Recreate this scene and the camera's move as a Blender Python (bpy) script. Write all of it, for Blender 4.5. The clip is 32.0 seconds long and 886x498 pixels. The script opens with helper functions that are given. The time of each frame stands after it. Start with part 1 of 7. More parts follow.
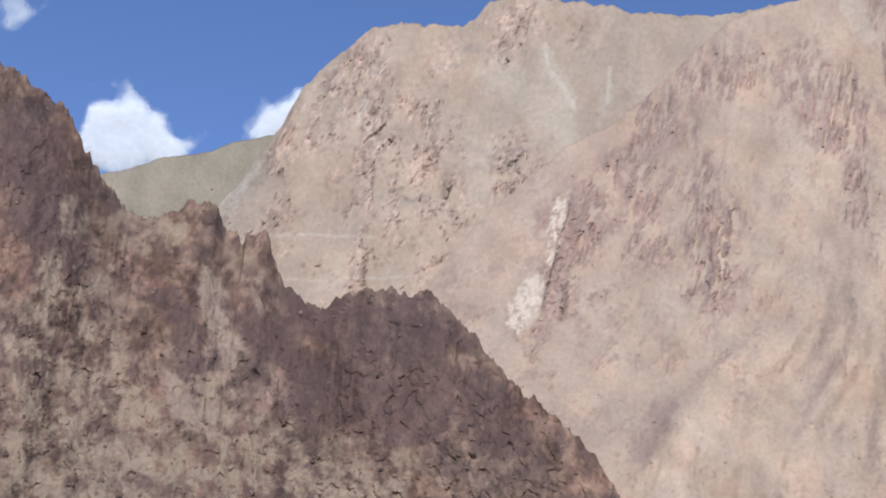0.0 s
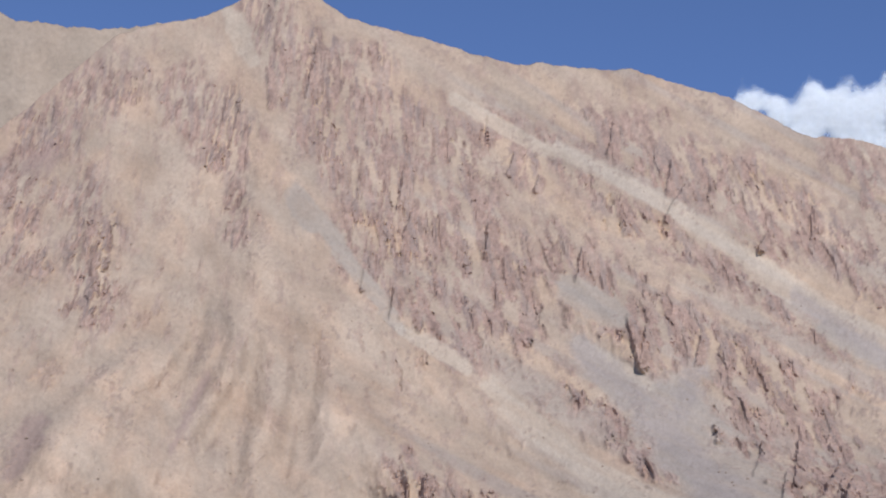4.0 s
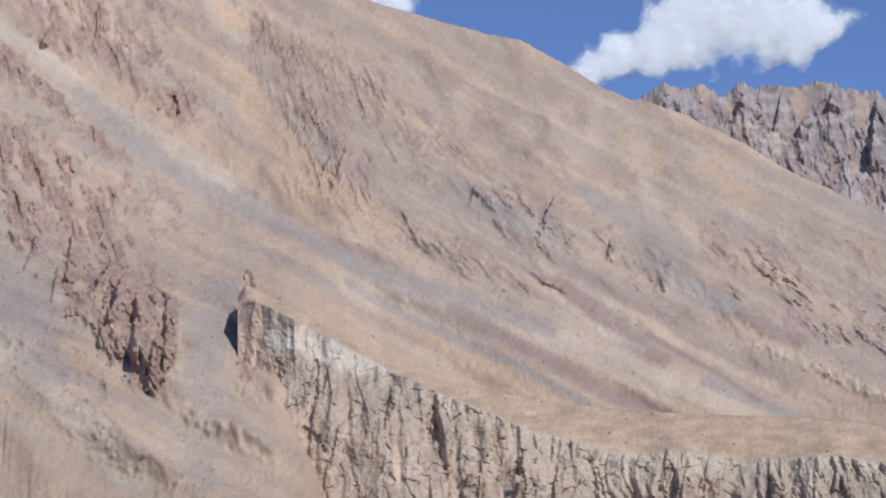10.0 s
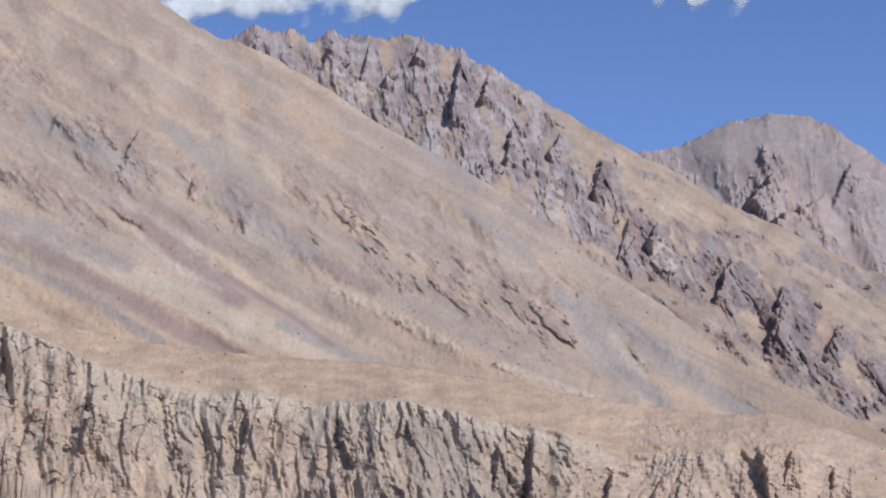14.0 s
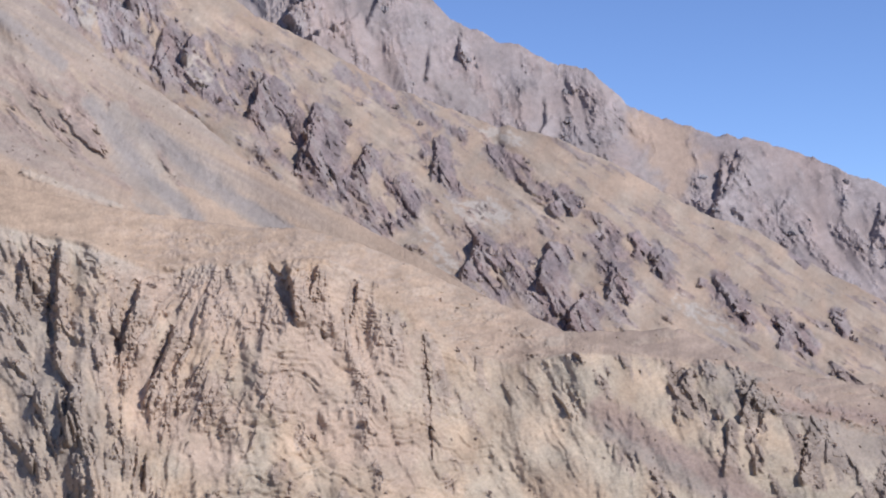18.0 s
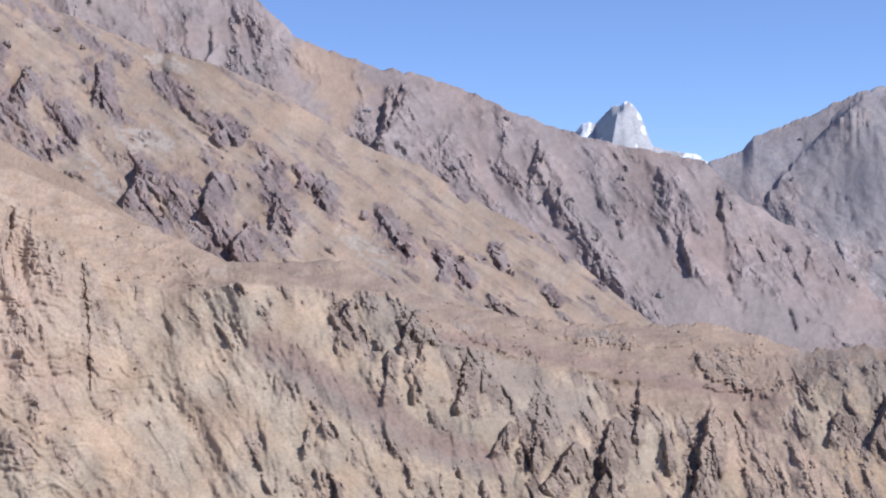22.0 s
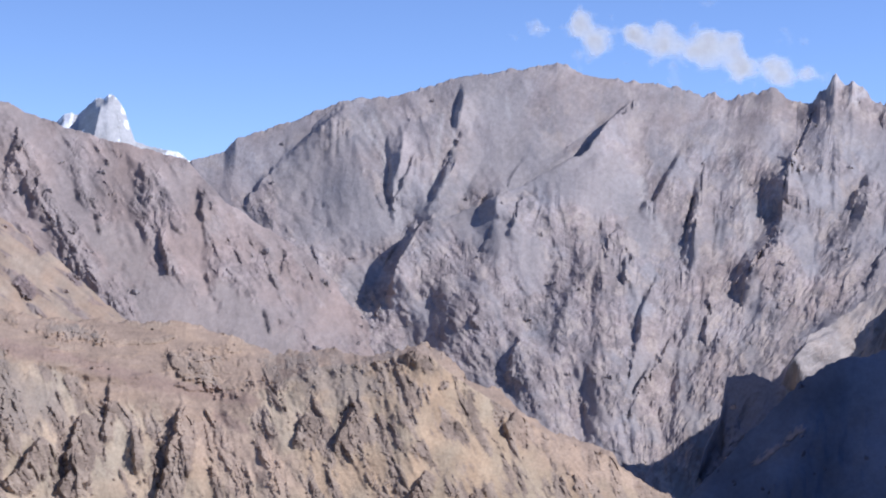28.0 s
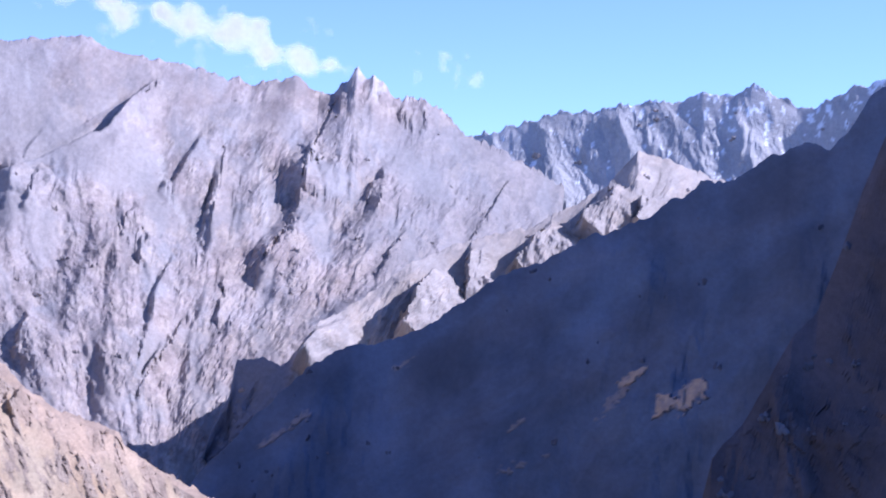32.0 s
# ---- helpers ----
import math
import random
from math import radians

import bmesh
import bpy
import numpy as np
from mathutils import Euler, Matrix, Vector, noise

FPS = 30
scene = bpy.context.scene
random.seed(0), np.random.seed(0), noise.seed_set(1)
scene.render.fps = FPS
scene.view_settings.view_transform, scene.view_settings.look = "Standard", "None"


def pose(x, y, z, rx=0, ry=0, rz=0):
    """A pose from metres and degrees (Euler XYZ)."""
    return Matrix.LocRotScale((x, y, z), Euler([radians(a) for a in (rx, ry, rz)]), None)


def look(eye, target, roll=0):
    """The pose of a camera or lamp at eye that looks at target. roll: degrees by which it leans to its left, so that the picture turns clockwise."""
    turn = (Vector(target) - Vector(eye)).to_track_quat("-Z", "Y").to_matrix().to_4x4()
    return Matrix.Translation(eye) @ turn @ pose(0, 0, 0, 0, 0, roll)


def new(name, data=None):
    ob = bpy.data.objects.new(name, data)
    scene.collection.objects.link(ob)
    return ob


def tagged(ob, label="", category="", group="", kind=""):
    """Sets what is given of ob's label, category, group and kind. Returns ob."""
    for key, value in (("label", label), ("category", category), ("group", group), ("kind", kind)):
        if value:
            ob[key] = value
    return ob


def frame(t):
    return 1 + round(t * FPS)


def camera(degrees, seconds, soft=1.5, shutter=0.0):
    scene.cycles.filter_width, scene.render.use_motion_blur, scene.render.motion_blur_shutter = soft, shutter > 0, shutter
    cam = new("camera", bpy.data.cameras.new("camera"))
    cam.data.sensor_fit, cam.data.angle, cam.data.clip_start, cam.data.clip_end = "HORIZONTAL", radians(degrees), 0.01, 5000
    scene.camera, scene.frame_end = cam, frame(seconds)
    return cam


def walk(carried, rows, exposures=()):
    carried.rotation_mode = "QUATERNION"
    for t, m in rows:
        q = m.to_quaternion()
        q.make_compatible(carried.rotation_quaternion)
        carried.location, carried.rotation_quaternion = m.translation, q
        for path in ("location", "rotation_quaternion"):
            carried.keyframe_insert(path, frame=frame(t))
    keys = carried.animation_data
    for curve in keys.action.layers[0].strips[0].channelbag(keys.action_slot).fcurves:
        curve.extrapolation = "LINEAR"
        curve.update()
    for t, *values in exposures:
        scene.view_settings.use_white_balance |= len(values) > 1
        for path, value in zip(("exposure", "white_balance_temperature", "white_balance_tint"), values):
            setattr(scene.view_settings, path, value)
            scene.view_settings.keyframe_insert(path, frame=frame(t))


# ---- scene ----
# A valley of bare scree mountains, seen by a camera that turns where it stands.
# Bearings are degrees clockwise from +y, heights are degrees above the level of the eye.

# ---- camera ----
cam = camera(27.11, 32.0, soft=2.0)
EYE = Vector((0.0, 0.0, 0.0))
TURNS = [
    (0.0, 0.000, 16.718, 5.359),
    (0.5, 1.713, 17.078, 4.773),
    (1.0, 2.923, 17.558, 4.480),
    (1.5, 4.385, 18.157, 3.880),
    (2.0, 6.213, 18.611, 3.562),
    (2.5, 10.185, 18.421, 3.091),
    (3.0, 13.899, 18.787, 2.245),
    (3.5, 17.176, 18.608, 1.686),
    (5.5, 26.136, 17.543, -0.338),
    (6.0, 27.880, 17.265, -0.574),
    (6.5, 30.520, 17.124, -0.680),
    (7.0, 32.177, 16.776, -1.203),
    (7.5, 33.751, 16.174, -1.459),
    (8.0, 35.344, 15.443, -1.716),
    (8.5, 36.459, 14.939, -1.754),
    (9.0, 38.213, 14.469, -1.549),
    (9.5, 40.680, 13.793, -1.750),
    (10.0, 42.976, 11.883, -1.639),
    (10.5, 44.478, 11.119, -1.688),
    (11.0, 44.484, 12.451, -1.506),
    (11.5, 47.524, 12.365, -1.462),
    (12.0, 50.946, 11.239, -1.814),
    (12.5, 52.718, 10.300, -1.699),
    (13.0, 53.707, 10.618, -1.588),
    (13.5, 54.756, 10.257, -1.296),
    (15.5, 61.635, 8.218, -1.113),
    (16.0, 63.669, 7.652, -1.301),
    (16.5, 65.887, 6.395, -1.513),
    (17.0, 67.450, 4.756, -1.366),
    (17.5, 68.290, 4.152, -1.280),
    (18.0, 70.656, 3.615, -1.136),
    (18.5, 71.441, 4.060, -1.261),
    (19.0, 73.109, 4.246, -1.270),
    (19.5, 75.763, 3.357, -0.876),
    (20.0, 77.453, 2.780, -1.005),
    (20.5, 79.094, 2.723, -0.859),
    (21.0, 79.440, 2.397, -1.162),
    (21.5, 79.921, 1.802, -0.865),
    (22.0, 81.088, 1.299, -0.615),
    (22.5, 82.710, 1.368, -0.410),
    (23.0, 84.376, 1.258, -0.113),
    (23.5, 85.401, 0.915, 0.115),
    (24.0, 86.592, 0.705, 0.262),
    (24.5, 87.571, 0.489, 0.419),
    (25.0, 88.278, -0.055, 0.552),
    (25.5, 90.083, 0.964, 0.840),
    (26.0, 91.915, 1.492, 1.142),
    (26.5, 93.415, 1.466, 1.303),
    (28.5, 98.854, 1.469, 2.102),
    (29.0, 100.959, 1.479, 2.440),
    (29.5, 103.646, 1.295, 2.790),
    (30.0, 105.531, 1.218, 3.066),
    (30.5, 107.190, 1.379, 3.198),
    (31.0, 109.277, 1.546, 3.764),
    (31.5, 110.902, 1.493, 3.685),
    (32.0, 112.269, 1.663, 4.330),
]


def bearing(az, el, dist=1.0):
    a, e = radians(az), radians(el)
    return Vector((math.sin(a) * math.cos(e), math.cos(a) * math.cos(e), math.sin(e))) * dist


walk(cam, [(t, look(EYE, EYE + bearing(az, el), roll)) for t, az, el, roll in TURNS],
     exposures=[(0.0, 0.1, 5680, 9), (3.0, -0.03, 5680, 9), (6.0, -0.05, 5700, 9), (12.0, -0.06, 5660, 10), (17.0, 0.06, 5660, 11), (23.0, 0.12, 5640, 13), (26.0, 0.16, 5640, 13), (28.0, 0.16, 5580, 14), (30.0, 0.27, 5400, 18), (32.0, 0.73, 5100, 26)])

# ---- light ----
SUN_AZ, SUN_EL = 186.0, 40.0
world = bpy.data.worlds.new("sky")
scene.world = world
world.use_nodes = True
wn = world.node_tree
sky = wn.nodes.new("ShaderNodeTexSky")
sky.sky_type = "NISHITA"
sky.sun_disc = False
sky.sun_elevation, sky.sun_rotation = radians(SUN_EL), radians(SUN_AZ)
sky.altitude, sky.air_density, sky.dust_density, sky.ozone_density = 4500, 1.0, 0.5, 3.0
deep = wn.nodes.new("ShaderNodeHueSaturation")
deep.inputs["Saturation"].default_value = 0.97
deep.inputs["Hue"].default_value = 0.507
wn.links.new(sky.outputs["Color"], deep.inputs["Color"])
wn.links.new(deep.outputs["Color"], wn.nodes["Background"].inputs["Color"])
wn.nodes["Background"].inputs["Strength"].default_value = 0.138
sun = new("sun", bpy.data.lights.new("sun", "SUN"))
sun.data.energy, sun.data.angle, sun.data.color = 4.0, radians(0.53), (1.0, 0.94, 0.86)
sun.matrix_world = look(bearing(SUN_AZ, SUN_EL, 3000), (0, 0, 0))


# ---- materials ----
def earth(name, grain, bump, rough=0.95, spread=0.4, crack=5.0, tall=1.0):
    """Ground and rock: the mesh's mineral colour, broken up at two scales, with fine relief."""
    m = bpy.data.materials.new(name)
    m.use_nodes = True
    n, l = m.node_tree.nodes, m.node_tree.links
    b = n["Principled BSDF"]
    b.inputs["Roughness"].default_value = rough
    b.inputs["Specular IOR Level"].default_value = 0.15
    geo = n.new("ShaderNodeAttribute")
    geo.attribute_name = "lie"
    att = n.new("ShaderNodeVertexColor")
    att.layer_name = "mineral"
    big, fine = n.new("ShaderNodeTexNoise"), n.new("ShaderNodeTexNoise")
    for tex, size, detail in ((big, grain * 9, 5), (fine, grain, 6)):
        tex.inputs["Scale"].default_value = 1.0 / size
        tex.inputs["Detail"].default_value = detail
        tex.inputs["Roughness"].default_value = 0.68
        l.new(geo.outputs["Vector"], tex.inputs["Vector"])
    add = n.new("ShaderNodeMath")
    add.operation = "ADD"
    l.new(big.outputs["Fac"], add.inputs[0])
    l.new(fine.outputs["Fac"], add.inputs[1])
    ramp = n.new("ShaderNodeMapRange")
    ramp.inputs["From Min"].default_value, ramp.inputs["From Max"].default_value = 0.65, 1.35
    ramp.inputs["To Min"].default_value, ramp.inputs["To Max"].default_value = 1 - spread, 1 + spread
    l.new(add.outputs[0], ramp.inputs["Value"])
    mul = n.new("ShaderNodeVectorMath")
    mul.operation = "SCALE"
    l.new(att.outputs["Color"], mul.inputs[0])
    l.new(ramp.outputs["Result"], mul.inputs["Scale"])
    l.new(mul.outputs["Vector"], b.inputs["Base Color"])
    bm = n.new("ShaderNodeBump")
    bm.inputs["Strength"].default_value = bump
    bm.inputs["Distance"].default_value = grain * 0.5
    l.new(fine.outputs["Fac"], bm.inputs["Height"])
    # bare rock is broken into sharp edges, scree is not
    edge = n.new("ShaderNodeTexNoise")
    edge.noise_type = "RIDGED_MULTIFRACTAL"
    edge.inputs["Scale"].default_value, edge.inputs["Detail"].default_value = 1.0 / (grain * crack), 7
    edge.inputs["Roughness"].default_value = 0.62
    edge.inputs["Distortion"].default_value = 0.35
    pull = n.new("ShaderNodeVectorMath")
    pull.operation = "MULTIPLY"
    pull.inputs[1].default_value = (1.0, 1.0 / tall, 1.0)
    l.new(geo.outputs["Vector"], pull.inputs[0])
    l.new(pull.outputs["Vector"], edge.inputs["Vector"])
    bk = n.new("ShaderNodeBump")
    bk.inputs["Distance"].default_value = grain * crack * 0.14
    l.new(att.outputs["Alpha"], bk.inputs["Strength"])
    l.new(edge.outputs["Fac"], bk.inputs["Height"])
    l.new(bm.outputs["Normal"], bk.inputs["Normal"])
    l.new(bk.outputs["Normal"], b.inputs["Normal"])
    return m


SCREE = earth("scree_and_rock", 4.5, 0.5, spread=0.2, crack=6.0, tall=1.7)
CLIFF = earth("cliff_rock", 2.0, 0.5, spread=0.28, crack=4.0, tall=2.6)
FAR_ROCK = earth("far_rock", 9.0, 0.4, spread=0.24, crack=6.0)


def vapour():
    m = bpy.data.materials.new("cloud_vapour")
    m.use_nodes = True
    n, l = m.node_tree.nodes, m.node_tree.links
    n.remove(n["Principled BSDF"])
    out = n["Material Output"]
    dif, tra, mix = n.new("ShaderNodeBsdfDiffuse"), n.new("ShaderNodeBsdfTranslucent"), n.new("ShaderNodeMixShader")
    dif.inputs["Color"].default_value = (0.93, 0.93, 0.94, 1)
    tra.inputs["Color"].default_value = (0.93, 0.93, 0.94, 1)
    mix.inputs[0].default_value = 0.55
    l.new(dif.outputs[0], mix.inputs[1])
    l.new(tra.outputs[0], mix.inputs[2])
    att = n.new("ShaderNodeVertexColor")
    att.layer_name = "mineral"
    geo, tex = n.new("ShaderNodeNewGeometry"), n.new("ShaderNodeTexNoise")
    tex.inputs["Scale"].default_value, tex.inputs["Detail"].default_value = 1 / 60, 3
    l.new(geo.outputs["Position"], tex.inputs["Vector"])
    # thin vapour is torn by the noise, dense vapour is whole
    tear = n.new("ShaderNodeMapRange")
    tear.inputs["From Min"].default_value, tear.inputs["From Max"].default_value = 0.3, 0.7
    tear.inputs["To Min"].default_value, tear.inputs["To Max"].default_value = -0.45, 0.1
    l.new(tex.outputs["Fac"], tear.inputs["Value"])
    core = n.new("ShaderNodeMath")
    core.operation, core.use_clamp = "MULTIPLY_ADD", True
    core.inputs[1].default_value = 1.45
    l.new(att.outputs["Color"], core.inputs[0])
    l.new(tear.outputs["Result"], core.inputs[2])
    clear, fin = n.new("ShaderNodeBsdfTransparent"), n.new("ShaderNodeMixShader")
    l.new(core.outputs[0], fin.inputs[0])
    l.new(clear.outputs[0], fin.inputs[1])
    l.new(mix.outputs[0], fin.inputs[2])
    l.new(fin.outputs[0], out.inputs["Surface"])
    return m


VAPOUR = vapour()

# ---- noise ----
PERM = np.random.RandomState(7).permutation(4096)
GRAD = np.random.RandomState(8).rand(4096) * 2 * np.pi
GX, GY = np.cos(GRAD), np.sin(GRAD)


def perlin(x, y, seed=0):
    xi, yi = np.floor(x).astype(np.int64), np.floor(y).astype(np.int64)
    xf, yf = x - xi, y - yi
    u, v = xf * xf * xf * (xf * (xf * 6 - 15) + 10), yf * yf * yf * (yf * (yf * 6 - 15) + 10)

    def corner(i, j):
        h = PERM[(PERM[(xi + i + seed * 17) & 4095] + yi + j) & 4095]
        return GX[h] * (xf - i) + GY[h] * (yf - j)
    a = corner(0, 0)
    a += u * (corner(1, 0) - a)
    b = corner(0, 1)
    b += u * (corner(1, 1) - b)
    return (a + v * (b - a)) * 1.5


def fbm(x, y, octaves, seed=0, gain=0.5):
    total, amp = 0, 1.0
    for k in range(octaves):
        total = total + amp * perlin(x * 2 ** k, y * 2 ** k, seed + k)
        amp *= gain
    return total


def ridged(x, y, octaves, seed=0, gain=0.5):
    total, amp = 0, 1.0
    for k in range(octaves):
        total = total + amp * (1 - 2 * np.abs(perlin(x * 2 ** k, y * 2 ** k, seed + k)))
        amp *= gain
    return total


def smooth(x, a, b):
    t = np.clip((x - a) / (b - a), 0, 1)
    return t * t * (3 - 2 * t)


def zone(az, el, strokes, wob, soft=0.5, taper=0.35, ragged=0.6):
    """How far each place lies in a set of bands (start, end, half width), with an uneven border."""
    best = np.zeros_like(az)
    for a0, e0, a1, e1, w in strokes:
        reach = 1.8 * w
        box = (az > min(a0, a1) - reach) & (az < max(a0, a1) + reach) & (el > min(e0, e1) - reach) & (el < max(e0, e1) + reach)
        if not box.any():
            continue
        px, py = az[box] - a0, el[box] - e0
        dx, dy = a1 - a0, e1 - e0
        k = np.clip((px * dx + py * dy) / (dx * dx + dy * dy + 1e-9), 0, 1)
        d = np.hypot(px - k * dx, py - k * dy) / (w * (1 - taper + taper * np.sin(np.pi * (0.1 + 0.8 * k))))
        rag = ragged * fbm(az[box] / w * 1.1 + a0, el[box] / w * 1.1 + e0, 4, 77, 0.6)
        best[box] = np.maximum(best[box], 1 - smooth(d + wob[box] + rag, 1 - soft, 1 + soft))
    return best


def spine(az, el, strokes, wob):
    """Ribs that stand out of a slope: highest along each line, steep on the western side and gentle on the eastern."""
    best = np.zeros_like(az)
    for a0, e0, a1, e1, w in strokes:
        px, py = az + wob * w - a0, el + 0.5 * wob * w - e0
        dx, dy = a1 - a0, e1 - e0
        k = np.clip((px * dx + py * dy) / (dx * dx + dy * dy + 1e-9), 0, 1)
        west = (px * dy - py * dx) * (1 if dy < 0 else -1) > 0
        d = np.hypot(px - k * dx, py - k * dy) / np.where(west, 0.65, 1.4)
        best = np.maximum(best, w * np.clip(1 - d / w, 0, 1) * (0.2 + 0.8 * np.sin(np.pi * (0.04 + 0.92 * k))))
    return best


# mineral colours
TAN, PALE = (0.425, 0.305, 0.212), (0.52, 0.44, 0.34)
GREYROCK, SLATE = (0.29, 0.225, 0.185), (0.345, 0.287, 0.232)
PURPLE, GREEN = (0.27, 0.18, 0.15), (0.27, 0.26, 0.21)


def blend(col, mask, mineral):
    col += mask[..., None] * (np.array(mineral) - col)


SITES, MASKS = {}, {}
STEP = 0.055
FLOOR = -260.0


def link(name, verts, faces, colours, material, parent=None, rocky=None):
    me = bpy.data.meshes.new(name)
    me.vertices.add(len(verts))
    me.vertices.foreach_set("co", np.ascontiguousarray(verts, dtype=np.float32).ravel())
    k = faces.shape[1]
    me.loops.add(faces.size)
    me.loops.foreach_set("vertex_index", np.ascontiguousarray(faces, dtype=np.int32).ravel())
    me.polygons.add(len(faces))
    me.polygons.foreach_set("loop_start", np.arange(0, faces.size, k, dtype=np.int32))
    me.update(calc_edges=True)
    att = me.color_attributes.new("mineral", "FLOAT_COLOR", "POINT")
    rgba = np.ones((len(verts), 4), dtype=np.float32)
    rgba[:, :3] = colours
    if rocky is not None:
        rgba[:, 3] = rocky
    att.data.foreach_set("color", rgba.ravel())
    me.materials.append(material)
    ob = new(name, me)
    if parent:
        ob.parent = parent
    return ob


def even(v, n):
    """A running mean, with the ends kept."""
    n = max(1, n)
    k = np.hanning(2 * n + 1)
    p = np.concatenate([np.full(n, v[0]), v, np.full(n, v[-1])])
    return np.convolve(p, k / k.sum(), "valid")


def block_line(x, seed):
    i = np.floor(x + 0.6 * perlin(x * 0.7, x * 0, seed)).astype(np.int64)
    return PERM[(i + seed * 31) & 4095] / 4095 - 0.5


def facets(x, y, seed):
    """Broken rock: sharp angular points that run into one another."""
    xi, yi = np.floor(x).astype(np.int64), np.floor(y).astype(np.int64)
    best = np.full(x.shape, -9.0)
    for i in (-1, 0, 1):
        for j in (-1, 0, 1):
            k = PERM[(PERM[(xi + i + seed * 17) & 4095] + yi + j) & 4095]
            dx, dy = x - (xi + i + PERM[(k + 11) & 4095] / 4095), y - (yi + j + PERM[(k + 57) & 4095] / 4095)
            c, s = GX[(k + 5) & 4095], GY[(k + 5) & 4095]
            best = np.maximum(best, 0.9 * PERM[(k + 101) & 4095] / 4095 - 1.15 * np.abs(c * dx + s * dy) - 0.6 * np.abs(c * dy - s * dx))
    return best


def blocks(x, y, seed):
    """Broken rock: tilted facets, each with a height of its own."""
    xi, yi = np.floor(x).astype(np.int64), np.floor(y).astype(np.int64)
    best = np.full(x.shape, 9.0)
    h, bx, by = np.zeros(x.shape, dtype=np.int64), np.zeros(x.shape), np.zeros(x.shape)
    for i in (-1, 0, 1):
        for j in (-1, 0, 1):
            k = PERM[(PERM[(xi + i + seed * 17) & 4095] + yi + j) & 4095]
            dx, dy = x - (xi + i + PERM[(k + 11) & 4095] / 4095), y - (yi + j + PERM[(k + 57) & 4095] / 4095)
            d = dx * dx + dy * dy
            m = d < best
            best, h, bx, by = np.where(m, d, best), np.where(m, k, h), np.where(m, dx, bx), np.where(m, dy, by)
    return PERM[(h + 101) & 4095] / 4095 - 0.5 + (PERM[(h + 211) & 4095] / 4095 - 0.5) * 1.5 * bx + (PERM[(h + 307) & 4095] / 4095 - 0.5) * 1.5 * by


def slope(name, crest, reach, foot, shape, material, step=STEP, power=1.12, jag=0.15, seed=1, mid=None, seen=None, fine=None, broad=1.4, bend=2.5, rise=(0.45, 0.82)):
    """A mountainside from its foot up to its crest line, and down its far side to the valley floor.
    crest: bearing and height of the skyline; reach: bearing and distance of the crest; foot: bearing, distance, level of its foot.
    mid: an edge between foot and crest (bearing, height) with its distance list."""
    pts = np.array(crest)
    order = np.argsort(pts[:, 0])
    pts = pts[order]
    az = np.arange(pts[0, 0], pts[-1, 0] + step / 2, step)
    if fine:
        lo, hi = fine
        az = np.concatenate([np.arange(pts[0, 0], lo, 0.6), np.arange(max(lo, pts[0, 0]), min(hi, pts[-1, 0]), step), np.arange(hi, pts[-1, 0] + 0.3, 0.6)])
    el_c = np.interp(az, pts[:, 0], pts[:, 1])
    r, f = np.array(reach), np.array(foot)
    d_c = even(np.interp(az, r[:, 0], r[:, 1]), int(bend / step))
    d_f, z_f = np.interp(az, f[:, 0], f[:, 1]), np.interp(az, f[:, 0], f[:, 2])
    rough = jag if np.isscalar(jag) else np.interp(az, np.array(jag)[:, 0], np.array(jag)[:, 1])
    teeth = rough * (0.9 * fbm(az * 1.7, az * 0, 5, seed + 40, 0.62) + 0.5 * block_line(az * 3.3, seed + 50))
    el_s = even(el_c, int(broad / step))
    z_s = d_c * np.tan(np.radians(el_s))
    z_n = d_c * np.tan(np.radians(even(el_c, int(0.36 * broad / step))))
    z_c = d_c * np.tan(np.radians(el_c))
    z_t = d_c * np.tan(np.radians(el_c + teeth)) - z_c
    if mid is not None:
        mp, mr = np.array(mid[0]), np.array(mid[1])
        mp = mp[np.argsort(mp[:, 0])]
        el_m = np.minimum(even(np.interp(az, mp[:, 0], mp[:, 1]), int(0.5 / step)), even(el_c, int(0.4 / step)) - 0.05) + 0.015 * fbm(az * 2.2, az * 0, 3, seed + 60)
        d_m = np.interp(az, mr[:, 0], mr[:, 1])
        z_m = d_m * np.tan(np.radians(el_m))
        z_ms = even(z_m, int(1.2 / step))

    def profile(s):
        if mid is None:
            return (d_f + (d_c - d_f) * s,
                    z_f + (z_s - z_f) * s ** power + (z_n - z_s) * smooth(s, rise[0], 1.0) ** 2 + (z_c - z_n) * smooth(s, rise[1], 1.0) + z_t * smooth(s, 0.985, 1.0))
        lo, hi = np.clip(s / 0.8, 0, 1), np.clip((s - 0.8) / 0.2, 0, 1)
        return (d_f + (d_m - d_f) * lo ** 1.3 + (d_c - d_m) * hi,
                z_f + (z_ms - z_f) * lo + (z_m - z_ms) * smooth(lo, 0.6, 1) + (z_c - z_m) * hi + z_t * smooth(s, 0.985, 1.0))

    # rows lie close together where the slope is in the open, and far apart below that
    el_f = np.degrees(np.arctan2(z_f, d_f))
    low = np.maximum(np.interp(az, np.array(seen)[:, 0], np.array(seen)[:, 1]), el_f + 0.2) if seen else el_f + 0.2
    rows = max(24, int(float(np.percentile(el_c - low, 85)) / step))
    knots = np.linspace(0, 1, 240)[:, None]
    lie_d, lie_z = profile(knots)
    heights = np.maximum.accumulate(np.degrees(np.arctan2(lie_z, lie_d)), axis=0) + knots * 0.3
    s = np.empty((rows + 12, len(az)))
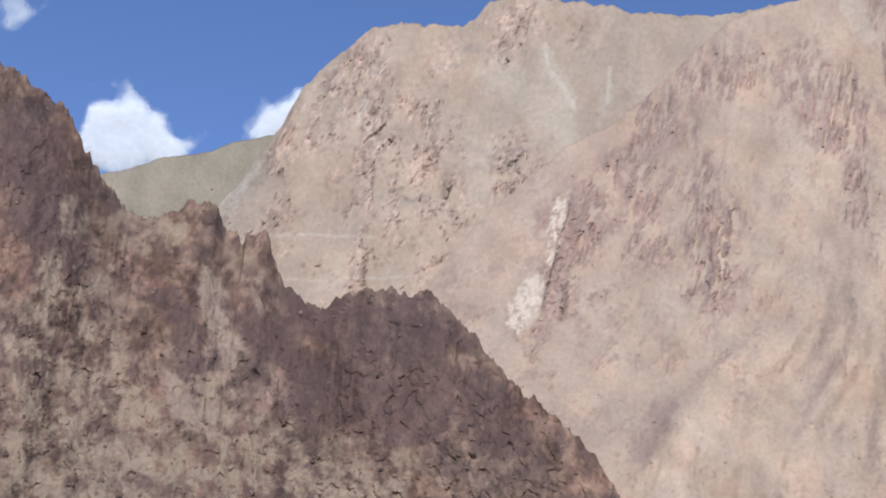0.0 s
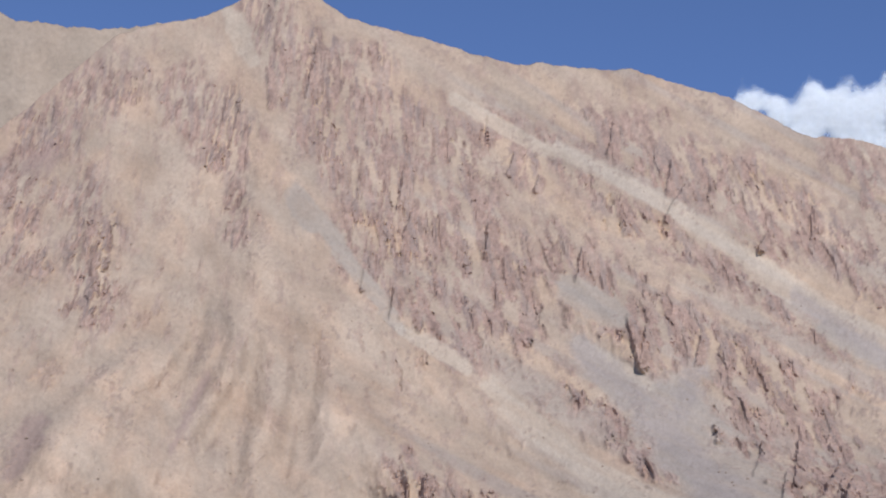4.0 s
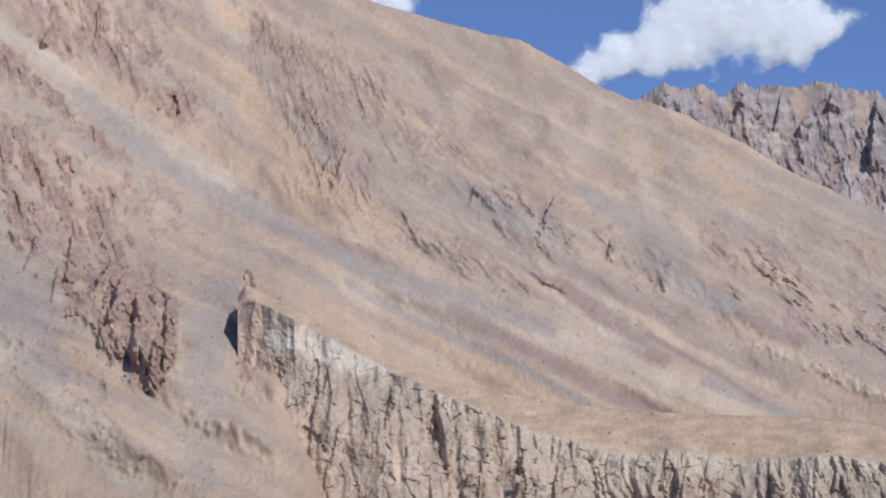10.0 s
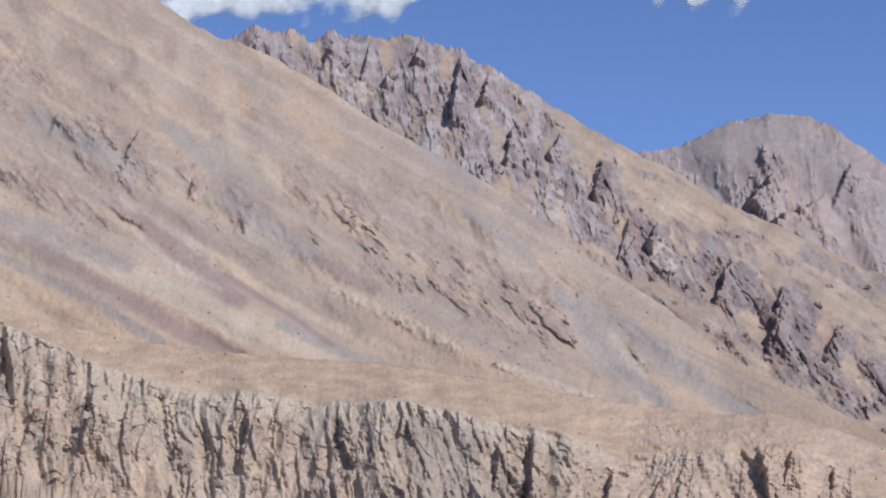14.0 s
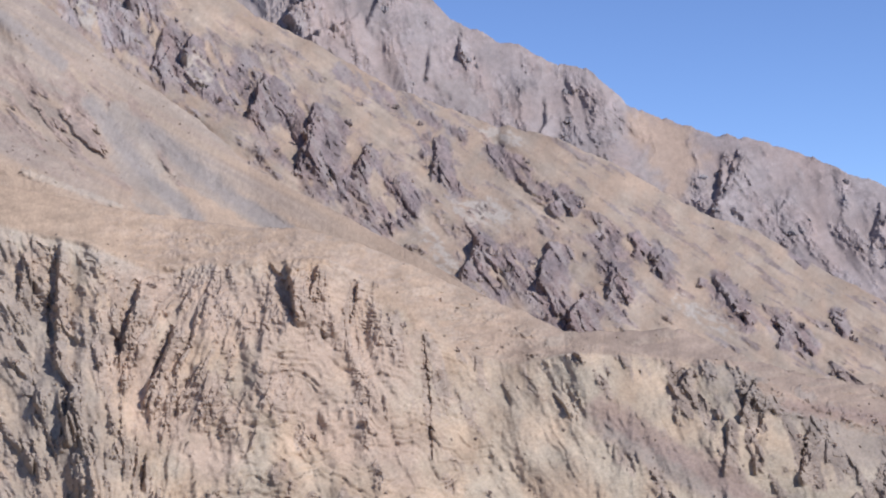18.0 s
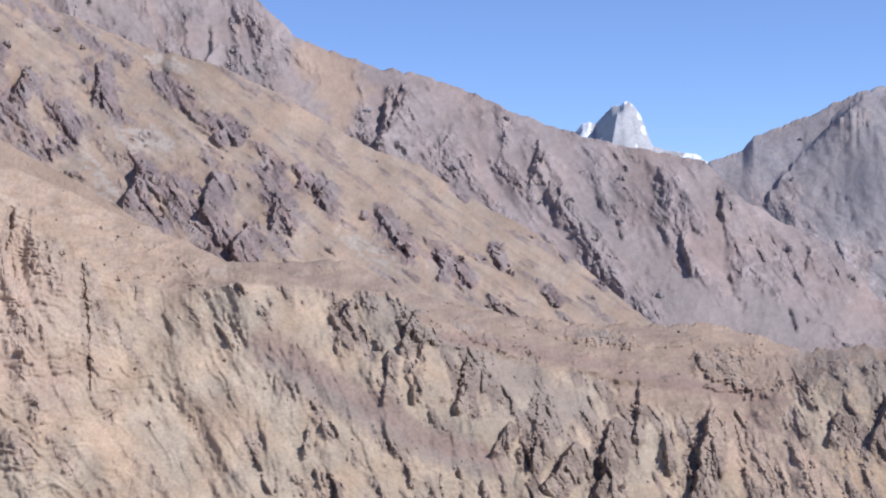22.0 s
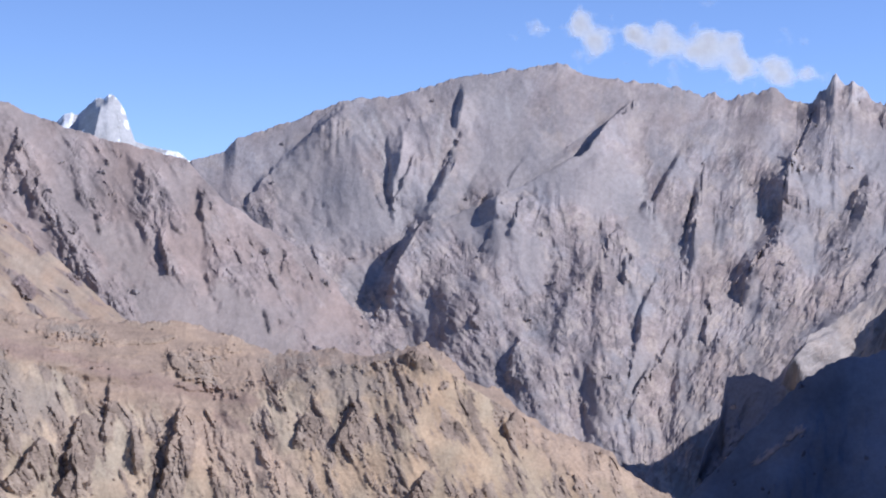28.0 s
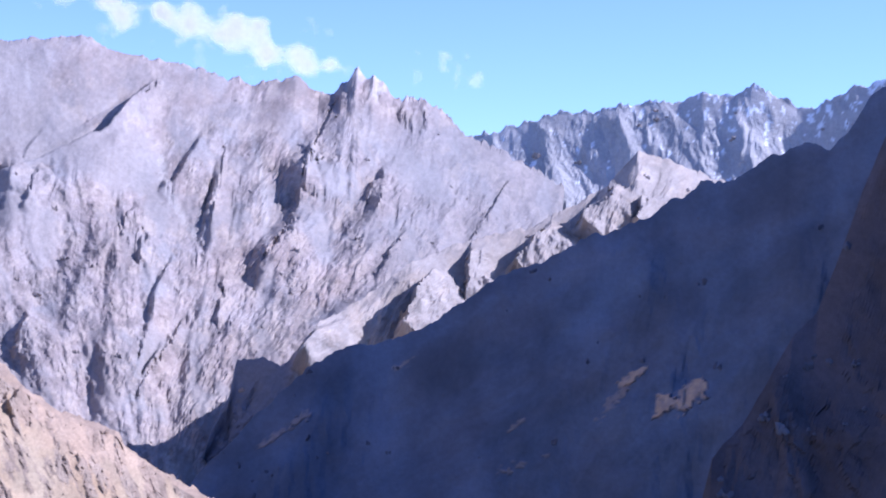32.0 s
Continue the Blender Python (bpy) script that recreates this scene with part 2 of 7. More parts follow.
    for c in range(len(az)):
        at = np.interp(low[c], heights[:, c], knots[:, 0])
        at = min(at, 0.9)
        want = np.interp(np.linspace(at, 1, 2), knots[:, 0], heights[:, c])
        s[:12, c] = np.linspace(0, at, 12, endpoint=False)
        s[12:, c] = np.interp(np.linspace(want[0], want[1], rows), heights[:, c], knots[:, 0])
    s[-1] = 1.0
    D, Z = profile(s)
    edge = np.clip((s - 0.8) / 0.2, 0, 1) if mid else None
    A = np.broadcast_to(az, D.shape)
    E = np.degrees(np.arctan2(Z, D))
    ref = float(np.mean(d_c))
    U, S = np.radians(A) * ref, np.radians(E) * ref
    out, col = shape(A, E, U, S, s, edge)
    out = np.where(out < 0, out * smooth(1 - s, 0.0, 0.3), out)
    x, y = np.sin(np.radians(A)), np.cos(np.radians(A))
    pull = 1 - 1.3 * out / np.hypot(D, Z)
    up = 0.2 * out * smooth(1 - s, 0.0, 0.1)
    R = D * pull
    front = np.stack([x * R, y * R, Z * pull + up], -1)
    # far side
    nb = 10
    k = (np.arange(1, nb + 1) / nb)[:, None]
    top = front[-1]
    drop = np.maximum(top[:, 2] - FLOOR, 5)
    R2 = R[-1] + np.minimum(drop * 1.1, 4950 - R[-1]) * k
    Z2 = top[:, 2] - drop * k ** 0.9
    back = np.stack([x[0] * R2, y[0] * R2, Z2 + 6 * perlin(A[:nb] * 0.9, k * 9 + A[:nb] * 0, seed)], -1)
    grid = np.concatenate([front, back])
    colour = np.concatenate([col, np.repeat(col[-1:], nb, 0)])
    n, m = grid.shape[:2]
    i = np.arange(n * m).reshape(n, m)
    faces = np.stack([i[:-1, :-1], i[:-1, 1:], i[1:, 1:], i[1:, :-1]], -1).reshape(-1, 4)
    rocky = MASKS.get(name, np.zeros_like(A))
    rocky = np.concatenate([rocky, np.repeat(rocky[-1:], nb, 0)]).ravel()
    ob = link(name, grid.reshape(-1, 3), faces, np.clip(colour.reshape(-1, 3), 0.02, 0.9), material, None, np.clip(rocky, 0, 1))
    lie = np.stack([U, S, out * 0.15], -1)
    lie = np.concatenate([lie, np.repeat(lie[-1:], nb, 0) + np.array([0, 1, 0]) * (k * 200)[..., None]])
    att = ob.data.attributes.new("lie", "FLOAT_VECTOR", "POINT")
    att.data.foreach_set("vector", lie.astype(np.float32).ravel())
    SITES[name] = (A, E, front)
    ob.data.polygons.foreach_set("use_smooth", rocky[faces[:, 0]] < 0.35)
    return ob


def blade(az, el, strokes, wob):
    """Rock ribs with a sheer western side and a long eastern one, cut off short at both ends."""
    best = np.zeros_like(az)
    for a0, e0, a1, e1, w in strokes:
        pad = 1.7 * w
        box = (az > min(a0, a1) - pad) & (az < max(a0, a1) + pad) & (el > min(e0, e1) - pad) & (el < max(e0, e1) + pad)
        if not box.any():
            continue
        px, py = az[box] - a0, el[box] - e0
        dx, dy = a1 - a0, e1 - e0
        n = math.hypot(dx, dy) + 1e-6
        k = (px * dx + py * dy) / (n * n)
        d = (py * dx - px * dy) / n + w * 0.5 * wob[box] + 0.12 * w * fbm(px / w * 2.2 + a0, py / w * 2.2 + e0, 4, 78, 0.6)
        side = np.where(d < 0, np.clip(1 + d / (0.1 * w + 0.035), 0, 1), np.clip(1 - d / (1.3 * w), 0, 1))
        best[box] = np.maximum(best[box], w * side * np.clip(5 * np.minimum(k, 1.08 - k) + 0.3, 0, 1))
    return best


def columns(u, v, size, seed):
    """Steep ribs of uneven length, each sheer on its western side."""
    x = u / size + 0.4 * perlin(u / size * 0.6, v / size * 0.4, seed)
    i = np.floor(x)
    f = x - i
    amp = np.clip(0.45 + 1.0 * perlin(i * 3.71 + 0.5, v / (size * 2.0) + i * 1.37, seed + 1), 0, 1.2)
    return amp * (1 - f) ** 1.2 * np.clip(f / 0.14, 0, 1) - 0.25


def crag(U, S, lean, size, seed, sharp=1.0, where=None, ribbed=1.0):
    """Jagged rock relief, ribs running down the slope with the given lean. ribbed: ribs (1) or broken blocks (0)."""
    if where is not None:
        m = where > 0.01
        out = np.zeros_like(U)
        out[m] = crag(U[m], S[m], lean[m] if isinstance(lean, np.ndarray) else lean, size, seed, sharp, None, ribbed[m] if isinstance(ribbed, np.ndarray) else ribbed)
        return out
    u = U + lean * S
    u = u + size * 0.2 * perlin(U / size, S / size, seed + 5)
    v = S + size * 0.2 * perlin(U / size, S / size, seed + 6)
    big = ridged(u / size, v / (size * 2.2), 2, seed, 0.55) * 0.12
    return size * sharp * (big + 0.36 * ribbed * columns(u, v, size * 0.75, seed + 9) + 0.2 * ribbed * columns(u + 3.3 * size, v, size * 0.36, seed + 11)
                           + (0.29 - 0.16 * ribbed) * facets(u / (size * 0.36), v / (size * 0.42), seed + 13) + (0.17 - 0.08 * ribbed) * blocks(u / (size * 0.18), v / (size * 0.2), seed + 15)
                           + (0.09 - 0.04 * ribbed) * facets(u / (size * 0.09), v / (size * 0.1), seed + 17))


def gullies(U, S, macro, lean, size, octaves, seed, deep=0.1, fall=0.7):
    """Ribs and gullies that run down the fall of the slope, each size branching off the larger one.
    macro: the larger relief, which turns the fall; lean: how far the fall goes east for each metre down."""
    du, ds = np.gradient(U, axis=1), np.gradient(S, axis=0)
    ds = np.where(np.abs(ds) < 0.05, 0.05, ds)
    macro = macro + np.zeros_like(U)
    gx = np.clip(np.gradient(macro, axis=1) / du, -1.5, 1.5) * 0.7 - fall * lean
    gy = np.clip(np.gradient(macro, axis=0) / ds, -1.0, 1.5) * 0.7 + fall
    total, amp, f = np.zeros_like(U), size * deep, 1.0 / size
    for k in range(octaves):
        n = np.hypot(gx, gy) + 1e-6
        cx, cy = -gy / n, gx / n
        x, y = U * f + 3.7 * k, S * f + 1.9 * k
        xi, yi = np.floor(x).astype(np.int64), np.floor(y).astype(np.int64)
        c, q, wt = np.zeros_like(U), np.zeros_like(U), np.full_like(U, 1e-6)
        for i in (-1, 0, 1):
            for j in (-1, 0, 1):
                h = PERM[(PERM[(xi + i + (seed + k) * 17) & 4095] + yi + j) & 4095]
                px, py = x - (xi + i + PERM[(h + 11) & 4095] / 4095), y - (yi + j + PERM[(h + 57) & 4095] / 4095)
                w = np.exp(-2.6 * (px * px + py * py))
                ph = 2 * np.pi * (px * cx + py * cy)
                c += w * np.cos(ph)
                q += w * np.sin(ph)
                wt += w
        c, q = c / wt, q / wt
        total += amp * (0.45 * c + 0.55 * (1 - 2 * np.sqrt(np.clip((1 - c) / 2, 0.004, 1))))
        gx = gx - 0.8 * amp * 2 * np.pi * f * q * cx
        gy = gy - 0.8 * amp * 2 * np.pi * f * q * cy
        amp *= 0.5
        f *= 2.0
    return total


def bare(shape_like, mineral):
    return np.ones(shape_like.shape + (3,)) * np.array(mineral)


def veined(col, U, S, seed, size, amount=0.5):
    """Reddish and greenish beds in the rock."""
    t, g = fbm(U / size, S / size, 4, seed), fbm(U / size + 40, S / size, 4, seed + 5)
    col *= 1 + amount * np.clip(t, -0.6, 0.6)[..., None] * np.array([0.14, -0.02, -0.14])
    col *= 1 + amount * np.clip(g, -0.6, 0.6)[..., None] * np.array([0.4, 0.4, 0.4])
    return col


def faceted(col, mask, U, S, size, seed, amount):
    """Each broken face of rock a little lighter or darker than the next."""
    m = mask > 0.02
    t = blocks(U[m] / size, S[m] / (size * 1.3), seed) + 0.7 * blocks(U[m] / (size * 0.4), S[m] / (size * 0.5), seed + 3)
    col[m] *= (1 + amount * mask[m] * np.clip(t, -0.9, 0.9))[:, None]


def mottled(col, U, S, amount, size, seed):
    t = fbm(U / size, S / (size * 1.8), 4, seed)
    col *= (1 + amount * t)[..., None]
    return col


# ---- the mountains ----
NEAR_LIGHT = [
    (-7.27, 14.81, -6.35, 12.54, 0.45),
    (-12.41, 11.77, -8.62, 8.45, 2.08),
    (-12.66, 8.99, -9.47, 8.35, 2.08),
    (-7.79, 8.72, -1.14, 9.24, 1.21),
    (-12.11, 16.52, -10.89, 14.42, 0.52),
    (-10.42, 16.59, -8.63, 16.13, 0.69),
    (-11.88, 13.93, -10.41, 12.39, 1.04),
    (-6.55, 15.51, -5.54, 14.75, 0.45),
    (-7.61, 11.34, -5.91, 10.49, 0.87),
]
NEAR_CHUTE = [
    (-7.34, 14.79, -6.47, 12.63, 0.34), (-5.93, 14.87, -5.56, 14.13, 0.12), (-8.27, 11.90, -7.50, 10.78, 0.3),
]
NEAR_DARK = [
    (-3.84, 14.23, -0.10, 13.19, 1.56),
    (-14.27, 18.78, -12.47, 15.42, 1.21),
    (-1.32, 14.49, 2.63, 10.97, 1.04),
    (-5.99, 13.99, -3.56, 11.80, 1.04),
    (-8.52, 14.04, -7.40, 12.42, 0.52),
    (-2.89, 12.22, 0.07, 11.45, 1.21),
]


def near_shape(A, E, U, S, s, edge):
    wob = 0.5 * fbm(U / 22, S / 22, 4, 27)
    n1 = fbm(U / 60, S / 90, 4, 3)
    light, dark = zone(A, E, NEAR_LIGHT, 1.2 * wob, 0.4), zone(A, E, NEAR_DARK, 1.2 * wob, 0.5)
    macro = 5 * n1
    g = gullies(U, S, macro, 0.3, 50, 5, 11, 0.035)
    h = 1.6 * macro + g + crag(U, S, 0.25, 16, 11, 0.3, None, 0.2)
    col = veined(mottled(bare(A, (0.158, 0.097, 0.068)), U, S, 0.25, 30, 21), U, S, 23, 30, 0.8)
    t = fbm(U / 9, S / 9, 6, 26, 0.7)
    chip = blocks((U + 0.3 * S) / 5, S / 4, 28) + 0.8 * blocks((U + 0.3 * S) / 1.9, S / 1.6, 29)
    blend(col, smooth(t, 0.12, 0.4) * 0.5, (0.25, 0.165, 0.11))
    blend(col, smooth(-t, 0.15, 0.4) * 0.5, (0.1, 0.064, 0.055))
    MASKS["rocky_ridge"] = np.ones_like(A) * 0.85
    faceted(col, np.ones_like(A), U, S, 4, 25, 0.5)
    # darker in bands, paler towards the western foot
    blend(col, 0.7 * dark, (0.098, 0.062, 0.054))
    blend(col, light * np.clip(0.45 + 0.9 * t + 0.35 * chip, 0, 0.9), (0.3, 0.22, 0.15))
    blend(col, smooth(E, 12.0, 8.5) * smooth(A, -3.0, -10.0) * np.clip(0.25 + 0.4 * chip, 0, 0.6), (0.27, 0.205, 0.14))
    blend(col, zone(A, E, NEAR_CHUTE, wob, 0.5) * np.clip(0.75 + 0.3 * chip, 0, 0.9), (0.29, 0.21, 0.152))
    return h, col



MAIN_ROCK = [
    (4.46, 18.69, 3.78, 15.47, 1.06), (5.69, 19.66, 6.60, 17.24, 1.06), (8.16, 19.09, 9.05, 16.13, 1.15), (9.09, 23.00, 6.34, 21.28, 1.06),
    (11.18, 23.06, 12.94, 20.83, 1.06), (13.20, 25.19, 15.68, 23.81, 1.06), (13.15, 19.61, 13.36, 18.56, 0.62), (15.38, 24.19, 16.47, 20.72, 1.06),
    (17.32, 23.55, 19.28, 21.14, 1.23), (17.97, 21.11, 17.86, 18.11, 1.59), (18.95, 19.02, 20.85, 15.18, 1.23), (20.22, 21.50, 22.30, 16.59, 1.41),
    (21.54, 22.38, 22.67, 20.63, 0.53), (33.22, 21.07, 34.64, 19.95, 1.06), (22.57, 21.99, 26.34, 19.40, 0.70), (26.34, 19.40, 30.02, 17.07, 0.70),
    (30.02, 17.43, 32.70, 15.07, 0.44), (25.39, 22.03, 28.78, 20.44, 1.06), (28.22, 20.97, 31.90, 18.44, 1.23),
]
MAIN_ROCK_LOW = [
    (31.92, 19.14, 34.57, 16.41, 0.88), (23.74, 18.33, 27.42, 15.17, 1.06), (24.33, 14.12, 27.74, 10.97, 0.62), (29.04, 13.75, 30.75, 9.88, 1.06),
    (31.72, 12.82, 33.39, 9.65, 1.06), (27.25, 16.23, 31.73, 13.00, 0.97), (18.90, 10.92, 21.38, 9.58, 1.06), (37.50, 18.20, 40.30, 13.72, 1.06),
    (39.71, 17.79, 42.50, 14.51, 0.88), (42.18, 15.41, 43.21, 14.13, 0.88), (44.44, 13.54, 46.49, 12.03, 0.88), (46.20, 13.09, 47.01, 12.00, 0.53),
    (48.24, 11.93, 49.86, 10.44, 0.62), (29.85, 12.29, 31.63, 9.68, 1.06), (32.15, 11.77, 33.37, 7.23, 1.06), (41.89, 12.52, 46.50, 10.30, 0.53),
    (52.25, 11.46, 55.26, 9.21, 1.06), (56.12, 9.16, 57.90, 8.02, 0.88), (56.27, 9.15, 61.79, 6.48, 1.06),
]
MAIN_ROCK_FOOT = [
    (31.84, 12.44, 32.58, 8.14, 0.78),
    (33.23, 11.25, 33.87, 6.59, 0.61),
    (31.03, 14.31, 32.19, 11.59, 0.61),
    (36.37, 9.17, 36.72, 6.73, 0.24),
]
MAIN_LEDGE = [
    (52.69, 8.64, 54.80, 7.61, 0.14), (54.80, 7.61, 56.53, 6.64, 0.14), (57.75, 6.11, 59.13, 5.63, 0.11), (59.13, 5.63, 60.67, 5.10, 0.11),
    (47.73, 9.34, 49.14, 8.62, 0.14),
]
MAIN_PALE = [
    (20.29, 22.97, 23.70, 21.32, 0.22), (23.70, 21.49, 27.46, 19.58, 0.26), (27.46, 19.58, 29.67, 18.14, 0.3), (29.67, 18.14, 32.74, 16.12, 0.32),
    (35.64, 19.68, 36.50, 18.59, 0.39), (18.71, 15.77, 20.90, 14.61, 0.25), (21.63, 14.09, 25.25, 10.98, 0.39), (25.25, 10.98, 26.67, 9.55, 0.44),
    (24.50, 15.53, 26.69, 14.12, 0.25), (32.74, 16.12, 36.25, 14.06, 0.35), (35.68, 19.63, 36.59, 18.57, 0.46), (24.31, 11.70, 27.80, 9.00, 0.53),
    (27.80, 9.00, 30.07, 7.44, 0.44), (39.91, 10.71, 47.19, 8.65, 0.49), (47.19, 8.65, 53.16, 6.25, 0.42), (46.50, 10.40, 48.61, 8.80, 0.18),
    (61.46, 6.84, 62.56, 4.88, 0.39), (12.43, 25.52, 13.42, 23.97, 0.35), (3.10, 15.90, 2.90, 14.70, 0.35),
    (30.74, 6.52, 33.30, 3.52, 0.45),
]
MAIN_GREY = [
    (27.41, 13.77, 29.16, 10.43, 1.06), (28.64, 10.96, 29.85, 9.21, 1.41), (24.87, 15.00, 27.04, 12.89, 0.53), (32.18, 15.79, 35.35, 13.93, 0.32),
    (35.01, 14.29, 37.94, 12.77, 0.39), (15.09, 20.10, 17.01, 17.79, 0.25), (17.01, 17.79, 18.71, 15.77, 0.25), (24.12, 17.11, 25.60, 16.24, 0.53),
    (39.90, 11.39, 44.22, 10.23, 0.32), (60.65, 8.10, 61.79, 6.48, 0.32), (62.31, 6.63, 63.96, 5.34, 0.35), (63.80, 5.52, 65.76, 4.32, 0.28),
    (49.01, 13.01, 50.43, 11.76, 0.44), (49.87, 10.37, 51.29, 9.81, 0.28), (60.62, 7.57, 61.88, 5.08, 0.53),
    (14.99, 19.81, 15.73, 18.95, 0.35),
    (35.59, 10.22, 35.33, 3.65, 0.78),
]
MAIN_ORANGE = [
    (36.57, 17.69, 37.46, 16.27, 0.21), (36.73, 16.46, 39.03, 13.94, 0.39), (37.96, 14.67, 41.34, 12.62, 0.35), (35.86, 19.45, 36.78, 18.74, 0.21),
    (45.62, 18.29, 46.67, 17.61, 0.44), (47.46, 13.37, 49.93, 11.30, 0.28), (48.58, 6.35, 53.86, 5.97, 0.39), (49.04, 15.11, 49.75, 14.23, 0.53),
    (51.56, 14.20, 52.62, 13.13, 0.53), (48.97, 9.68, 51.08, 8.23, 0.25),
]
MAIN_PURPLE = [
    (7.44, 12.37, 6.81, 10.91, 0.39), (12.57, 14.00, 11.57, 11.70, 0.21), (7.13, 20.62, 6.42, 20.05, 0.35), (46.86, 10.75, 49.66, 8.26, 0.28),
    (43.88, 9.01, 46.49, 7.95, 0.18), (46.49, 7.95, 49.11, 6.87, 0.21), (44.37, 9.00, 46.75, 8.02, 0.25), (46.75, 8.02, 49.41, 6.86, 0.21),
]
MAIN_GROOVE = [
    (13.19, 15.31, 12.23, 13.16, 0.23), (12.23, 13.16, 11.32, 10.69, 0.25), (13.81, 13.93, 13.60, 10.97, 0.21), (14.60, 16.42, 15.42, 14.35, 0.21),
    (15.42, 14.35, 15.19, 11.20, 0.21), (16.50, 14.56, 16.37, 12.98, 0.21), (16.37, 12.98, 15.56, 10.87, 0.23), (17.97, 14.07, 17.28, 12.66, 0.21),
    (17.28, 12.66, 15.90, 11.22, 0.21), (7.66, 12.56, 6.80, 10.45, 0.28), (12.77, 16.34, 12.94, 14.95, 0.18), (18.69, 14.27, 18.36, 12.51, 0.18),
]
MAIN_CLEFT = [
    (25.48, 20.03, 25.48, 19.71, 0.12), (25.87, 19.24, 25.94, 18.87, 0.11), (27.15, 19.14, 27.22, 18.78, 0.11), (16.24, 22.03, 16.29, 21.79, 0.12),
    (25.33, 19.24, 25.31, 19.01, 0.09), (21.27, 22.00, 21.37, 21.65, 0.11), (36.75, 10.83, 36.86, 9.33, 0.18), (37.80, 8.53, 37.75, 7.97, 0.21),
    (32.51, 9.76, 32.43, 8.89, 0.19), (39.13, 8.40, 38.82, 6.94, 0.12), (34.44, 16.66, 34.52, 16.14, 0.11),
]
MAIN_RIB = [
    (14.51, 26.39, 13.25, 23.45, 0.79), (13.25, 23.45, 12.76, 20.65, 0.70), (14.51, 26.39, 16.26, 22.08, 0.70), (10.01, 23.55, 5.32, 19.63, 0.88),
    (5.32, 19.63, 4.13, 15.67, 0.70), (8.33, 19.45, 8.87, 16.12, 0.62), (22.18, 22.33, 26.71, 19.40, 0.39), (26.71, 19.40, 32.88, 15.07, 0.35),
    (25.39, 22.73, 28.97, 20.44, 0.62), (28.97, 20.44, 31.90, 18.44, 0.53), (23.74, 18.33, 26.33, 15.18, 0.53), (26.33, 15.18, 33.46, 11.55, 0.70),
    (37.53, 19.08, 40.30, 13.89, 0.70), (41.99, 19.10, 44.31, 14.42, 0.70), (45.44, 18.21, 47.46, 13.37, 0.70), (42.15, 14.70, 46.66, 12.02, 0.46),
]
MAIN_TRAIL_BROWN = [
    (43.18, 9.97, 45.62, 8.66, 0.22),
    (45.62, 8.66, 48.06, 7.24, 0.22),
    (48.06, 7.24, 49.81, 6.59, 0.22),
    (46.59, 10.75, 48.26, 9.33, 0.29),
    (48.26, 9.33, 49.75, 8.22, 0.29),
    (49.32, 9.14, 51.08, 8.06, 0.10),
    (51.08, 8.06, 52.65, 6.97, 0.10),
    (52.18, 9.53, 53.93, 8.52, 0.17),
]
MAIN_TRAIL_GREY = [
    (39.91, 10.88, 42.15, 9.70, 0.16),
    (42.15, 9.70, 45.09, 8.31, 0.16),
    (45.09, 8.31, 47.36, 6.98, 0.16),
    (43.33, 13.78, 46.51, 12.15, 0.28),
    (47.59, 13.54, 48.74, 12.40, 0.29),
    (48.74, 12.40, 50.42, 10.97, 0.29),
    (49.35, 11.43, 52.18, 9.62, 0.26),
    (55.51, 13.05, 57.26, 11.75, 0.21),
    (56.87, 10.89, 58.95, 9.40, 0.24),
    (61.49, 7.53, 64.30, 5.33, 0.24),
    (64.30, 5.33, 65.93, 4.31, 0.24),
    (59.78, 8.31, 61.76, 5.96, 0.24),
    (61.76, 5.96, 63.07, 4.69, 0.24),
    (51.07, 7.53, 54.22, 6.22, 0.21),
]
MAIN_TRAIL_PALE = [
    (46.15, 11.41, 48.62, 9.82, 0.14),
    (48.62, 9.82, 52.14, 7.86, 0.14),
    (52.14, 7.86, 55.63, 6.18, 0.14),
    (40.92, 11.41, 43.35, 10.23, 0.12),
    (39.93, 9.68, 43.02, 8.49, 0.14),
    (47.21, 10.40, 49.66, 8.35, 0.10),
    (49.23, 15.63, 49.73, 12.65, 0.28),
    (50.45, 12.64, 51.15, 11.75, 0.24),
    (39.88, 12.59, 41.61, 11.42, 0.17),
    (41.61, 11.42, 43.35, 10.57, 0.17),
]
MAIN_WHITE = [
    (3.73, 18.47, 3.50, 16.68, 0.19), (3.05, 16.00, 2.55, 14.60, 0.45),
]


MAIN_BLADE = [
    (15.66, 24.48, 15.36, 22.99, 0.43), (13.99, 23.73, 14.05, 22.51, 0.28), (21.47, 22.51, 21.32, 21.55, 0.31), (22.36, 21.37, 22.07, 20.67, 0.35),
    (23.18, 20.66, 22.99, 20.14, 0.28), (18.72, 20.85, 18.55, 19.62, 0.38), (19.02, 19.45, 18.66, 18.57, 0.38), (24.59, 18.38, 24.39, 17.42, 0.35),
    (18.49, 17.16, 18.36, 16.11, 0.38), (5.46, 20.05, 5.47, 19.00, 0.35), (4.03, 18.70, 3.47, 15.34, 0.52), (17.47, 17.67, 17.36, 16.97, 0.31),
    (25.69, 22.33, 25.44, 21.30, 0.35), (27.55, 21.05, 27.33, 20.02, 0.42), (24.57, 18.38, 24.50, 17.42, 0.31), (26.60, 15.95, 26.43, 14.73, 0.38),
    (28.42, 15.60, 28.21, 14.73, 0.31), (21.55, 19.16, 21.41, 18.12, 0.42), (32.06, 19.26, 31.99, 18.47, 0.28),
]
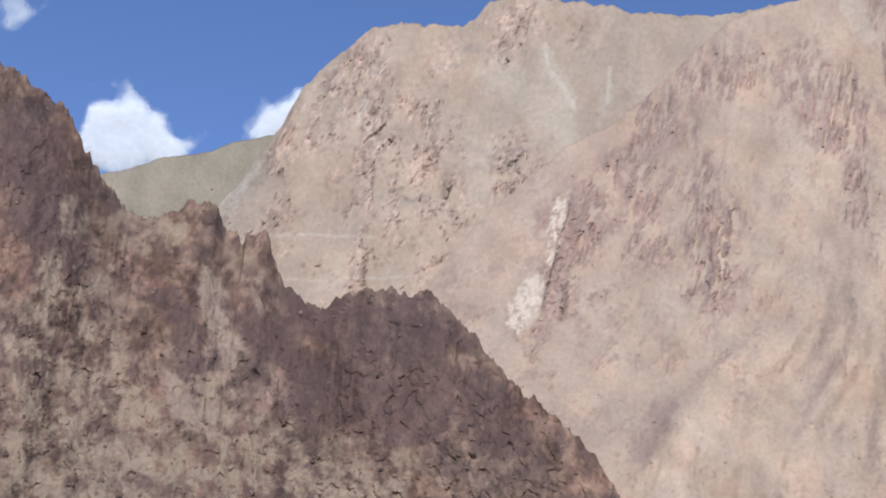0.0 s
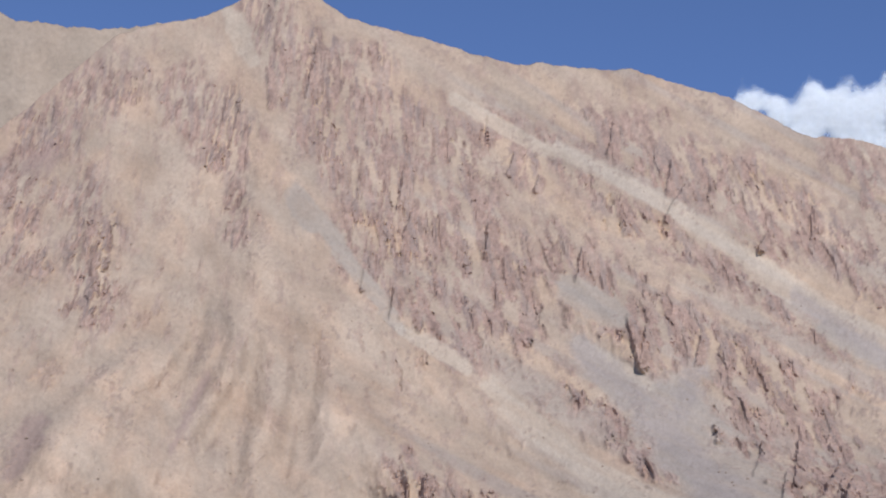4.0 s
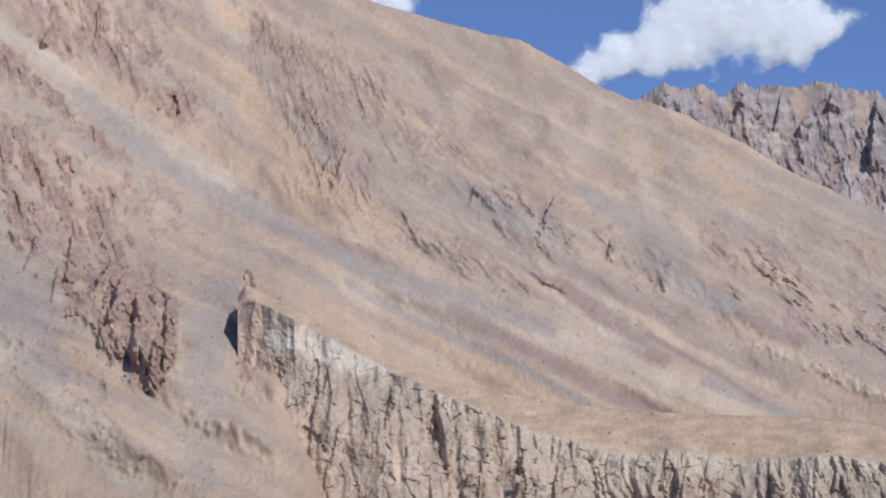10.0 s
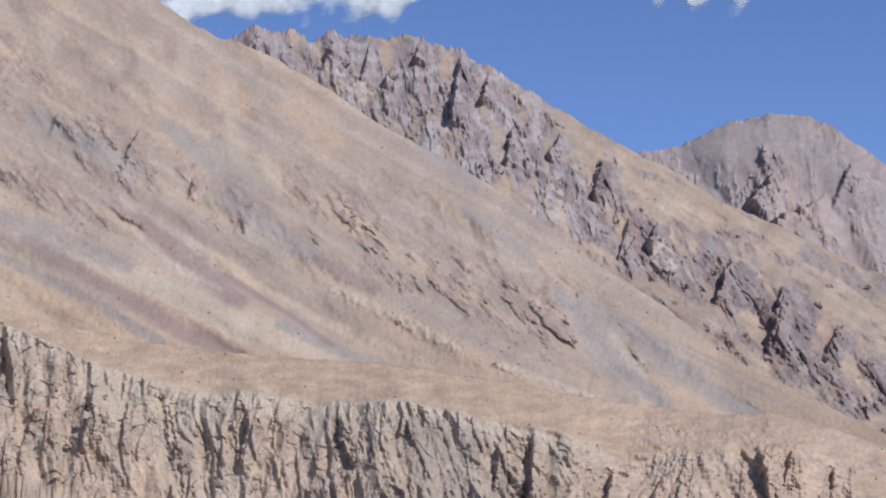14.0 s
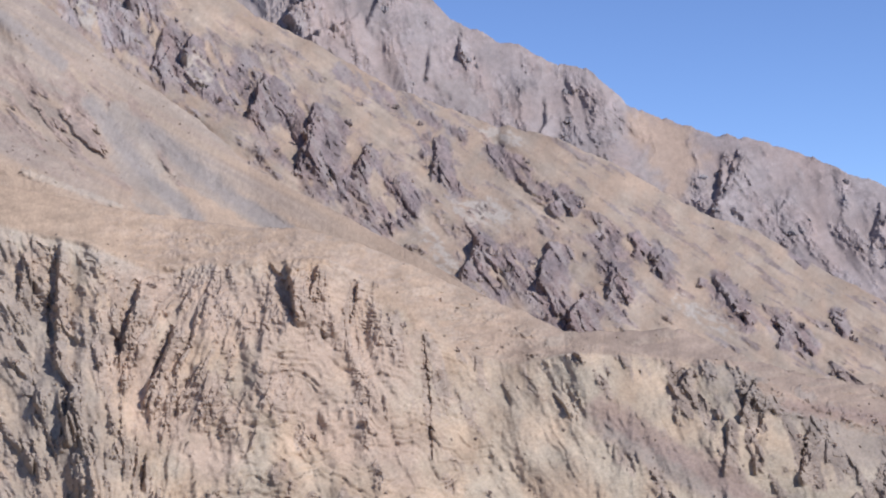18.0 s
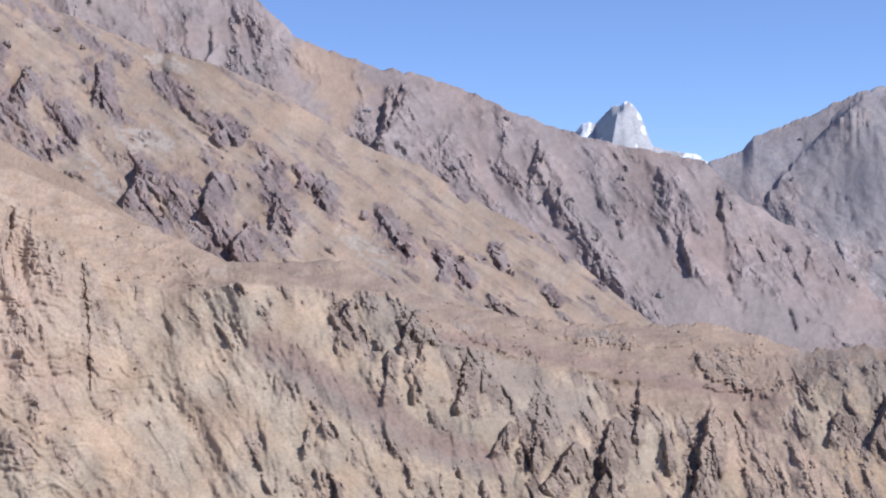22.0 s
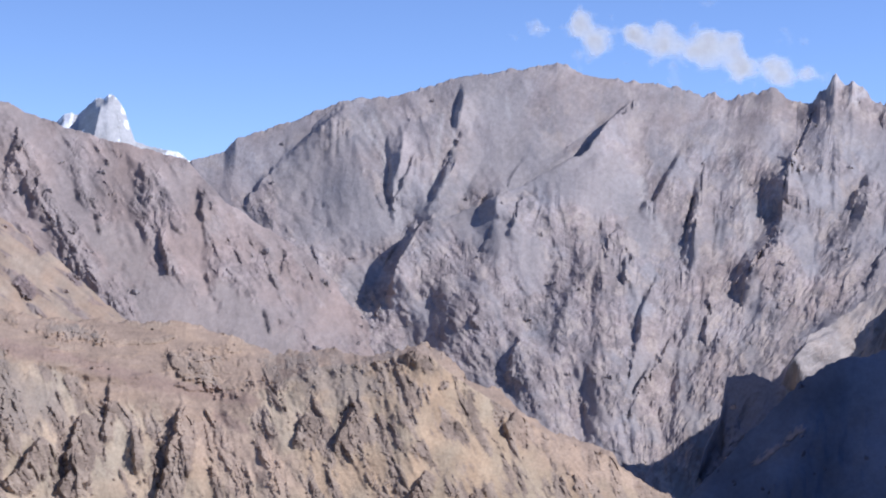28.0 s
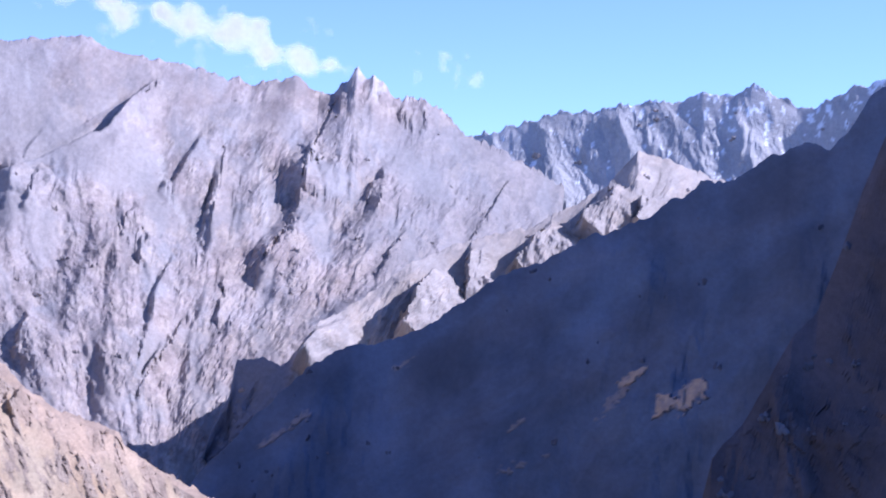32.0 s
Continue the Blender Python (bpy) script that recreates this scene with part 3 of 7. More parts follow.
MAIN_BLADE_B = [
    (30.66, 18.93, 30.28, 18.23, 0.31), (28.06, 20.35, 27.32, 19.29, 0.42), (34.59, 16.91, 34.38, 16.12, 0.28), (32.69, 10.64, 32.30, 9.08, 0.35),
    (30.21, 12.25, 29.91, 10.86, 0.35), (30.91, 11.02, 30.75, 9.46, 0.28), (28.96, 12.79, 28.74, 12.27, 0.28), (39.51, 14.94, 39.11, 14.26, 0.35),
    (19.66, 11.17, 19.37, 9.97, 0.38), (32.55, 10.55, 32.40, 8.57, 0.35), (33.56, 9.18, 33.26, 7.80, 0.35), (32.23, 8.31, 32.16, 7.80, 0.21),
    (33.86, 7.79, 33.70, 6.59, 0.28), (39.98, 15.09, 39.42, 13.87, 0.35), (46.65, 13.36, 46.26, 12.67, 0.35), (48.39, 11.88, 48.18, 11.36, 0.28),
    (44.12, 13.79, 43.93, 13.27, 0.24), (33.15, 10.90, 32.90, 10.21, 0.24),
]
MAIN_BLADE_C = [
    (33.04, 10.88, 32.50, 8.80, 0.55), (33.39, 9.66, 33.20, 7.23, 0.45), (32.51, 11.41, 32.15, 10.02, 0.42), (31.35, 12.47, 31.10, 10.03, 0.38),
    (30.29, 11.94, 29.95, 10.90, 0.34), (34.27, 9.65, 34.16, 7.04, 0.34), (25.98, 16.21, 26.38, 14.67, 0.38), (28.69, 12.80, 28.88, 12.46, 0.32), (34.35, 16.84, 34.62, 16.22, 0.30), (32.07, 19.29, 32.16, 18.59, 0.30),
    (25.90, 19.31, 25.96, 18.79, 0.28), (46.37, 12.91, 46.24, 12.39, 0.30), (48.33, 11.92, 48.20, 11.41, 0.26), (49.88, 10.70, 49.94, 10.35, 0.26),
]
MAIN_BLADES = MAIN_BLADE + MAIN_BLADE_B + MAIN_BLADE_C
MAIN_CHUTE = [
    (24.53, 15.31, 26.85, 13.13, 0.45), (26.85, 13.13, 28.82, 10.38, 0.65), (28.82, 10.38, 30.76, 7.26, 0.85), (28.22, 14.71, 27.72, 13.14, 0.40),
    (36.24, 10.31, 35.48, 7.02, 0.50), (31.43, 16.84, 35.22, 14.02, 0.30), (35.22, 14.02, 40.21, 11.43, 0.35), (40.21, 11.43, 46.31, 9.26, 0.30),
]
MAIN_RUST = [
    (35.68, 19.63, 36.41, 18.83, 0.35), (37.17, 19.70, 36.60, 19.36, 0.20), (35.84, 18.05, 36.73, 16.81, 0.30), (36.73, 16.63, 37.79, 15.03, 0.50),
    (37.79, 15.03, 38.66, 13.59, 0.50), (38.48, 13.60, 40.24, 12.31, 0.35), (37.29, 9.24, 36.80, 7.16, 0.30),
]
MAIN_SOIL = [
    (46.28, 11.52, 48.14, 10.54, 0.22), (48.14, 10.54, 50.65, 9.53, 0.25), (41.96, 10.49, 45.42, 8.95, 0.18), (45.42, 8.95, 49.08, 6.88, 0.20),
    (49.45, 11.85, 51.73, 10.31, 0.25), (39.34, 12.34, 41.99, 11.19, 0.15), (46.21, 13.27, 46.84, 12.01, 0.30), (47.50, 16.50, 47.63, 15.80, 0.25),
    (42.30, 17.86, 43.36, 17.11, 0.40), (45.59, 17.68, 46.78, 16.55, 0.40), (44.38, 15.65, 45.75, 14.52, 0.50), (39.48, 16.39, 40.32, 14.42, 0.40),
]


def main_shape(A, E, U, S, s, edge):
    turn = smooth(A, 11, 18)

    def run(make, *rest):
        """A pattern that follows the fall of the slope: to the west below the summit's one side, to the east below its other."""
        return (1 - turn) * make(U - 0.7 * S, *rest) + turn * make(U + 1.75 * S, *rest)

    def flow(du, ds, octaves, seed, gain=0.5):
        return run(lambda w: fbm(w / du, S / ds, octaves, seed, gain))
    wob = 0.35 * fbm(U / 70, S / 70, 4, 31)
    lean = np.interp(A, [6, 13, 20, 35, 42], [-0.35, 0.05, 0.3, 0.45, 0.9])
    w = U + lean * S
    streak = flow(44, 260, 2, 33)
    track = flow(50, 420, 2, 39, 0.5) * turn
    # rock stands out in steep ribs along its bands
    east = smooth(A, 36, 42)
    grainy = fbm(w / 19, S / np.interp(A, [12, 17], [24, 40]), 6, 35, 0.64) + np.interp(A, [12, 18], [0.05, 0.25]) * columns(w, S, 24, 36)
    rock = zone(A, E, MAIN_ROCK + MAIN_ROCK_LOW + MAIN_ROCK_FOOT, wob * 1.2, 0.5) * smooth(grainy + np.interp(A, [12, 20, 36, 42], [0.34, 0.36, 0.36, 0.16]), 0.02, 0.3)
    scatter = smooth(fbm(w / 30, S / 34, 6, 37, 0.68), 0.34, 0.54) * np.interp(A, [2, 14, 34, 42], [0.45, 0.35, 0.5, 0.35])
    rock = np.maximum(rock, scatter * smooth(E, 9, 14))
    ribs = blade(A, E, MAIN_BLADES, wob)
    rock = np.maximum(rock, smooth(ribs, 0.02, 0.12) * 0.9)
    drift = 0.5 * flow(30, 240, 2, 34)
    pale = zone(A, E, MAIN_PALE, wob * 0.4 + drift, 0.3, 0.35, 0.2)
    grey = zone(A, E, MAIN_GREY, wob * 0.5 + drift, 0.3, 0.35, 0.25)
    chute = np.maximum(pale, grey)
    rock = rock * (1 - chute)
    scree = zone(A, E, MAIN_CHUTE, 0.7 * wob, 0.5, 0.3, 0.4) * (1 - smooth(ribs, 0.02, 0.12))
    rock = rock * (1 - 0.9 * scree)
    ledge = zone(A, E, MAIN_LEDGE, wob * 0.5)
    cleft = zone(A, E, MAIN_CLEFT, wob * 0.8, 0.9, 0.6)
    cleft = smooth(cleft + 0.5 * blocks(U / 5, S / 9, 46), 0.45, 0.62) * (cleft > 0.05)
    # a fan of folded scree spreads below the summit
    way, far = np.arctan2(A - 13.53, 21.26 - E), np.hypot(A - 13.53, E - 21.26)
    fan = smooth(far, 3.5, 7.0) * smooth(np.abs(way + 0.05), 0.75, 0.4) * smooth(E, 18.5, 16.0)
    fold = fbm(way * 5 + 0.35 * np.sin(far * 0.8), far * 0.16, 2, 49, 0.4) * fan
    groove = zone(A, E, MAIN_GROOVE, 0.3 * wob, 0.95, 0.9, 0.0)
    # long spurs run down the eastern scree
    spur = fbm((U + 1.55 * S + 30 * wob) / 150, S / 600, 3, 48, 0.45) * smooth(A, 22, 36)
    macro = 14 * flow(210, 160, 3, 43) + np.interp(A, [22, 30], [13, 9]) * spine(A, E, MAIN_RIB, 0.3 * wob) + 9 * spur
    g = gullies(U, S, macro, np.interp(A, [9, 17, 40], [-0.6, 1.0, 1.6]), 80, 5, 44, 0.11)
    apron = smooth(E - np.interp(A, [37, 42, 54, 61, 68, 73], [10.2, 8.6, 6.3, 5.0, 3.9, 1.8]), 3.2, 0.6) * smooth(A, 36, 40)
    g = g * (1 - 0.8 * apron)
    deep = np.interp(A, [8, 30, 36, 42], [0.5, 0.75, 0.6, 0.25])
    relief = deep * crag(U, S, lean, 26, 41, 1.0, rock, np.interp(A, [12, 17], [0.3, 1.0]))
    h = macro + 1.1 * streak + 1.6 * track + g * (np.interp(A, [30, 42], [0.3, 0.42]) + np.interp(A, [30, 40], [0.5, 0.25]) * rock) * (1 - 0.7 * chute) + rock * (relief + 2.0) + ledge * (1 + 2.2 * blocks(U / 6, S / 12, 45)) + np.interp(A, [30, 40], [30, 16]) * ribs
    h = h - cleft * 6 - groove * 2.5 + 22 * fold - chute * 1.5 + 0.35 * fbm(U / 7, S / 6, 3, 47)
    col = mottled(bare(A, TAN), U, S, 0.07, 60, 51)
    col *= (1 + 0.08 * streak + 0.1 * track)[..., None]
    blend(col, smooth(A, 8, 2) * 0.35, (0.42, 0.29, 0.21))
    blend(col, smooth(A, 34, 50) * 0.5, (0.345, 0.272, 0.21))
    veined(col, U + 1.2 * S, S, 55, 60, 0.3)
    band = flow(42, 300, 2, 58, 0.5) * smooth(A, 14, 30)
    blend(col, smooth(band, 0.05, 0.3) * 0.65, (0.36, 0.285, 0.225))
    blend(col, smooth(-band, 0.08, 0.35) * 0.6, (0.47, 0.335, 0.225))
    blend(col, smooth(-g / 9, 0.05, 0.7) * 0.3, (0.38, 0.3, 0.225))
    blend(col, smooth(g / 9, 0.1, 0.7) * 0.3, (0.475, 0.335, 0.225))
    trail = flow(26, 520, 2, 60, 0.5)
    blend(col, smooth(trail, 0.2, 0.45) * smooth(A, 30, 40) * 0.28, (0.33, 0.25, 0.205))
    blend(col, smooth(-trail, 0.25, 0.5) * smooth(A, 24, 34) * 0.4, (0.49, 0.37, 0.265))
    # the sandy apron above the terrace
    low = np.interp(A, [37, 42, 54, 61, 68, 73], [10.2, 8.6, 6.3, 5.0, 3.9, 1.8])
    blend(col, smooth(E - low + 0.8 * band + 0.6 * wob, 1.9, 0.1) * smooth(A, 36, 41) * 0.75, (0.475, 0.335, 0.222))
    blend(col, 0.85 * rock, (0.315, 0.205, 0.157))
    blend(col, 0.7 * rock * east, (0.36, 0.272, 0.21))
    MASKS["scree_mountain"] = rock
    faceted(col, rock, U, S, 7, 59, 0.3)
    blend(col, rock * smooth(fbm(w / 14, S / 40, 3, 53), 0.1, 0.45) * 0.5, GREYROCK)
    blend(col, rock * smooth(-fbm(w / 14, S / 40, 3, 54), 0.2, 0.5) * 0.45, (0.41, 0.3, 0.225))
    grain = np.clip(0.9 + 0.5 * flow(26, 200, 2, 57), 0, 1)
    blend(col, 0.65 * grey * grain, SLATE)
    blend(col, 0.52 * pale * grain, (0.5, 0.405, 0.305))
    blend(col, np.interp(A, [36, 40], [0.65, 0.45]) * zone(A, E, MAIN_ORANGE, wob * 0.6 + drift, 0.6, 0.35, 0.4), (0.525, 0.345, 0.212))
    blend(col, np.interp(A, [40, 43], [0.6, 0.2]) * zone(A, E, MAIN_PURPLE, wob * 0.6 + drift, 0.6), PURPLE)
    blend(col, 0.85 * zone(A, E, MAIN_WHITE, wob, 0.3) * smooth(fbm(U / 7, S / 14, 4, 61, 0.6), -0.35, 0.1), (0.62, 0.5, 0.38))
    # single outcrops and boulders on the open slope
    spot = smooth(blocks(U / 5.5, S / 4.5, 47) + 0.6 * fbm(U / 60, S / 60, 3, 48), 0.66, 0.82) * smooth(A, 40, 34)
    blend(col, 0.5 * spot * (1 - rock), (0.27, 0.19, 0.15))
    h = h + 1.6 * spot
    # long trails of sorted scree
    line = 0.25 * wob + 0.15 * drift
    blend(col, 0.85 * zone(A, E, MAIN_TRAIL_GREY, line, 0.6, 0.2, 0.2), (0.33, 0.275, 0.23))
    blend(col, 0.5 * zone(A, E, MAIN_TRAIL_PALE, line, 0.6, 0.2, 0.2), (0.5, 0.385, 0.28))
    blend(col, 0.85 * zone(A, E, MAIN_TRAIL_BROWN, line, 0.6, 0.2, 0.2), (0.3, 0.21, 0.175))
    rough = np.clip(0.75 + 0.5 * flow(16, 120, 3, 49, 0.6), 0.2, 1)
    blend(col, 0.65 * rough * zone(A, E, MAIN_SOIL, line, 0.7, 0.3, 0.5) * (1 - 0.5 * rock), (0.3, 0.215, 0.17))
    blend(col, 0.65 * rough * zone(A, E, MAIN_RUST, line, 0.7, 0.3, 0.4) * (1 - 0.5 * rock), (0.52, 0.36, 0.235))
    blend(col, 0.8 * rough * scree, (0.34, 0.275, 0.232))
    blend(col, 0.4 * ledge, PALE)
    blend(col, 0.12 * groove, (0.35, 0.25, 0.19))
    col *= (1 + 0.1 * fold)[..., None]
    fade = smooth(1 - s, 0.0, 0.05)
    # the foot of the slope comes forward beside the bluff
    h = h + 105 * smooth(A, 14, 35) * smooth(E, 13, 8.5) * smooth(A, 41, 37.5)
    return h * fade, col


BACK_ROCK = [
    (-3.40, 23.10, -5.62, 19.69, 0.88), (-4.07, 22.33, -1.62, 20.83, 0.88), (0.70, 24.18, 3.51, 22.64, 1.23), (-2.03, 21.14, -3.26, 18.72, 0.88),
    (-1.15, 19.99, -0.08, 18.67, 1.06), (0.39, 19.60, 2.25, 19.75, 0.44), (-2.79, 17.88, -0.64, 18.62, 0.70),
]
BACK_RIB = [
    (0.87, 24.37, -0.44, 22.17, 0.79), (-0.44, 22.17, -2.87, 18.58, 0.88), (-3.04, 23.23, -4.00, 20.23, 0.70), (-4.00, 20.23, -6.76, 17.08, 0.70),
    (5.27, 24.48, 4.27, 22.69, 0.62), (-1.62, 20.83, 0.12, 18.52, 0.70),
]
BACK_TRAIL = [
    (2.79, 23.33, 2.92, 22.55, 0.07), (2.92, 22.55, 3.47, 22.06, 0.07), (3.47, 22.06, 3.97, 21.31, 0.08), (5.00, 22.70, 4.99, 21.55, 0.06),
    (-6.30, 18.69, -7.44, 17.25, 0.25), (-6.44, 19.02, -6.58, 18.14, 0.12), (-5.92, 16.52, -4.35, 16.80, 0.04), (-4.35, 16.80, -2.19, 16.84, 0.03),
    (-4.87, 15.33, -3.45, 15.36, 0.04), (-3.28, 15.43, -0.98, 15.73, 0.04), (-2.31, 19.51, -2.96, 20.32, 0.08), (-3.03, 20.92, -3.23, 20.29, 0.10),
]
BACK_LEDGE = [
    (-0.30, 19.80, 2.29, 20.03, 0.14), (0.12, 19.32, 2.34, 19.51, 0.16), (0.83, 19.64, 2.48, 19.96, 0.12), (-1.41, 18.03, 0.02, 18.43, 0.10),
    (-3.57, 18.59, -3.06, 18.91, 0.10), (-3.00, 22.24, -2.69, 21.92, 0.22), (-0.94, 22.29, -0.03, 22.55, 0.12), (0.11, 23.01, 1.27, 22.85, 0.14),
    (-3.45, 21.31, -3.01, 20.75, 0.10),
]
BACK_GREY = [
    (2.71, 23.11, 3.80, 21.44, 0.25), (-6.72, 18.14, -7.14, 17.20, 0.32), (5.07, 22.04, 4.77, 20.97, 0.18), (1.26, 22.31, 3.65, 20.90, 0.70),
]


def back_shape(A, E, U, S, s, edge):
    wob = 0.4 * fbm(U / 110, S / 110, 4, 61)
    macro = 24 * fbm((U - 0.3 * S) / 300, S / 340, 3, 65) + 22 * spine(A, E, BACK_RIB, wob)
    g = gullies(U, S, macro, -0.2, 130, 5, 62, 0.09)
    rock = zone(A, E, BACK_ROCK, wob, 0.7) * smooth(g / 12 + fbm(U / 40, S / 60, 5, 63, 0.65) + 0.6, 0.1, 0.45)
    rock = np.maximum(rock, 0.7 * smooth(fbm(U / 60, S / 50, 6, 64, 0.65) + g / 30, 0.1, 0.35))
    bowl = np.maximum(smooth(A, 3.5, 6) * smooth(E, 16, 18), zone(A, E, [(1.80, 21.31, 5.47, 22.81, 1.55)], 0.6 * wob, 0.4))
    rock = rock * (1 - 0.8 * bowl)
    h = macro + g * (0.3 + 0.7 * rock) * (1 - 0.5 * bowl) + rock * (crag(U, S, -0.3, 34, 67, 0.6, rock, 0.2) + 3)
    col = mottled(bare(A, (0.375, 0.28, 0.2)), U, S, 0.1, 150, 69)
    blend(col, rock * 0.8, (0.4, 0.282, 0.212))
    MASKS["back_mountain"] = rock
    faceted(col, rock, U, S, 14, 68, 0.4)
    veined(col, U, S, 66, 110, 0.3)
    blend(col, bowl * 0.6, (0.325, 0.25, 0.183))
    blend(col, 0.35 * zone(A, E, BACK_GREY, wob), (0.44, 0.37, 0.28))
    blend(col, 0.55 * zone(A, E, BACK_LEDGE, wob, 0.6) * smooth(fbm(U / 30, S / 10, 5, 74, 0.65), -0.3, 0.2), (0.25, 0.205, 0.17))
    blend(col, 0.4 * zone(A, E, BACK_TRAIL, 0.6 * wob, 0.5), (0.52, 0.44, 0.35))
    # single outcrops and boulders on the open slope
    spot = smooth(blocks(U / 9, S / 7, 75) + 0.6 * fbm(U / 70, S / 70, 3, 76), 0.62, 0.8) * (1 - 0.85 * bowl)
    blend(col, 0.5 * spot, (0.25, 0.18, 0.14))
    h = h + 3.5 * spot
    fade = smooth(1 - s, 0.0, 0.03)
    return h * fade, col



def far_left_shape(A, E, U, S, s, edge):
    MASKS["far_ridge"] = np.ones_like(A) * 0.3
    h = 12 * fbm((U - 0.8 * S) / 200, S / 300, 3, 71)
    col = mottled(bare(A, (0.26, 0.215, 0.15)), U, S, 0.15, 120, 73)
    return h * smooth(1 - s, 0, 0.1), col


JAG_ROCK = [
    (49.78, 16.33, 54.10, 14.15, 0.88), (52.70, 16.11, 57.65, 12.44, 1.06), (55.97, 15.84, 60.29, 11.44, 1.59), (59.11, 12.90, 61.96, 9.61, 1.23),
    (61.97, 9.78, 65.33, 8.03, 1.06), (64.50, 8.60, 67.08, 6.39, 0.88), (64.64, 9.05, 67.06, 6.19, 1.06), (68.12, 5.99, 69.51, 5.07, 1.06),
    (67.49, 9.17, 71.34, 7.13, 0.25), (70.09, 6.99, 71.28, 5.38, 0.39), (72.21, 6.75, 73.23, 5.84, 0.32), (71.76, 3.60, 74.83, 1.42, 1.09),
    (77.14, 3.43, 77.62, 2.55, 0.42), (75.78, 3.83, 76.22, 1.73, 0.53), (73.91, 5.29, 74.59, 4.74, 0.32), (78.97, 2.16, 79.78, 1.45, 0.35),
    (79.02, 2.42, 80.05, 1.17, 0.42), (80.93, 1.15, 81.79, 0.25, 0.42),
]
JAG_RIB = [
    (50.34, 16.58, 51.39, 14.91, 0.35), (52.71, 16.46, 54.09, 13.79, 0.39), (55.45, 16.38, 55.19, 14.11, 0.39), (55.98, 16.01, 56.95, 12.99, 0.44),
    (56.79, 15.89, 57.70, 13.67, 0.35), (57.59, 15.25, 57.89, 13.83, 0.28), (59.84, 13.21, 59.93, 11.46, 0.35), (61.05, 12.45, 61.82, 10.31, 0.39),
    (62.68, 10.09, 62.96, 8.86, 0.35), (64.87, 8.92, 64.96, 7.71, 0.35), (66.35, 7.97, 66.25, 6.60, 0.35), (54.16, 16.07, 54.83, 14.47, 0.28),
    (51.43, 16.39, 52.67, 14.88, 0.25), (58.63, 14.32, 59.09, 12.55, 0.32),
] + [
    (64.64, 9.05, 65.31, 7.28, 0.39), (66.05, 8.50, 66.54, 6.56, 0.39), (71.77, 3.95, 72.07, 2.37, 0.46), (73.86, 3.72, 74.32, 1.78, 0.46),
    (74.85, 1.94, 74.99, 1.24, 0.25), (70.09, 6.99, 70.59, 5.92, 0.25), (77.31, 3.43, 77.62, 2.55, 0.25), (75.94, 3.47, 76.23, 1.90, 0.32),
    (68.14, 6.69, 68.45, 5.10, 0.35), (72.38, 6.57, 73.23, 5.84, 0.21), (79.19, 2.42, 79.70, 1.18, 0.25), (81.11, 1.15, 81.61, 0.26, 0.25),
    (80.06, 1.52, 80.57, 0.63, 0.21), (75.85, 2.83, 76.36, 1.77, 0.25), (84.24, -0.15, 84.93, -0.51, 0.18),
]
JAG_PALE = [
    (53.04, 15.23, 54.10, 14.15, 0.28), (59.77, 11.82, 59.75, 10.59, 0.25), (62.83, 9.56, 63.32, 9.01, 0.35), (70.19, 4.17, 70.95, 2.83, 0.28),
    (71.27, 4.85, 72.84, 4.45, 0.42), (61.94, 6.64, 63.50, 4.86, 0.39), (77.95, 1.92, 79.51, 0.83, 0.28), (72.08, 7.25, 73.12, 6.90, 0.21),
]
JAG_GREY = [
    (62.82, 6.45, 65.78, 4.37, 0.32), (59.87, 8.40, 61.08, 7.35, 0.25),
]


JAG_BLADE = [
    (57.07, 15.97, 56.48, 13.72, 0.52), (57.87, 15.41, 57.55, 14.29, 0.48), (55.72, 16.37, 55.38, 15.60, 0.43), (54.77, 15.44, 54.39, 14.84, 0.35),
    (60.10, 13.11, 59.62, 12.44, 0.43), (61.31, 12.26, 60.95, 11.23, 0.48), (62.96, 10.25, 62.65, 9.53, 0.42), (65.14, 9.08, 64.76, 7.80, 0.69),
    (66.94, 7.94, 66.26, 6.18, 0.87), (62.09, 10.47, 61.76, 9.23, 0.35), (58.50, 13.45, 58.24, 12.33, 0.38), (53.98, 16.25, 53.67, 15.03, 0.31),
    (52.80, 16.45, 52.41, 15.41, 0.38), (65.44, 9.04, 64.88, 8.08, 0.61), (66.89, 8.13, 66.09, 6.21, 0.73), (68.35, 6.87, 67.90, 5.96, 0.45),
    (70.48, 7.07, 70.68, 5.75, 0.42), (71.86, 3.99, 71.26, 2.83, 0.59), (74.04, 3.71, 73.64, 2.32, 0.66),
]
JAG_BLADE_B = [
    (75.11, 2.02, 74.43, 1.04, 0.73), (77.52, 3.42, 77.17, 2.77, 0.38), (74.61, 5.27, 74.21, 4.84, 0.42), (76.18, 2.94, 75.75, 2.00, 0.48),
    (79.18, 2.50, 79.49, 1.71, 0.31), (61.33, 12.30, 60.92, 11.26, 0.55), (62.30, 9.99, 61.86, 9.17, 0.38), (75.08, 1.87, 74.50, 1.05, 0.45),
    (75.98, 3.03, 75.75, 2.09, 0.45), (76.87, 3.72, 76.56, 3.22, 0.35), (77.66, 3.45, 77.17, 2.93, 0.38), (79.28, 2.45, 79.13, 1.80, 0.28),
    (81.23, 1.18, 80.95, 0.36, 0.35), (82.59, 1.33, 82.83, 0.73, 0.22), (74.63, 5.22, 74.03, 4.75, 0.42), (81.74, 0.78, 81.99, 0.16, 0.21),
    (79.83, 1.70, 79.99, 0.99, 0.21), (70.67, 7.18, 70.40, 5.87, 0.31),
]
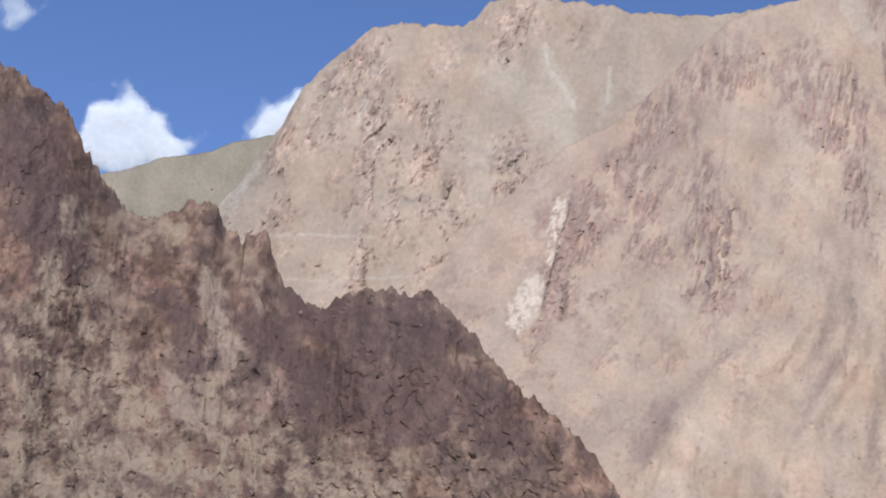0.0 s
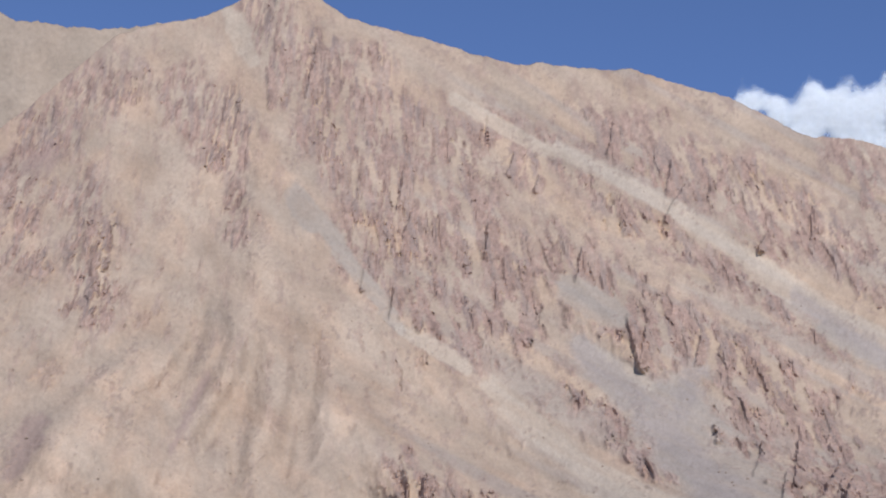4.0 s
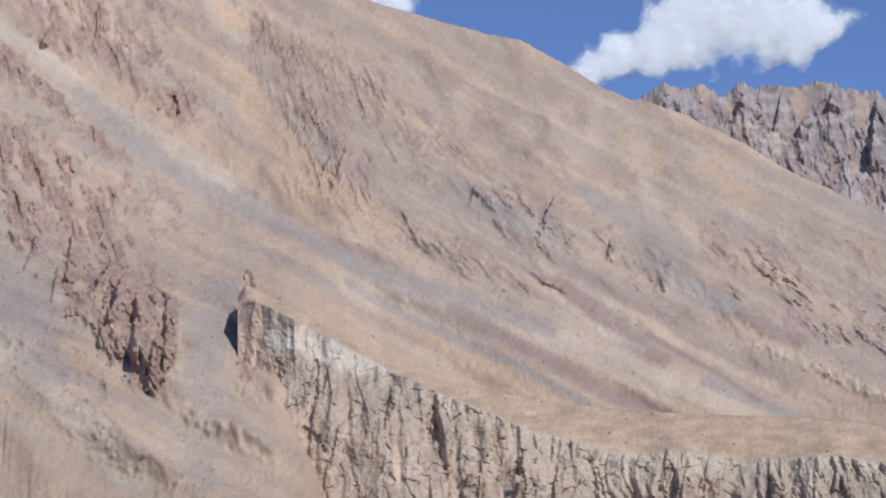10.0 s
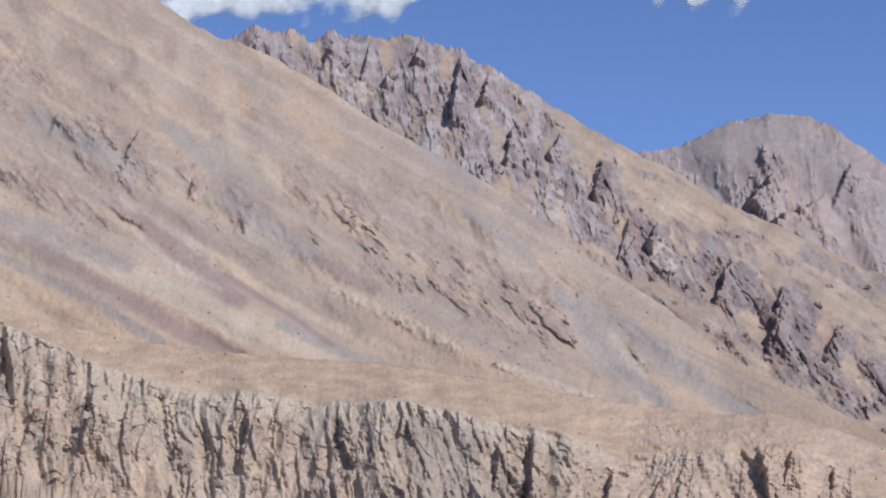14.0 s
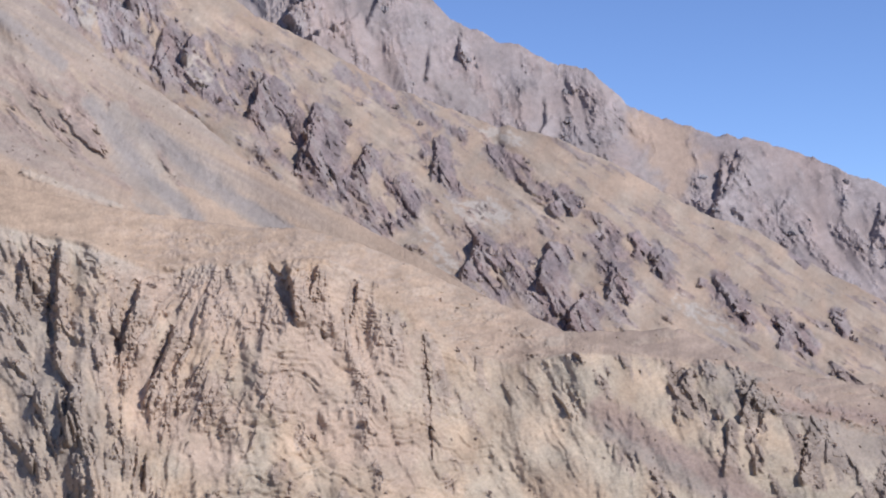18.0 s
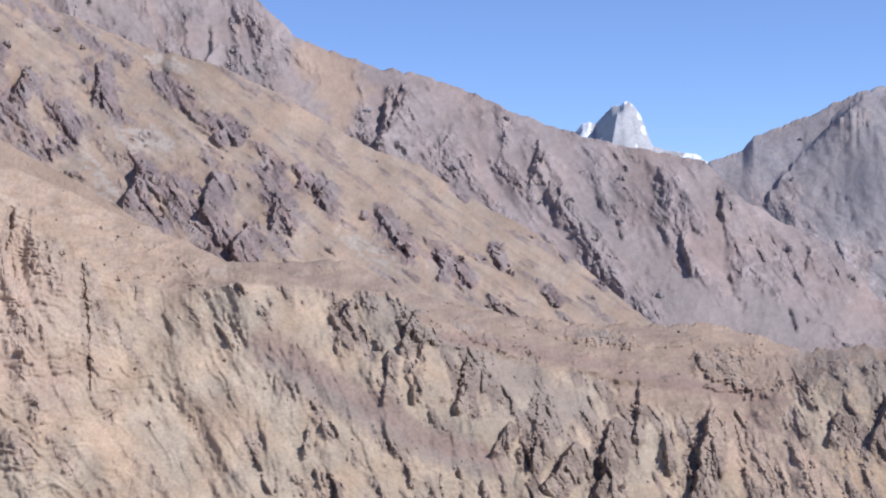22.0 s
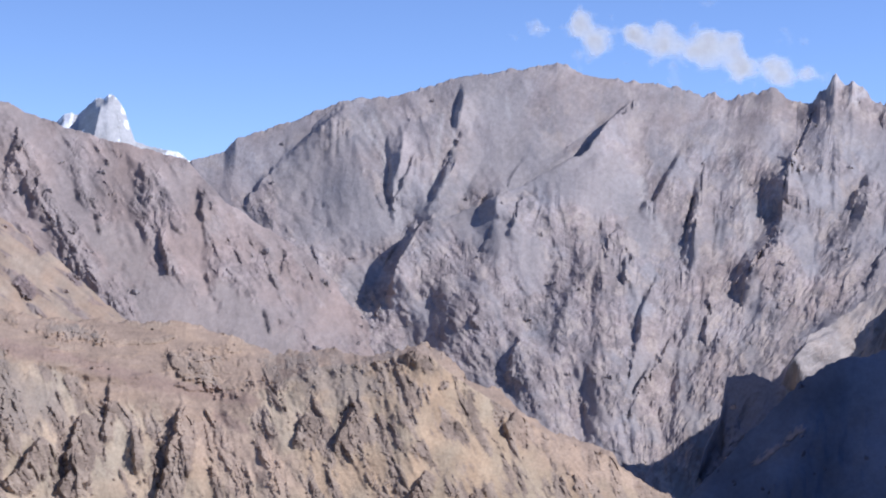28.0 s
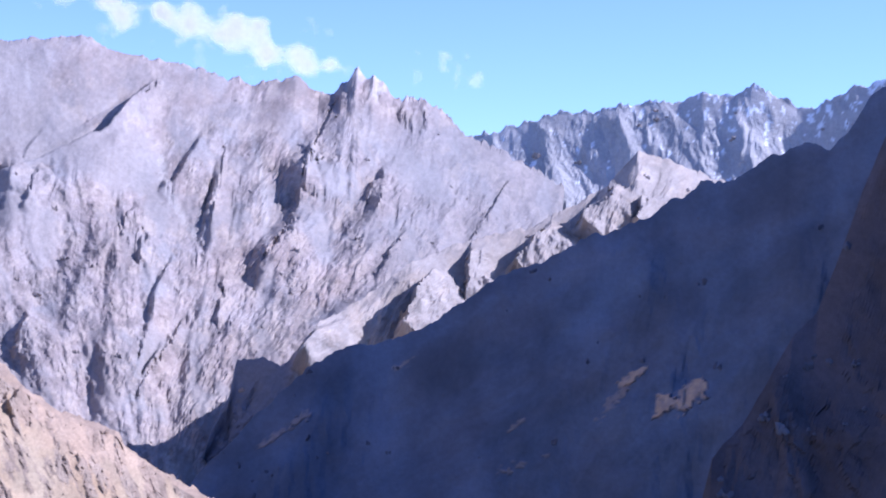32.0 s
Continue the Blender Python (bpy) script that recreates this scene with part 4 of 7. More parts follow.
JAG_BLADE_C = [
    (77.03, 3.38, 77.47, 2.59, 0.42), (79.03, 2.60, 79.38, 1.89, 0.38), (79.56, 1.72, 80.08, 1.02, 0.34), (80.87, 1.28, 81.14, 0.40, 0.42),
    (81.40, 0.84, 81.93, 0.14, 0.36), (82.46, 1.45, 82.90, 0.66, 0.34), (84.13, -0.05, 84.65, -0.57, 0.34), (74.10, 5.26, 74.79, 4.57, 0.42),
    (76.42, 3.89, 76.94, 3.20, 0.36), (75.73, 3.02, 76.34, 1.80, 0.36), (81.31, 3.21, 81.84, 2.78, 0.34), (84.66, 1.28, 84.92, 0.83, 0.28),
    (85.71, 0.22, 86.06, -0.14, 0.26), (78.68, 2.51, 78.60, 2.24, 0.26),
]
JAG_BLADES = JAG_BLADE + JAG_BLADE_B + JAG_BLADE_C


def jag_shape(A, E, U, S, s, edge):
    w = U + 1.35 * S
    wob = 0.4 * fbm(U / 60, S / 60, 4, 81)
    lean = np.interp(A, [50, 57, 62, 70, 90], [0.15, 0.3, 0.5, 0.6, 0.7])
    macro = 12 * fbm((U + 1.0 * S) / 130, S / 200, 3, 87) + 14 * spine(A, E, JAG_RIB, 0.8 * wob)
    macro = macro + 5 * (ridged((w + 12 * wob) / 70, S / 340, 3, 86, 0.5) - 0.4)
    g = gullies(U, S, macro, np.interp(A, [50, 58, 70], [0.3, 0.8, 1.1]), 60, 5, 82, 0.09)
    ribs = blade(A, E, JAG_BLADES, wob)
    rock = zone(A, E, JAG_ROCK, wob * 1.3, 0.5) * smooth(fbm((U + lean * S) / 20, S / 44, 5, 83, 0.62) + 0.95 + g / 9, 0.0, 0.5)
    scatter = smooth(fbm(w / 20, S / 34, 5, 85, 0.62) + g / 16 - np.interp(A, [70, 77], [0.0, -0.12]), 0.24, 0.5) * 0.7
    rock = np.maximum(np.maximum(rock, scatter), smooth(ribs, 0.02, 0.12))
    pale, grey = zone(A, E, JAG_PALE, wob, 0.3) * smooth(fbm((U + S) / 12, S / 12, 4, 98, 0.6) + 0.25, 0.0, 0.4), zone(A, E, JAG_GREY, wob * 0.5, 0.3, 0.35, 0.2)
    rock = rock * (1 - np.maximum(pale, grey))
    h = macro + g * (0.25 + 0.6 * rock) + rock * (np.interp(A, [50, 70, 85], [0.65, 0.8, 0.5]) * crag(U, S, lean, 24, 89, 1.0, rock) + 2.0) + np.interp(A, [57, 62, 75], [52, 32, 24]) * ribs + 0.5 * fbm(U / 6, S / 6, 2, 91) + rock * smooth(A, 64, 58) * 11 * columns(U + 0.25 * S + 8 * wob, S, 40, 90)
    col = mottled(bare(A, (0.37, 0.275, 0.196)), U, S, 0.1, 80, 93)
    col *= (1 + 0.12 * fbm(w / 14, S / 110, 3, 96))[..., None]
    blend(col, 0.9 * rock, (0.22, 0.165, 0.15))
    blend(col, 0.8 * rock * smooth(A, 62, 57), (0.262, 0.205, 0.19))
    MASKS["jagged_mountain"] = rock
    faceted(col, rock, U, S, 9, 97, 0.3)
    veined(col, U, S, 94, 30, 0.4)
    blend(col, rock * smooth(fbm((U + lean * S) / 13, S / 50, 4, 95, 0.6), 0.12, 0.42) * 0.45, (0.37, 0.31, 0.265))
    vein = ridged((U + 0.5 * S) / 30, S / 30, 4, 92, 0.6)
    blend(col, rock * smooth(vein, 1.05, 1.35) * smooth(A, 66, 58) * 0.4, (0.48, 0.42, 0.38))
    blend(col, 0.6 * pale, (0.45, 0.39, 0.325))
    blend(col, 0.7 * grey, GREEN)
    fade = smooth(1 - s, 0.0, 0.05)
    return h * fade, col



GREY_ORANGE = [
    (77.00, 7.33, 78.38, 6.06, 0.70), (77.51, 6.61, 78.01, 5.37, 0.53),
]
GREY_SCREE = [
    (86.95, 1.27, 89.92, -1.19, 0.70), (88.17, -0.49, 92.52, -1.72, 0.53), (76.77, 5.98, 77.99, 5.47, 0.53), (90.44, -0.14, 91.66, -1.19, 0.42),
    (63.73, 12.90, 65.62, 12.51, 0.88), (71.01, 8.70, 71.71, 8.16, 0.44),
]
GREY_RIB = [
    (80.26, 6.71, 79.56, 4.79, 0.39), (81.67, 6.20, 81.14, 4.79, 0.35), (84.49, 4.27, 85.19, 2.51, 0.35), (89.85, 3.19, 89.76, 2.14, 0.32),
    (88.44, 1.97, 88.96, 0.38, 0.35), (91.67, 1.60, 92.70, -0.32, 0.44), (82.90, 5.50, 83.43, 4.27, 0.35), (86.96, 4.26, 86.07, 2.33, 0.44),
    (87.48, 2.32, 88.18, 1.09, 0.35), (90.46, 2.83, 91.32, 1.25, 0.32), (93.90, 0.20, 94.24, -0.84, 0.32), (68.04, 13.31, 66.65, 11.79, 0.39),
    (66.65, 11.79, 65.72, 10.60, 0.35), (68.47, 12.76, 67.15, 10.55, 0.44), (71.21, 10.72, 71.56, 8.97, 0.35),
]
GREY_BLADE = [
    (66.74, 11.63, 65.88, 10.83, 0.69), (68.15, 10.94, 66.58, 10.07, 0.87), (71.41, 10.84, 71.32, 9.58, 0.38), (70.45, 10.14, 70.29, 8.92, 0.43),
    (74.17, 7.77, 73.76, 7.10, 0.48), (80.08, 6.63, 79.27, 4.57, 1.04), (68.98, 11.75, 68.41, 10.55, 0.52), (73.90, 8.29, 73.96, 7.15, 0.43),
    (89.98, 3.03, 89.71, 2.26, 0.52), (88.59, 1.69, 88.98, 0.47, 0.31), (84.00, 4.24, 83.81, 3.54, 0.35), (84.77, 3.35, 84.65, 2.13, 0.38),
    (90.08, 3.22, 89.81, 2.43, 0.48), (88.59, 1.64, 88.99, 0.41, 0.28), (84.44, 4.27, 84.06, 3.31, 0.48), (85.15, 2.69, 84.76, 1.99, 0.38),
    (93.04, 0.76, 93.38, 0.07, 0.26), (91.56, 3.08, 90.92, 2.60, 0.61), (81.45, 5.31, 81.18, 4.69, 0.38),
]
GREY_BLADE_B = [
    (90.22, 3.34, 89.98, 2.25, 0.52), (88.55, 1.72, 89.00, 0.50, 0.31), (92.43, 1.28, 92.28, 0.40, 0.35), (84.35, 4.39, 83.86, 3.33, 0.52),
    (85.08, 2.85, 84.67, 2.05, 0.43),
]
GREY_BLADE_C = [
    (79.47, 6.53, 79.35, 4.79, 0.85), (81.23, 6.37, 81.14, 5.93, 0.40), (84.14, 4.80, 83.92, 3.57, 0.42), (84.49, 3.92, 84.40, 2.68, 0.36),
    (84.57, 2.68, 85.19, 1.89, 0.34), (86.51, 2.15, 86.68, 1.53, 0.30), (88.44, 1.62, 88.88, 0.47, 0.38), (89.85, 3.19, 89.76, 2.14, 0.42),
    (90.14, 2.84, 90.19, 2.22, 0.34), (91.93, 1.95, 92.36, 1.07, 0.34), (92.88, 0.98, 93.39, 0.02, 0.36), (90.80, 1.25, 91.06, 0.73, 0.28),
    (91.75, -0.67, 92.00, -1.37, 0.28), (82.90, 4.88, 82.99, 4.36, 0.34), (85.36, 2.07, 85.54, 1.54, 0.26),
]
GREY_BLADES = GREY_BLADE + GREY_BLADE_B + GREY_BLADE_C


def grey_shape(A, E, U, S, s, edge):
    wob = 0.4 * fbm(U / 110, S / 110, 4, 101)
    scree = zone(A, E, GREY_SCREE, wob, 0.7)
    orange = zone(A, E, GREY_ORANGE, wob, 0.7)
    lean = np.interp(A, [62, 72, 85], [0.0, 0.35, 0.6])
    macro = 22 * fbm((U + 0.6 * S) / 260, S / 330, 3, 105) + 10 * spine(A, E, GREY_RIB, 1.2 * wob)
    g = gullies(U, S, macro, np.interp(A, [62, 72, 85], [0.2, 0.5, 0.7]), 110, 5, 102, 0.085)
    ribs = blade(A, E, GREY_BLADES, wob)
    rock = smooth(g / 16 + fbm((U + lean * S) / 34, S / 80, 5, 103, 0.62) + 0.3, -0.1, 0.4) * (1 - scree) * (1 - 0.6 * orange)
    h = macro + g * (1 - 0.8 * scree) * (1 - 0.4 * orange) + rock * (np.interp(A, [62, 75, 90], [0.6, 0.52, 0.46]) * crag(U, S, lean, 30, 107, 1.0, rock, 0.7) + 3) + np.interp(A, [65, 80], [42, 26]) * ribs
    col = mottled(bare(A, (0.335, 0.265, 0.23)), U, S, 0.1, 120, 109)
    blend(col, 0.6 * rock, (0.285, 0.225, 0.2))
    veined(col, U, S, 108, 90, 0.4)
    MASKS["grey_mountain"] = rock
    faceted(col, rock, U, S, 14, 110, 0.34)
    blend(col, rock * smooth(fbm((U + lean * S) / 24, S / 60, 4, 104, 0.6), 0.12, 0.4) * 0.5, (0.37, 0.31, 0.275))
    blend(col, 0.7 * scree, (0.33, 0.275, 0.24))
    blend(col, 0.75 * orange, (0.43, 0.3, 0.205))
    fade = 0.25 + 0.75 * smooth(1 - s, 0.0, 0.06)
    return h * fade, col



def snow_shape(A, E, U, S, s, edge):
    MASKS["snow_peak"] = np.ones_like(A) * 0.5
    h = 5 * fbm(U / 60, S / 160, 4, 111) + 95 * spine(A, E, [(86.70, 5.9, 86.20, 3.4, 0.9)], 0.0) + 16 * blade(A, E, [(87.02, 5.7, 87.25, 4.2, 0.3)], 0 * A)
    h = h + 40 * blade(A, E, [(85.15, 5.3, 85.05, 4.2, 0.7)], 0 * A)
    col = mottled(bare(A, (0.47, 0.455, 0.445)), U, S, 0.1, 60, 113)
    patch = fbm(U / 22, S / 26, 4, 115, 0.6)
    tip = smooth(E, 5.45, 5.75) + smooth(A, 87.1, 87.3) * smooth(E, 4.5, 4.9) * 0.75
    shoulder = smooth(A, 85.85, 85.7) * smooth(E, 4.5, 4.65) + smooth(A, 88.3, 88.6)
    blend(col, smooth(patch + 1.0 * tip + 1.3 * shoulder, 0.85, 1.0), (0.92, 0.92, 0.94))
    return h * smooth(1 - s, 0, 0.1), col


BIG_SCREE = [
    (100.03, 3.92, 102.51, 3.54, 0.88), (102.88, 3.21, 103.66, 1.84, 0.44), (92.64, 3.79, 95.27, 2.23, 1.06), (98.87, 5.94, 99.33, 3.88, 1.06),
    (110.57, 4.48, 111.84, 3.67, 0.42), (97.50, 2.37, 99.83, 1.28, 0.70),
]
BIG_RIB = [
    (96.97, 2.60, 95.62, 0.10, 0.75), (99.19, 3.34, 98.74, 2.09, 0.88), (97.76, 6.43, 97.60, 4.99, 0.32), (97.77, 4.48, 96.96, 2.86, 0.46),
    (95.97, 5.05, 95.65, 3.12, 0.35), (94.21, 5.88, 92.53, 4.21, 0.42), (103.60, 6.23, 100.46, 4.09, 0.42), (105.22, 4.04, 104.96, 1.38, 0.46),
    (108.02, 4.45, 107.50, 2.75, 1.16), (107.42, 2.57, 106.73, 0.59, 0.60), (110.39, 3.95, 109.90, 2.17, 0.53), (110.39, 6.31, 110.88, 5.20, 0.25),
    (111.18, 6.26, 111.76, 5.15, 0.25), (114.32, 4.39, 113.37, 2.60, 0.46), (102.98, 1.36, 102.89, 0.56, 0.25),
    (103.51, -0.28, 103.44, -2.22, 0.25), (104.19, -1.48, 103.25, -3.46, 0.28), (102.22, 2.47, 102.50, 1.25, 0.25),
]
BIG_BLADE = [
    (97.71, 6.45, 97.62, 5.31, 0.48), (97.82, 5.05, 96.81, 2.99, 0.61), (96.27, 4.28, 95.72, 2.94, 0.61), (95.46, 4.76, 95.74, 2.50, 0.43),
    (105.03, 3.69, 104.76, 1.48, 0.69), (107.96, 4.58, 107.84, 3.18, 1.21), (107.76, 3.00, 106.77, 0.33, 0.95), (110.31, 4.13, 109.75, 3.25, 0.87),
    (103.19, 1.33, 102.83, 0.52, 0.52), (104.00, 0.92, 103.36, -0.69, 0.43), (103.45, -0.69, 103.18, -2.63, 0.38), (104.60, -0.99, 103.70, -2.61, 0.61),
    (111.08, 1.99, 110.27, 0.91, 0.87), (98.50, -0.46, 98.17, -0.91, 0.52), (102.79, 2.28, 102.46, 1.74, 0.61), (99.76, 3.03, 99.29, 1.78, 0.52),
    (105.69, 0.29, 105.40, -1.13, 0.69), (104.64, 4.61, 103.44, 2.94, 0.87), (99.69, -1.31, 99.45, -2.71, 0.69),
]

BIG_WEST = [
    (94.10, 5.83, 92.36, 4.08, 0.75), (92.36, 4.08, 91.19, 2.71, 0.80), (92.40, 5.21, 92.31, 4.42, 0.45), (91.81, 4.83, 91.70, 4.25, 0.35),
    (95.92, 4.35, 95.53, 3.19, 0.40), (96.63, 4.21, 95.88, 3.38, 0.34), (95.64, 4.77, 95.45, 4.38, 0.30), (97.99, 5.15, 97.17, 3.97, 0.36),
    (93.17, 1.50, 93.38, 0.81, 0.30), (92.30, 1.64, 92.50, 1.12, 0.30),
]
BIG_TEETH = [
    (110.84, 6.26, 110.60, 5.61, 0.34), (111.26, 6.24, 110.95, 5.45, 0.34), (111.70, 6.12, 111.35, 5.20, 0.34), (112.08, 5.91, 111.77, 5.01, 0.34), (112.43, 5.54, 112.12, 4.79, 0.34),
    (109.53, 6.71, 109.38, 6.01, 0.34), (109.78, 6.92, 110.02, 6.03, 0.34), (110.11, 6.47, 110.34, 5.78, 0.34), (108.92, 6.70, 108.68, 6.17, 0.34), (107.71, 6.52, 108.08, 5.98, 0.34),
]
# a ridge that falls across the massif from its crest; the bowls lie behind it
BIG_ARETE = [
    (95.51, -0.15), (95.85, 0.75), (96.38, 2.00), (96.63, 2.28), (97.67, 2.55),
    (99.05, 3.09), (100.43, 3.99), (101.64, 4.66), (102.31, 5.51), (103.15, 6.51),
]
BIG_PALE = [
    (94.94, 5.52, 95.44, 4.41, 0.09),
    (95.44, 4.41, 95.71, 3.20, 0.09),
    (95.71, 3.20, 95.97, 1.98, 0.09),
    (97.56, 5.83, 97.43, 3.98, 0.09),
    (97.43, 3.98, 96.89, 2.73, 0.09),
    (106.07, 4.78, 106.53, 3.31, 0.10),
    (106.53, 3.31, 106.85, 1.04, 0.10),
    (103.34, 3.89, 103.56, 2.84, 0.12),
    (103.56, 2.84, 104.59, 1.47, 0.12),
    (94.57, 5.24, 95.27, 4.32, 0.09), (95.27, 4.32, 95.63, 3.02, 0.10), (95.63, 3.02, 95.85, 2.06, 0.11), (97.10, 5.55, 96.93, 3.26, 0.08),
    (99.10, 6.17, 99.21, 5.56, 0.07), (95.88, 3.21, 95.84, 2.15, 0.07),
]


def big_shape(A, E, U, S, s, edge):
    wob = 0.4 * fbm(U / 160, S / 160, 4, 121)
    scree = zone(A, E, BIG_SCREE, wob, 0.7)
    lean = np.interp(A, [88, 96, 100, 103, 106, 110, 116], [0.6, 0.7, 0.6, 0.2, -0.5, -0.7, -0.3])
    ribs = blade(A, E, BIG_BLADE + BIG_TEETH + BIG_WEST, wob)
    macro = 50 * fbm(U / 420, S / 420, 3, 125) + 50 * spine(A, E, BIG_RIB, 0.7 * wob)
    g = gullies(U, S, macro, lean, 180, 5, 122, 0.045, 0.6)
    # the lower walls are broken rock, the upper slopes smooth
    lower = smooth(np.interp(A, [88, 94, 98, 104, 110, 116], [3.2, 2.6, 3.0, 4.6, 5.0, 5.0]) - E + 1.5 * wob, -0.8, 0.8)
    rock = smooth(fbm((U + 0.3 * S) / 80, S / 100, 6, 123, 0.66) + 0.15 + 0.35 * lower, 0.0, 0.45) * (0.6 + 0.4 * lower) * (1 - scree)
    uu = U + 0.8 * lean * S + 16 * wob
    cliffs = facets(uu / 90, S / 105, 126) + 0.5 * facets(uu / 40, S / 46, 128) + 0.3 * facets(uu / 17, S / 19, 134) + 0.14 * blocks(uu / 9, S / 9, 135)
    east = smooth(A, 102, 107)
    rock = np.maximum(rock, smooth(s, 0.84, 0.93) * smooth(fbm(U / 60, S / 90, 5, 136, 0.6) + 0.35, 0.0, 0.3) * (0.4 + 0.6 * east))
    ar = np.array(BIG_ARETE)
    under = np.interp(A + 0.25 * wob, ar[:, 0], ar[:, 1]) + 0.06 * fbm(U / 30, A * 0, 4, 137, 0.6) - E
    step_out = smooth(under, 0.0, 0.18) * smooth(under, 5.0, 0.6) * smooth(A, ar[0, 0] - 0.05, ar[0, 0] + 0.25) * smooth(A, ar[-1, 0] + 0.3, ar[-1, 0] - 1.2)
    step_out = step_out * np.maximum(smooth(E, -0.9, 0.5), smooth(A, 96.2, 98.5))
    h = macro + np.interp(A, [95.5, 98.5], [38, 62]) * step_out + (1 + 0.8 * east) * g * (1 - 0.6 * scree) + (8 + 4 * east) * cliffs * (0.5 + 0.5 * lower) * (1 - 0.75 * scree) + rock * (0.17 + 0.16 * east) * crag(U, S, 0.6 * lean, 40, 127, 1.0, rock, 0.45) + 24 * ribs
    col = mottled(bare(A, (0.34, 0.297, 0.28)), U, S, 0.1, 160, 129)
    blend(col, 0.55 * rock, (0.33, 0.265, 0.235))
    veined(col, U, S, 130, 120, 0.4)
    MASKS["massif"] = rock
    faceted(col, rock, U, S, 16, 132, 0.3)
    blend(col, np.maximum(rock, 0.3) * smooth(fbm(U / 45, S / 45, 6, 131, 0.7), 0.15, 0.4) * 0.7, (0.44, 0.365, 0.31))
    blend(col, rock * smooth(-fbm(U / 45, S / 45, 6, 131, 0.7), 0.3, 0.6) * 0.45, (0.26, 0.215, 0.2))
    blend(col, 0.6 * scree, (0.33, 0.292, 0.272))
    # eastern scree darkened by colour, standing in for grazing light and haze
    blend(col, 0.5 * smooth(A + wob, 109.0, 111.5) * smooth(E, 5.9, 5.2), (0.245, 0.235, 0.24))
    blend(col, 0.45 * zone(A, E, BIG_PALE, 0.7 * wob, 0.7), (0.5, 0.45, 0.41))
    snow = smooth(E - np.interp(A, [106, 109, 112, 114], [6.3, 6.25, 5.75, 5.2]) + 0.5 * fbm(U / 30, S / 40, 4, 133, 0.6), 0.3, 0.5) * smooth(A, 106, 108.5)
    blend(col, 0.22 * snow, (0.7, 0.69, 0.69))
    fade = 0.35 + 0.65 * smooth(1 - s, 0.0, 0.06)
    return h * fade, col



def far_right_shape(A, E, U, S, s, edge):
    MASKS["far_range"] = np.ones_like(A)
    macro = 24 * fbm((U + 0.4 * S) / 260, S / 300, 3, 141)
    g = gullies(U, S, macro, 0.3, 150, 6, 142, 0.07)
    h = macro + 0.75 * g + crag(U, S, 0.2, 46, 146, 0.22, None, 0.8)
    col = mottled(bare(A, (0.43, 0.41, 0.405)), U, S, 0.12, 120, 143)
    blend(col, smooth(fbm(U / 40, S / 60, 5, 144, 0.62), 0.1, 0.45) * 0.5, (0.47, 0.44, 0.42))
    blend(col, smooth(fbm(U / 22, S / 30, 4, 145, 0.6) + 0.5 * smooth(E, 5.6, 6.8) - g / 30, 0.95, 1.05), (0.85, 0.85, 0.87))
    return h * (0.35 + 0.65 * smooth(1 - s, 0, 0.08)), col


SPUR_BLADE = [
    (108.84, -0.47, 107.99, -2.20, 1.04), (112.01, 1.02, 111.19, -1.29, 1.21), (113.12, 2.09, 113.06, 0.24, 0.78), (115.69, 2.69, 114.47, 1.21, 1.04),
    (117.27, 4.10, 116.40, 2.56, 1.21), (118.33, 3.72, 118.13, 2.84, 0.87), (111.15, 2.06, 110.34, 0.94, 0.69),
]


def spur_shape(A, E, U, S, s, edge):
    MASKS["rocky_spur"] = np.ones_like(A)
    wob = 0.3 * fbm(U / 90, S / 90, 4, 151)
    macro = 26 * fbm(U / 190, S / 260, 3, 153)
    h = macro + gullies(U, S, macro, -0.4, 130, 6, 152, 0.06) + crag(U, S, -0.3, 40, 155, 0.5, None, 0.8) + 70 * blade(A, E, SPUR_BLADE, wob)
    col = mottled(bare(A, (0.35, 0.3, 0.265)), U, S, 0.12, 90, 157)
    faceted(col, np.ones_like(A), U, S, 30, 158, 0.22)
    blend(col, smooth(fbm(U / 45, S / 45, 6, 156, 0.7), 0.15, 0.45) * 0.6, (0.44, 0.36, 0.3))
    # shade over the spur's western end is put into its blue colour
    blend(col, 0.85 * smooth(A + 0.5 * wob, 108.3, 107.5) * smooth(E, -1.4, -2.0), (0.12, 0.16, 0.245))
    fade = 0.2 + 0.8 * smooth(1 - s, 0.0, 0.08)
    return h * fade, col


SHADE_SUNLIT_ROCK = [
    (119.35, -2.80, 120.47, -2.02, 0.30), (119.95, -2.60, 120.55, -1.85, 0.14), (118.15, -2.15, 118.70, -1.66, 0.14),
]
SHADE_SUN_STREAK = [
    (117.49, -3.20, 118.10, -2.35, 0.10), (118.00, -2.65, 118.20, -2.10, 0.12), (111.07, -2.12, 111.58, -1.81, 0.08), (114.48, -5.18, 115.21, -4.82, 0.12),
    (107.07, -4.85, 107.75, -4.35, 0.10), (107.75, -4.35, 108.45, -3.80, 0.13), (114.73, -3.85, 115.14, -3.47, 0.06), (115.90, -4.55, 116.10, -4.45, 0.05),
]


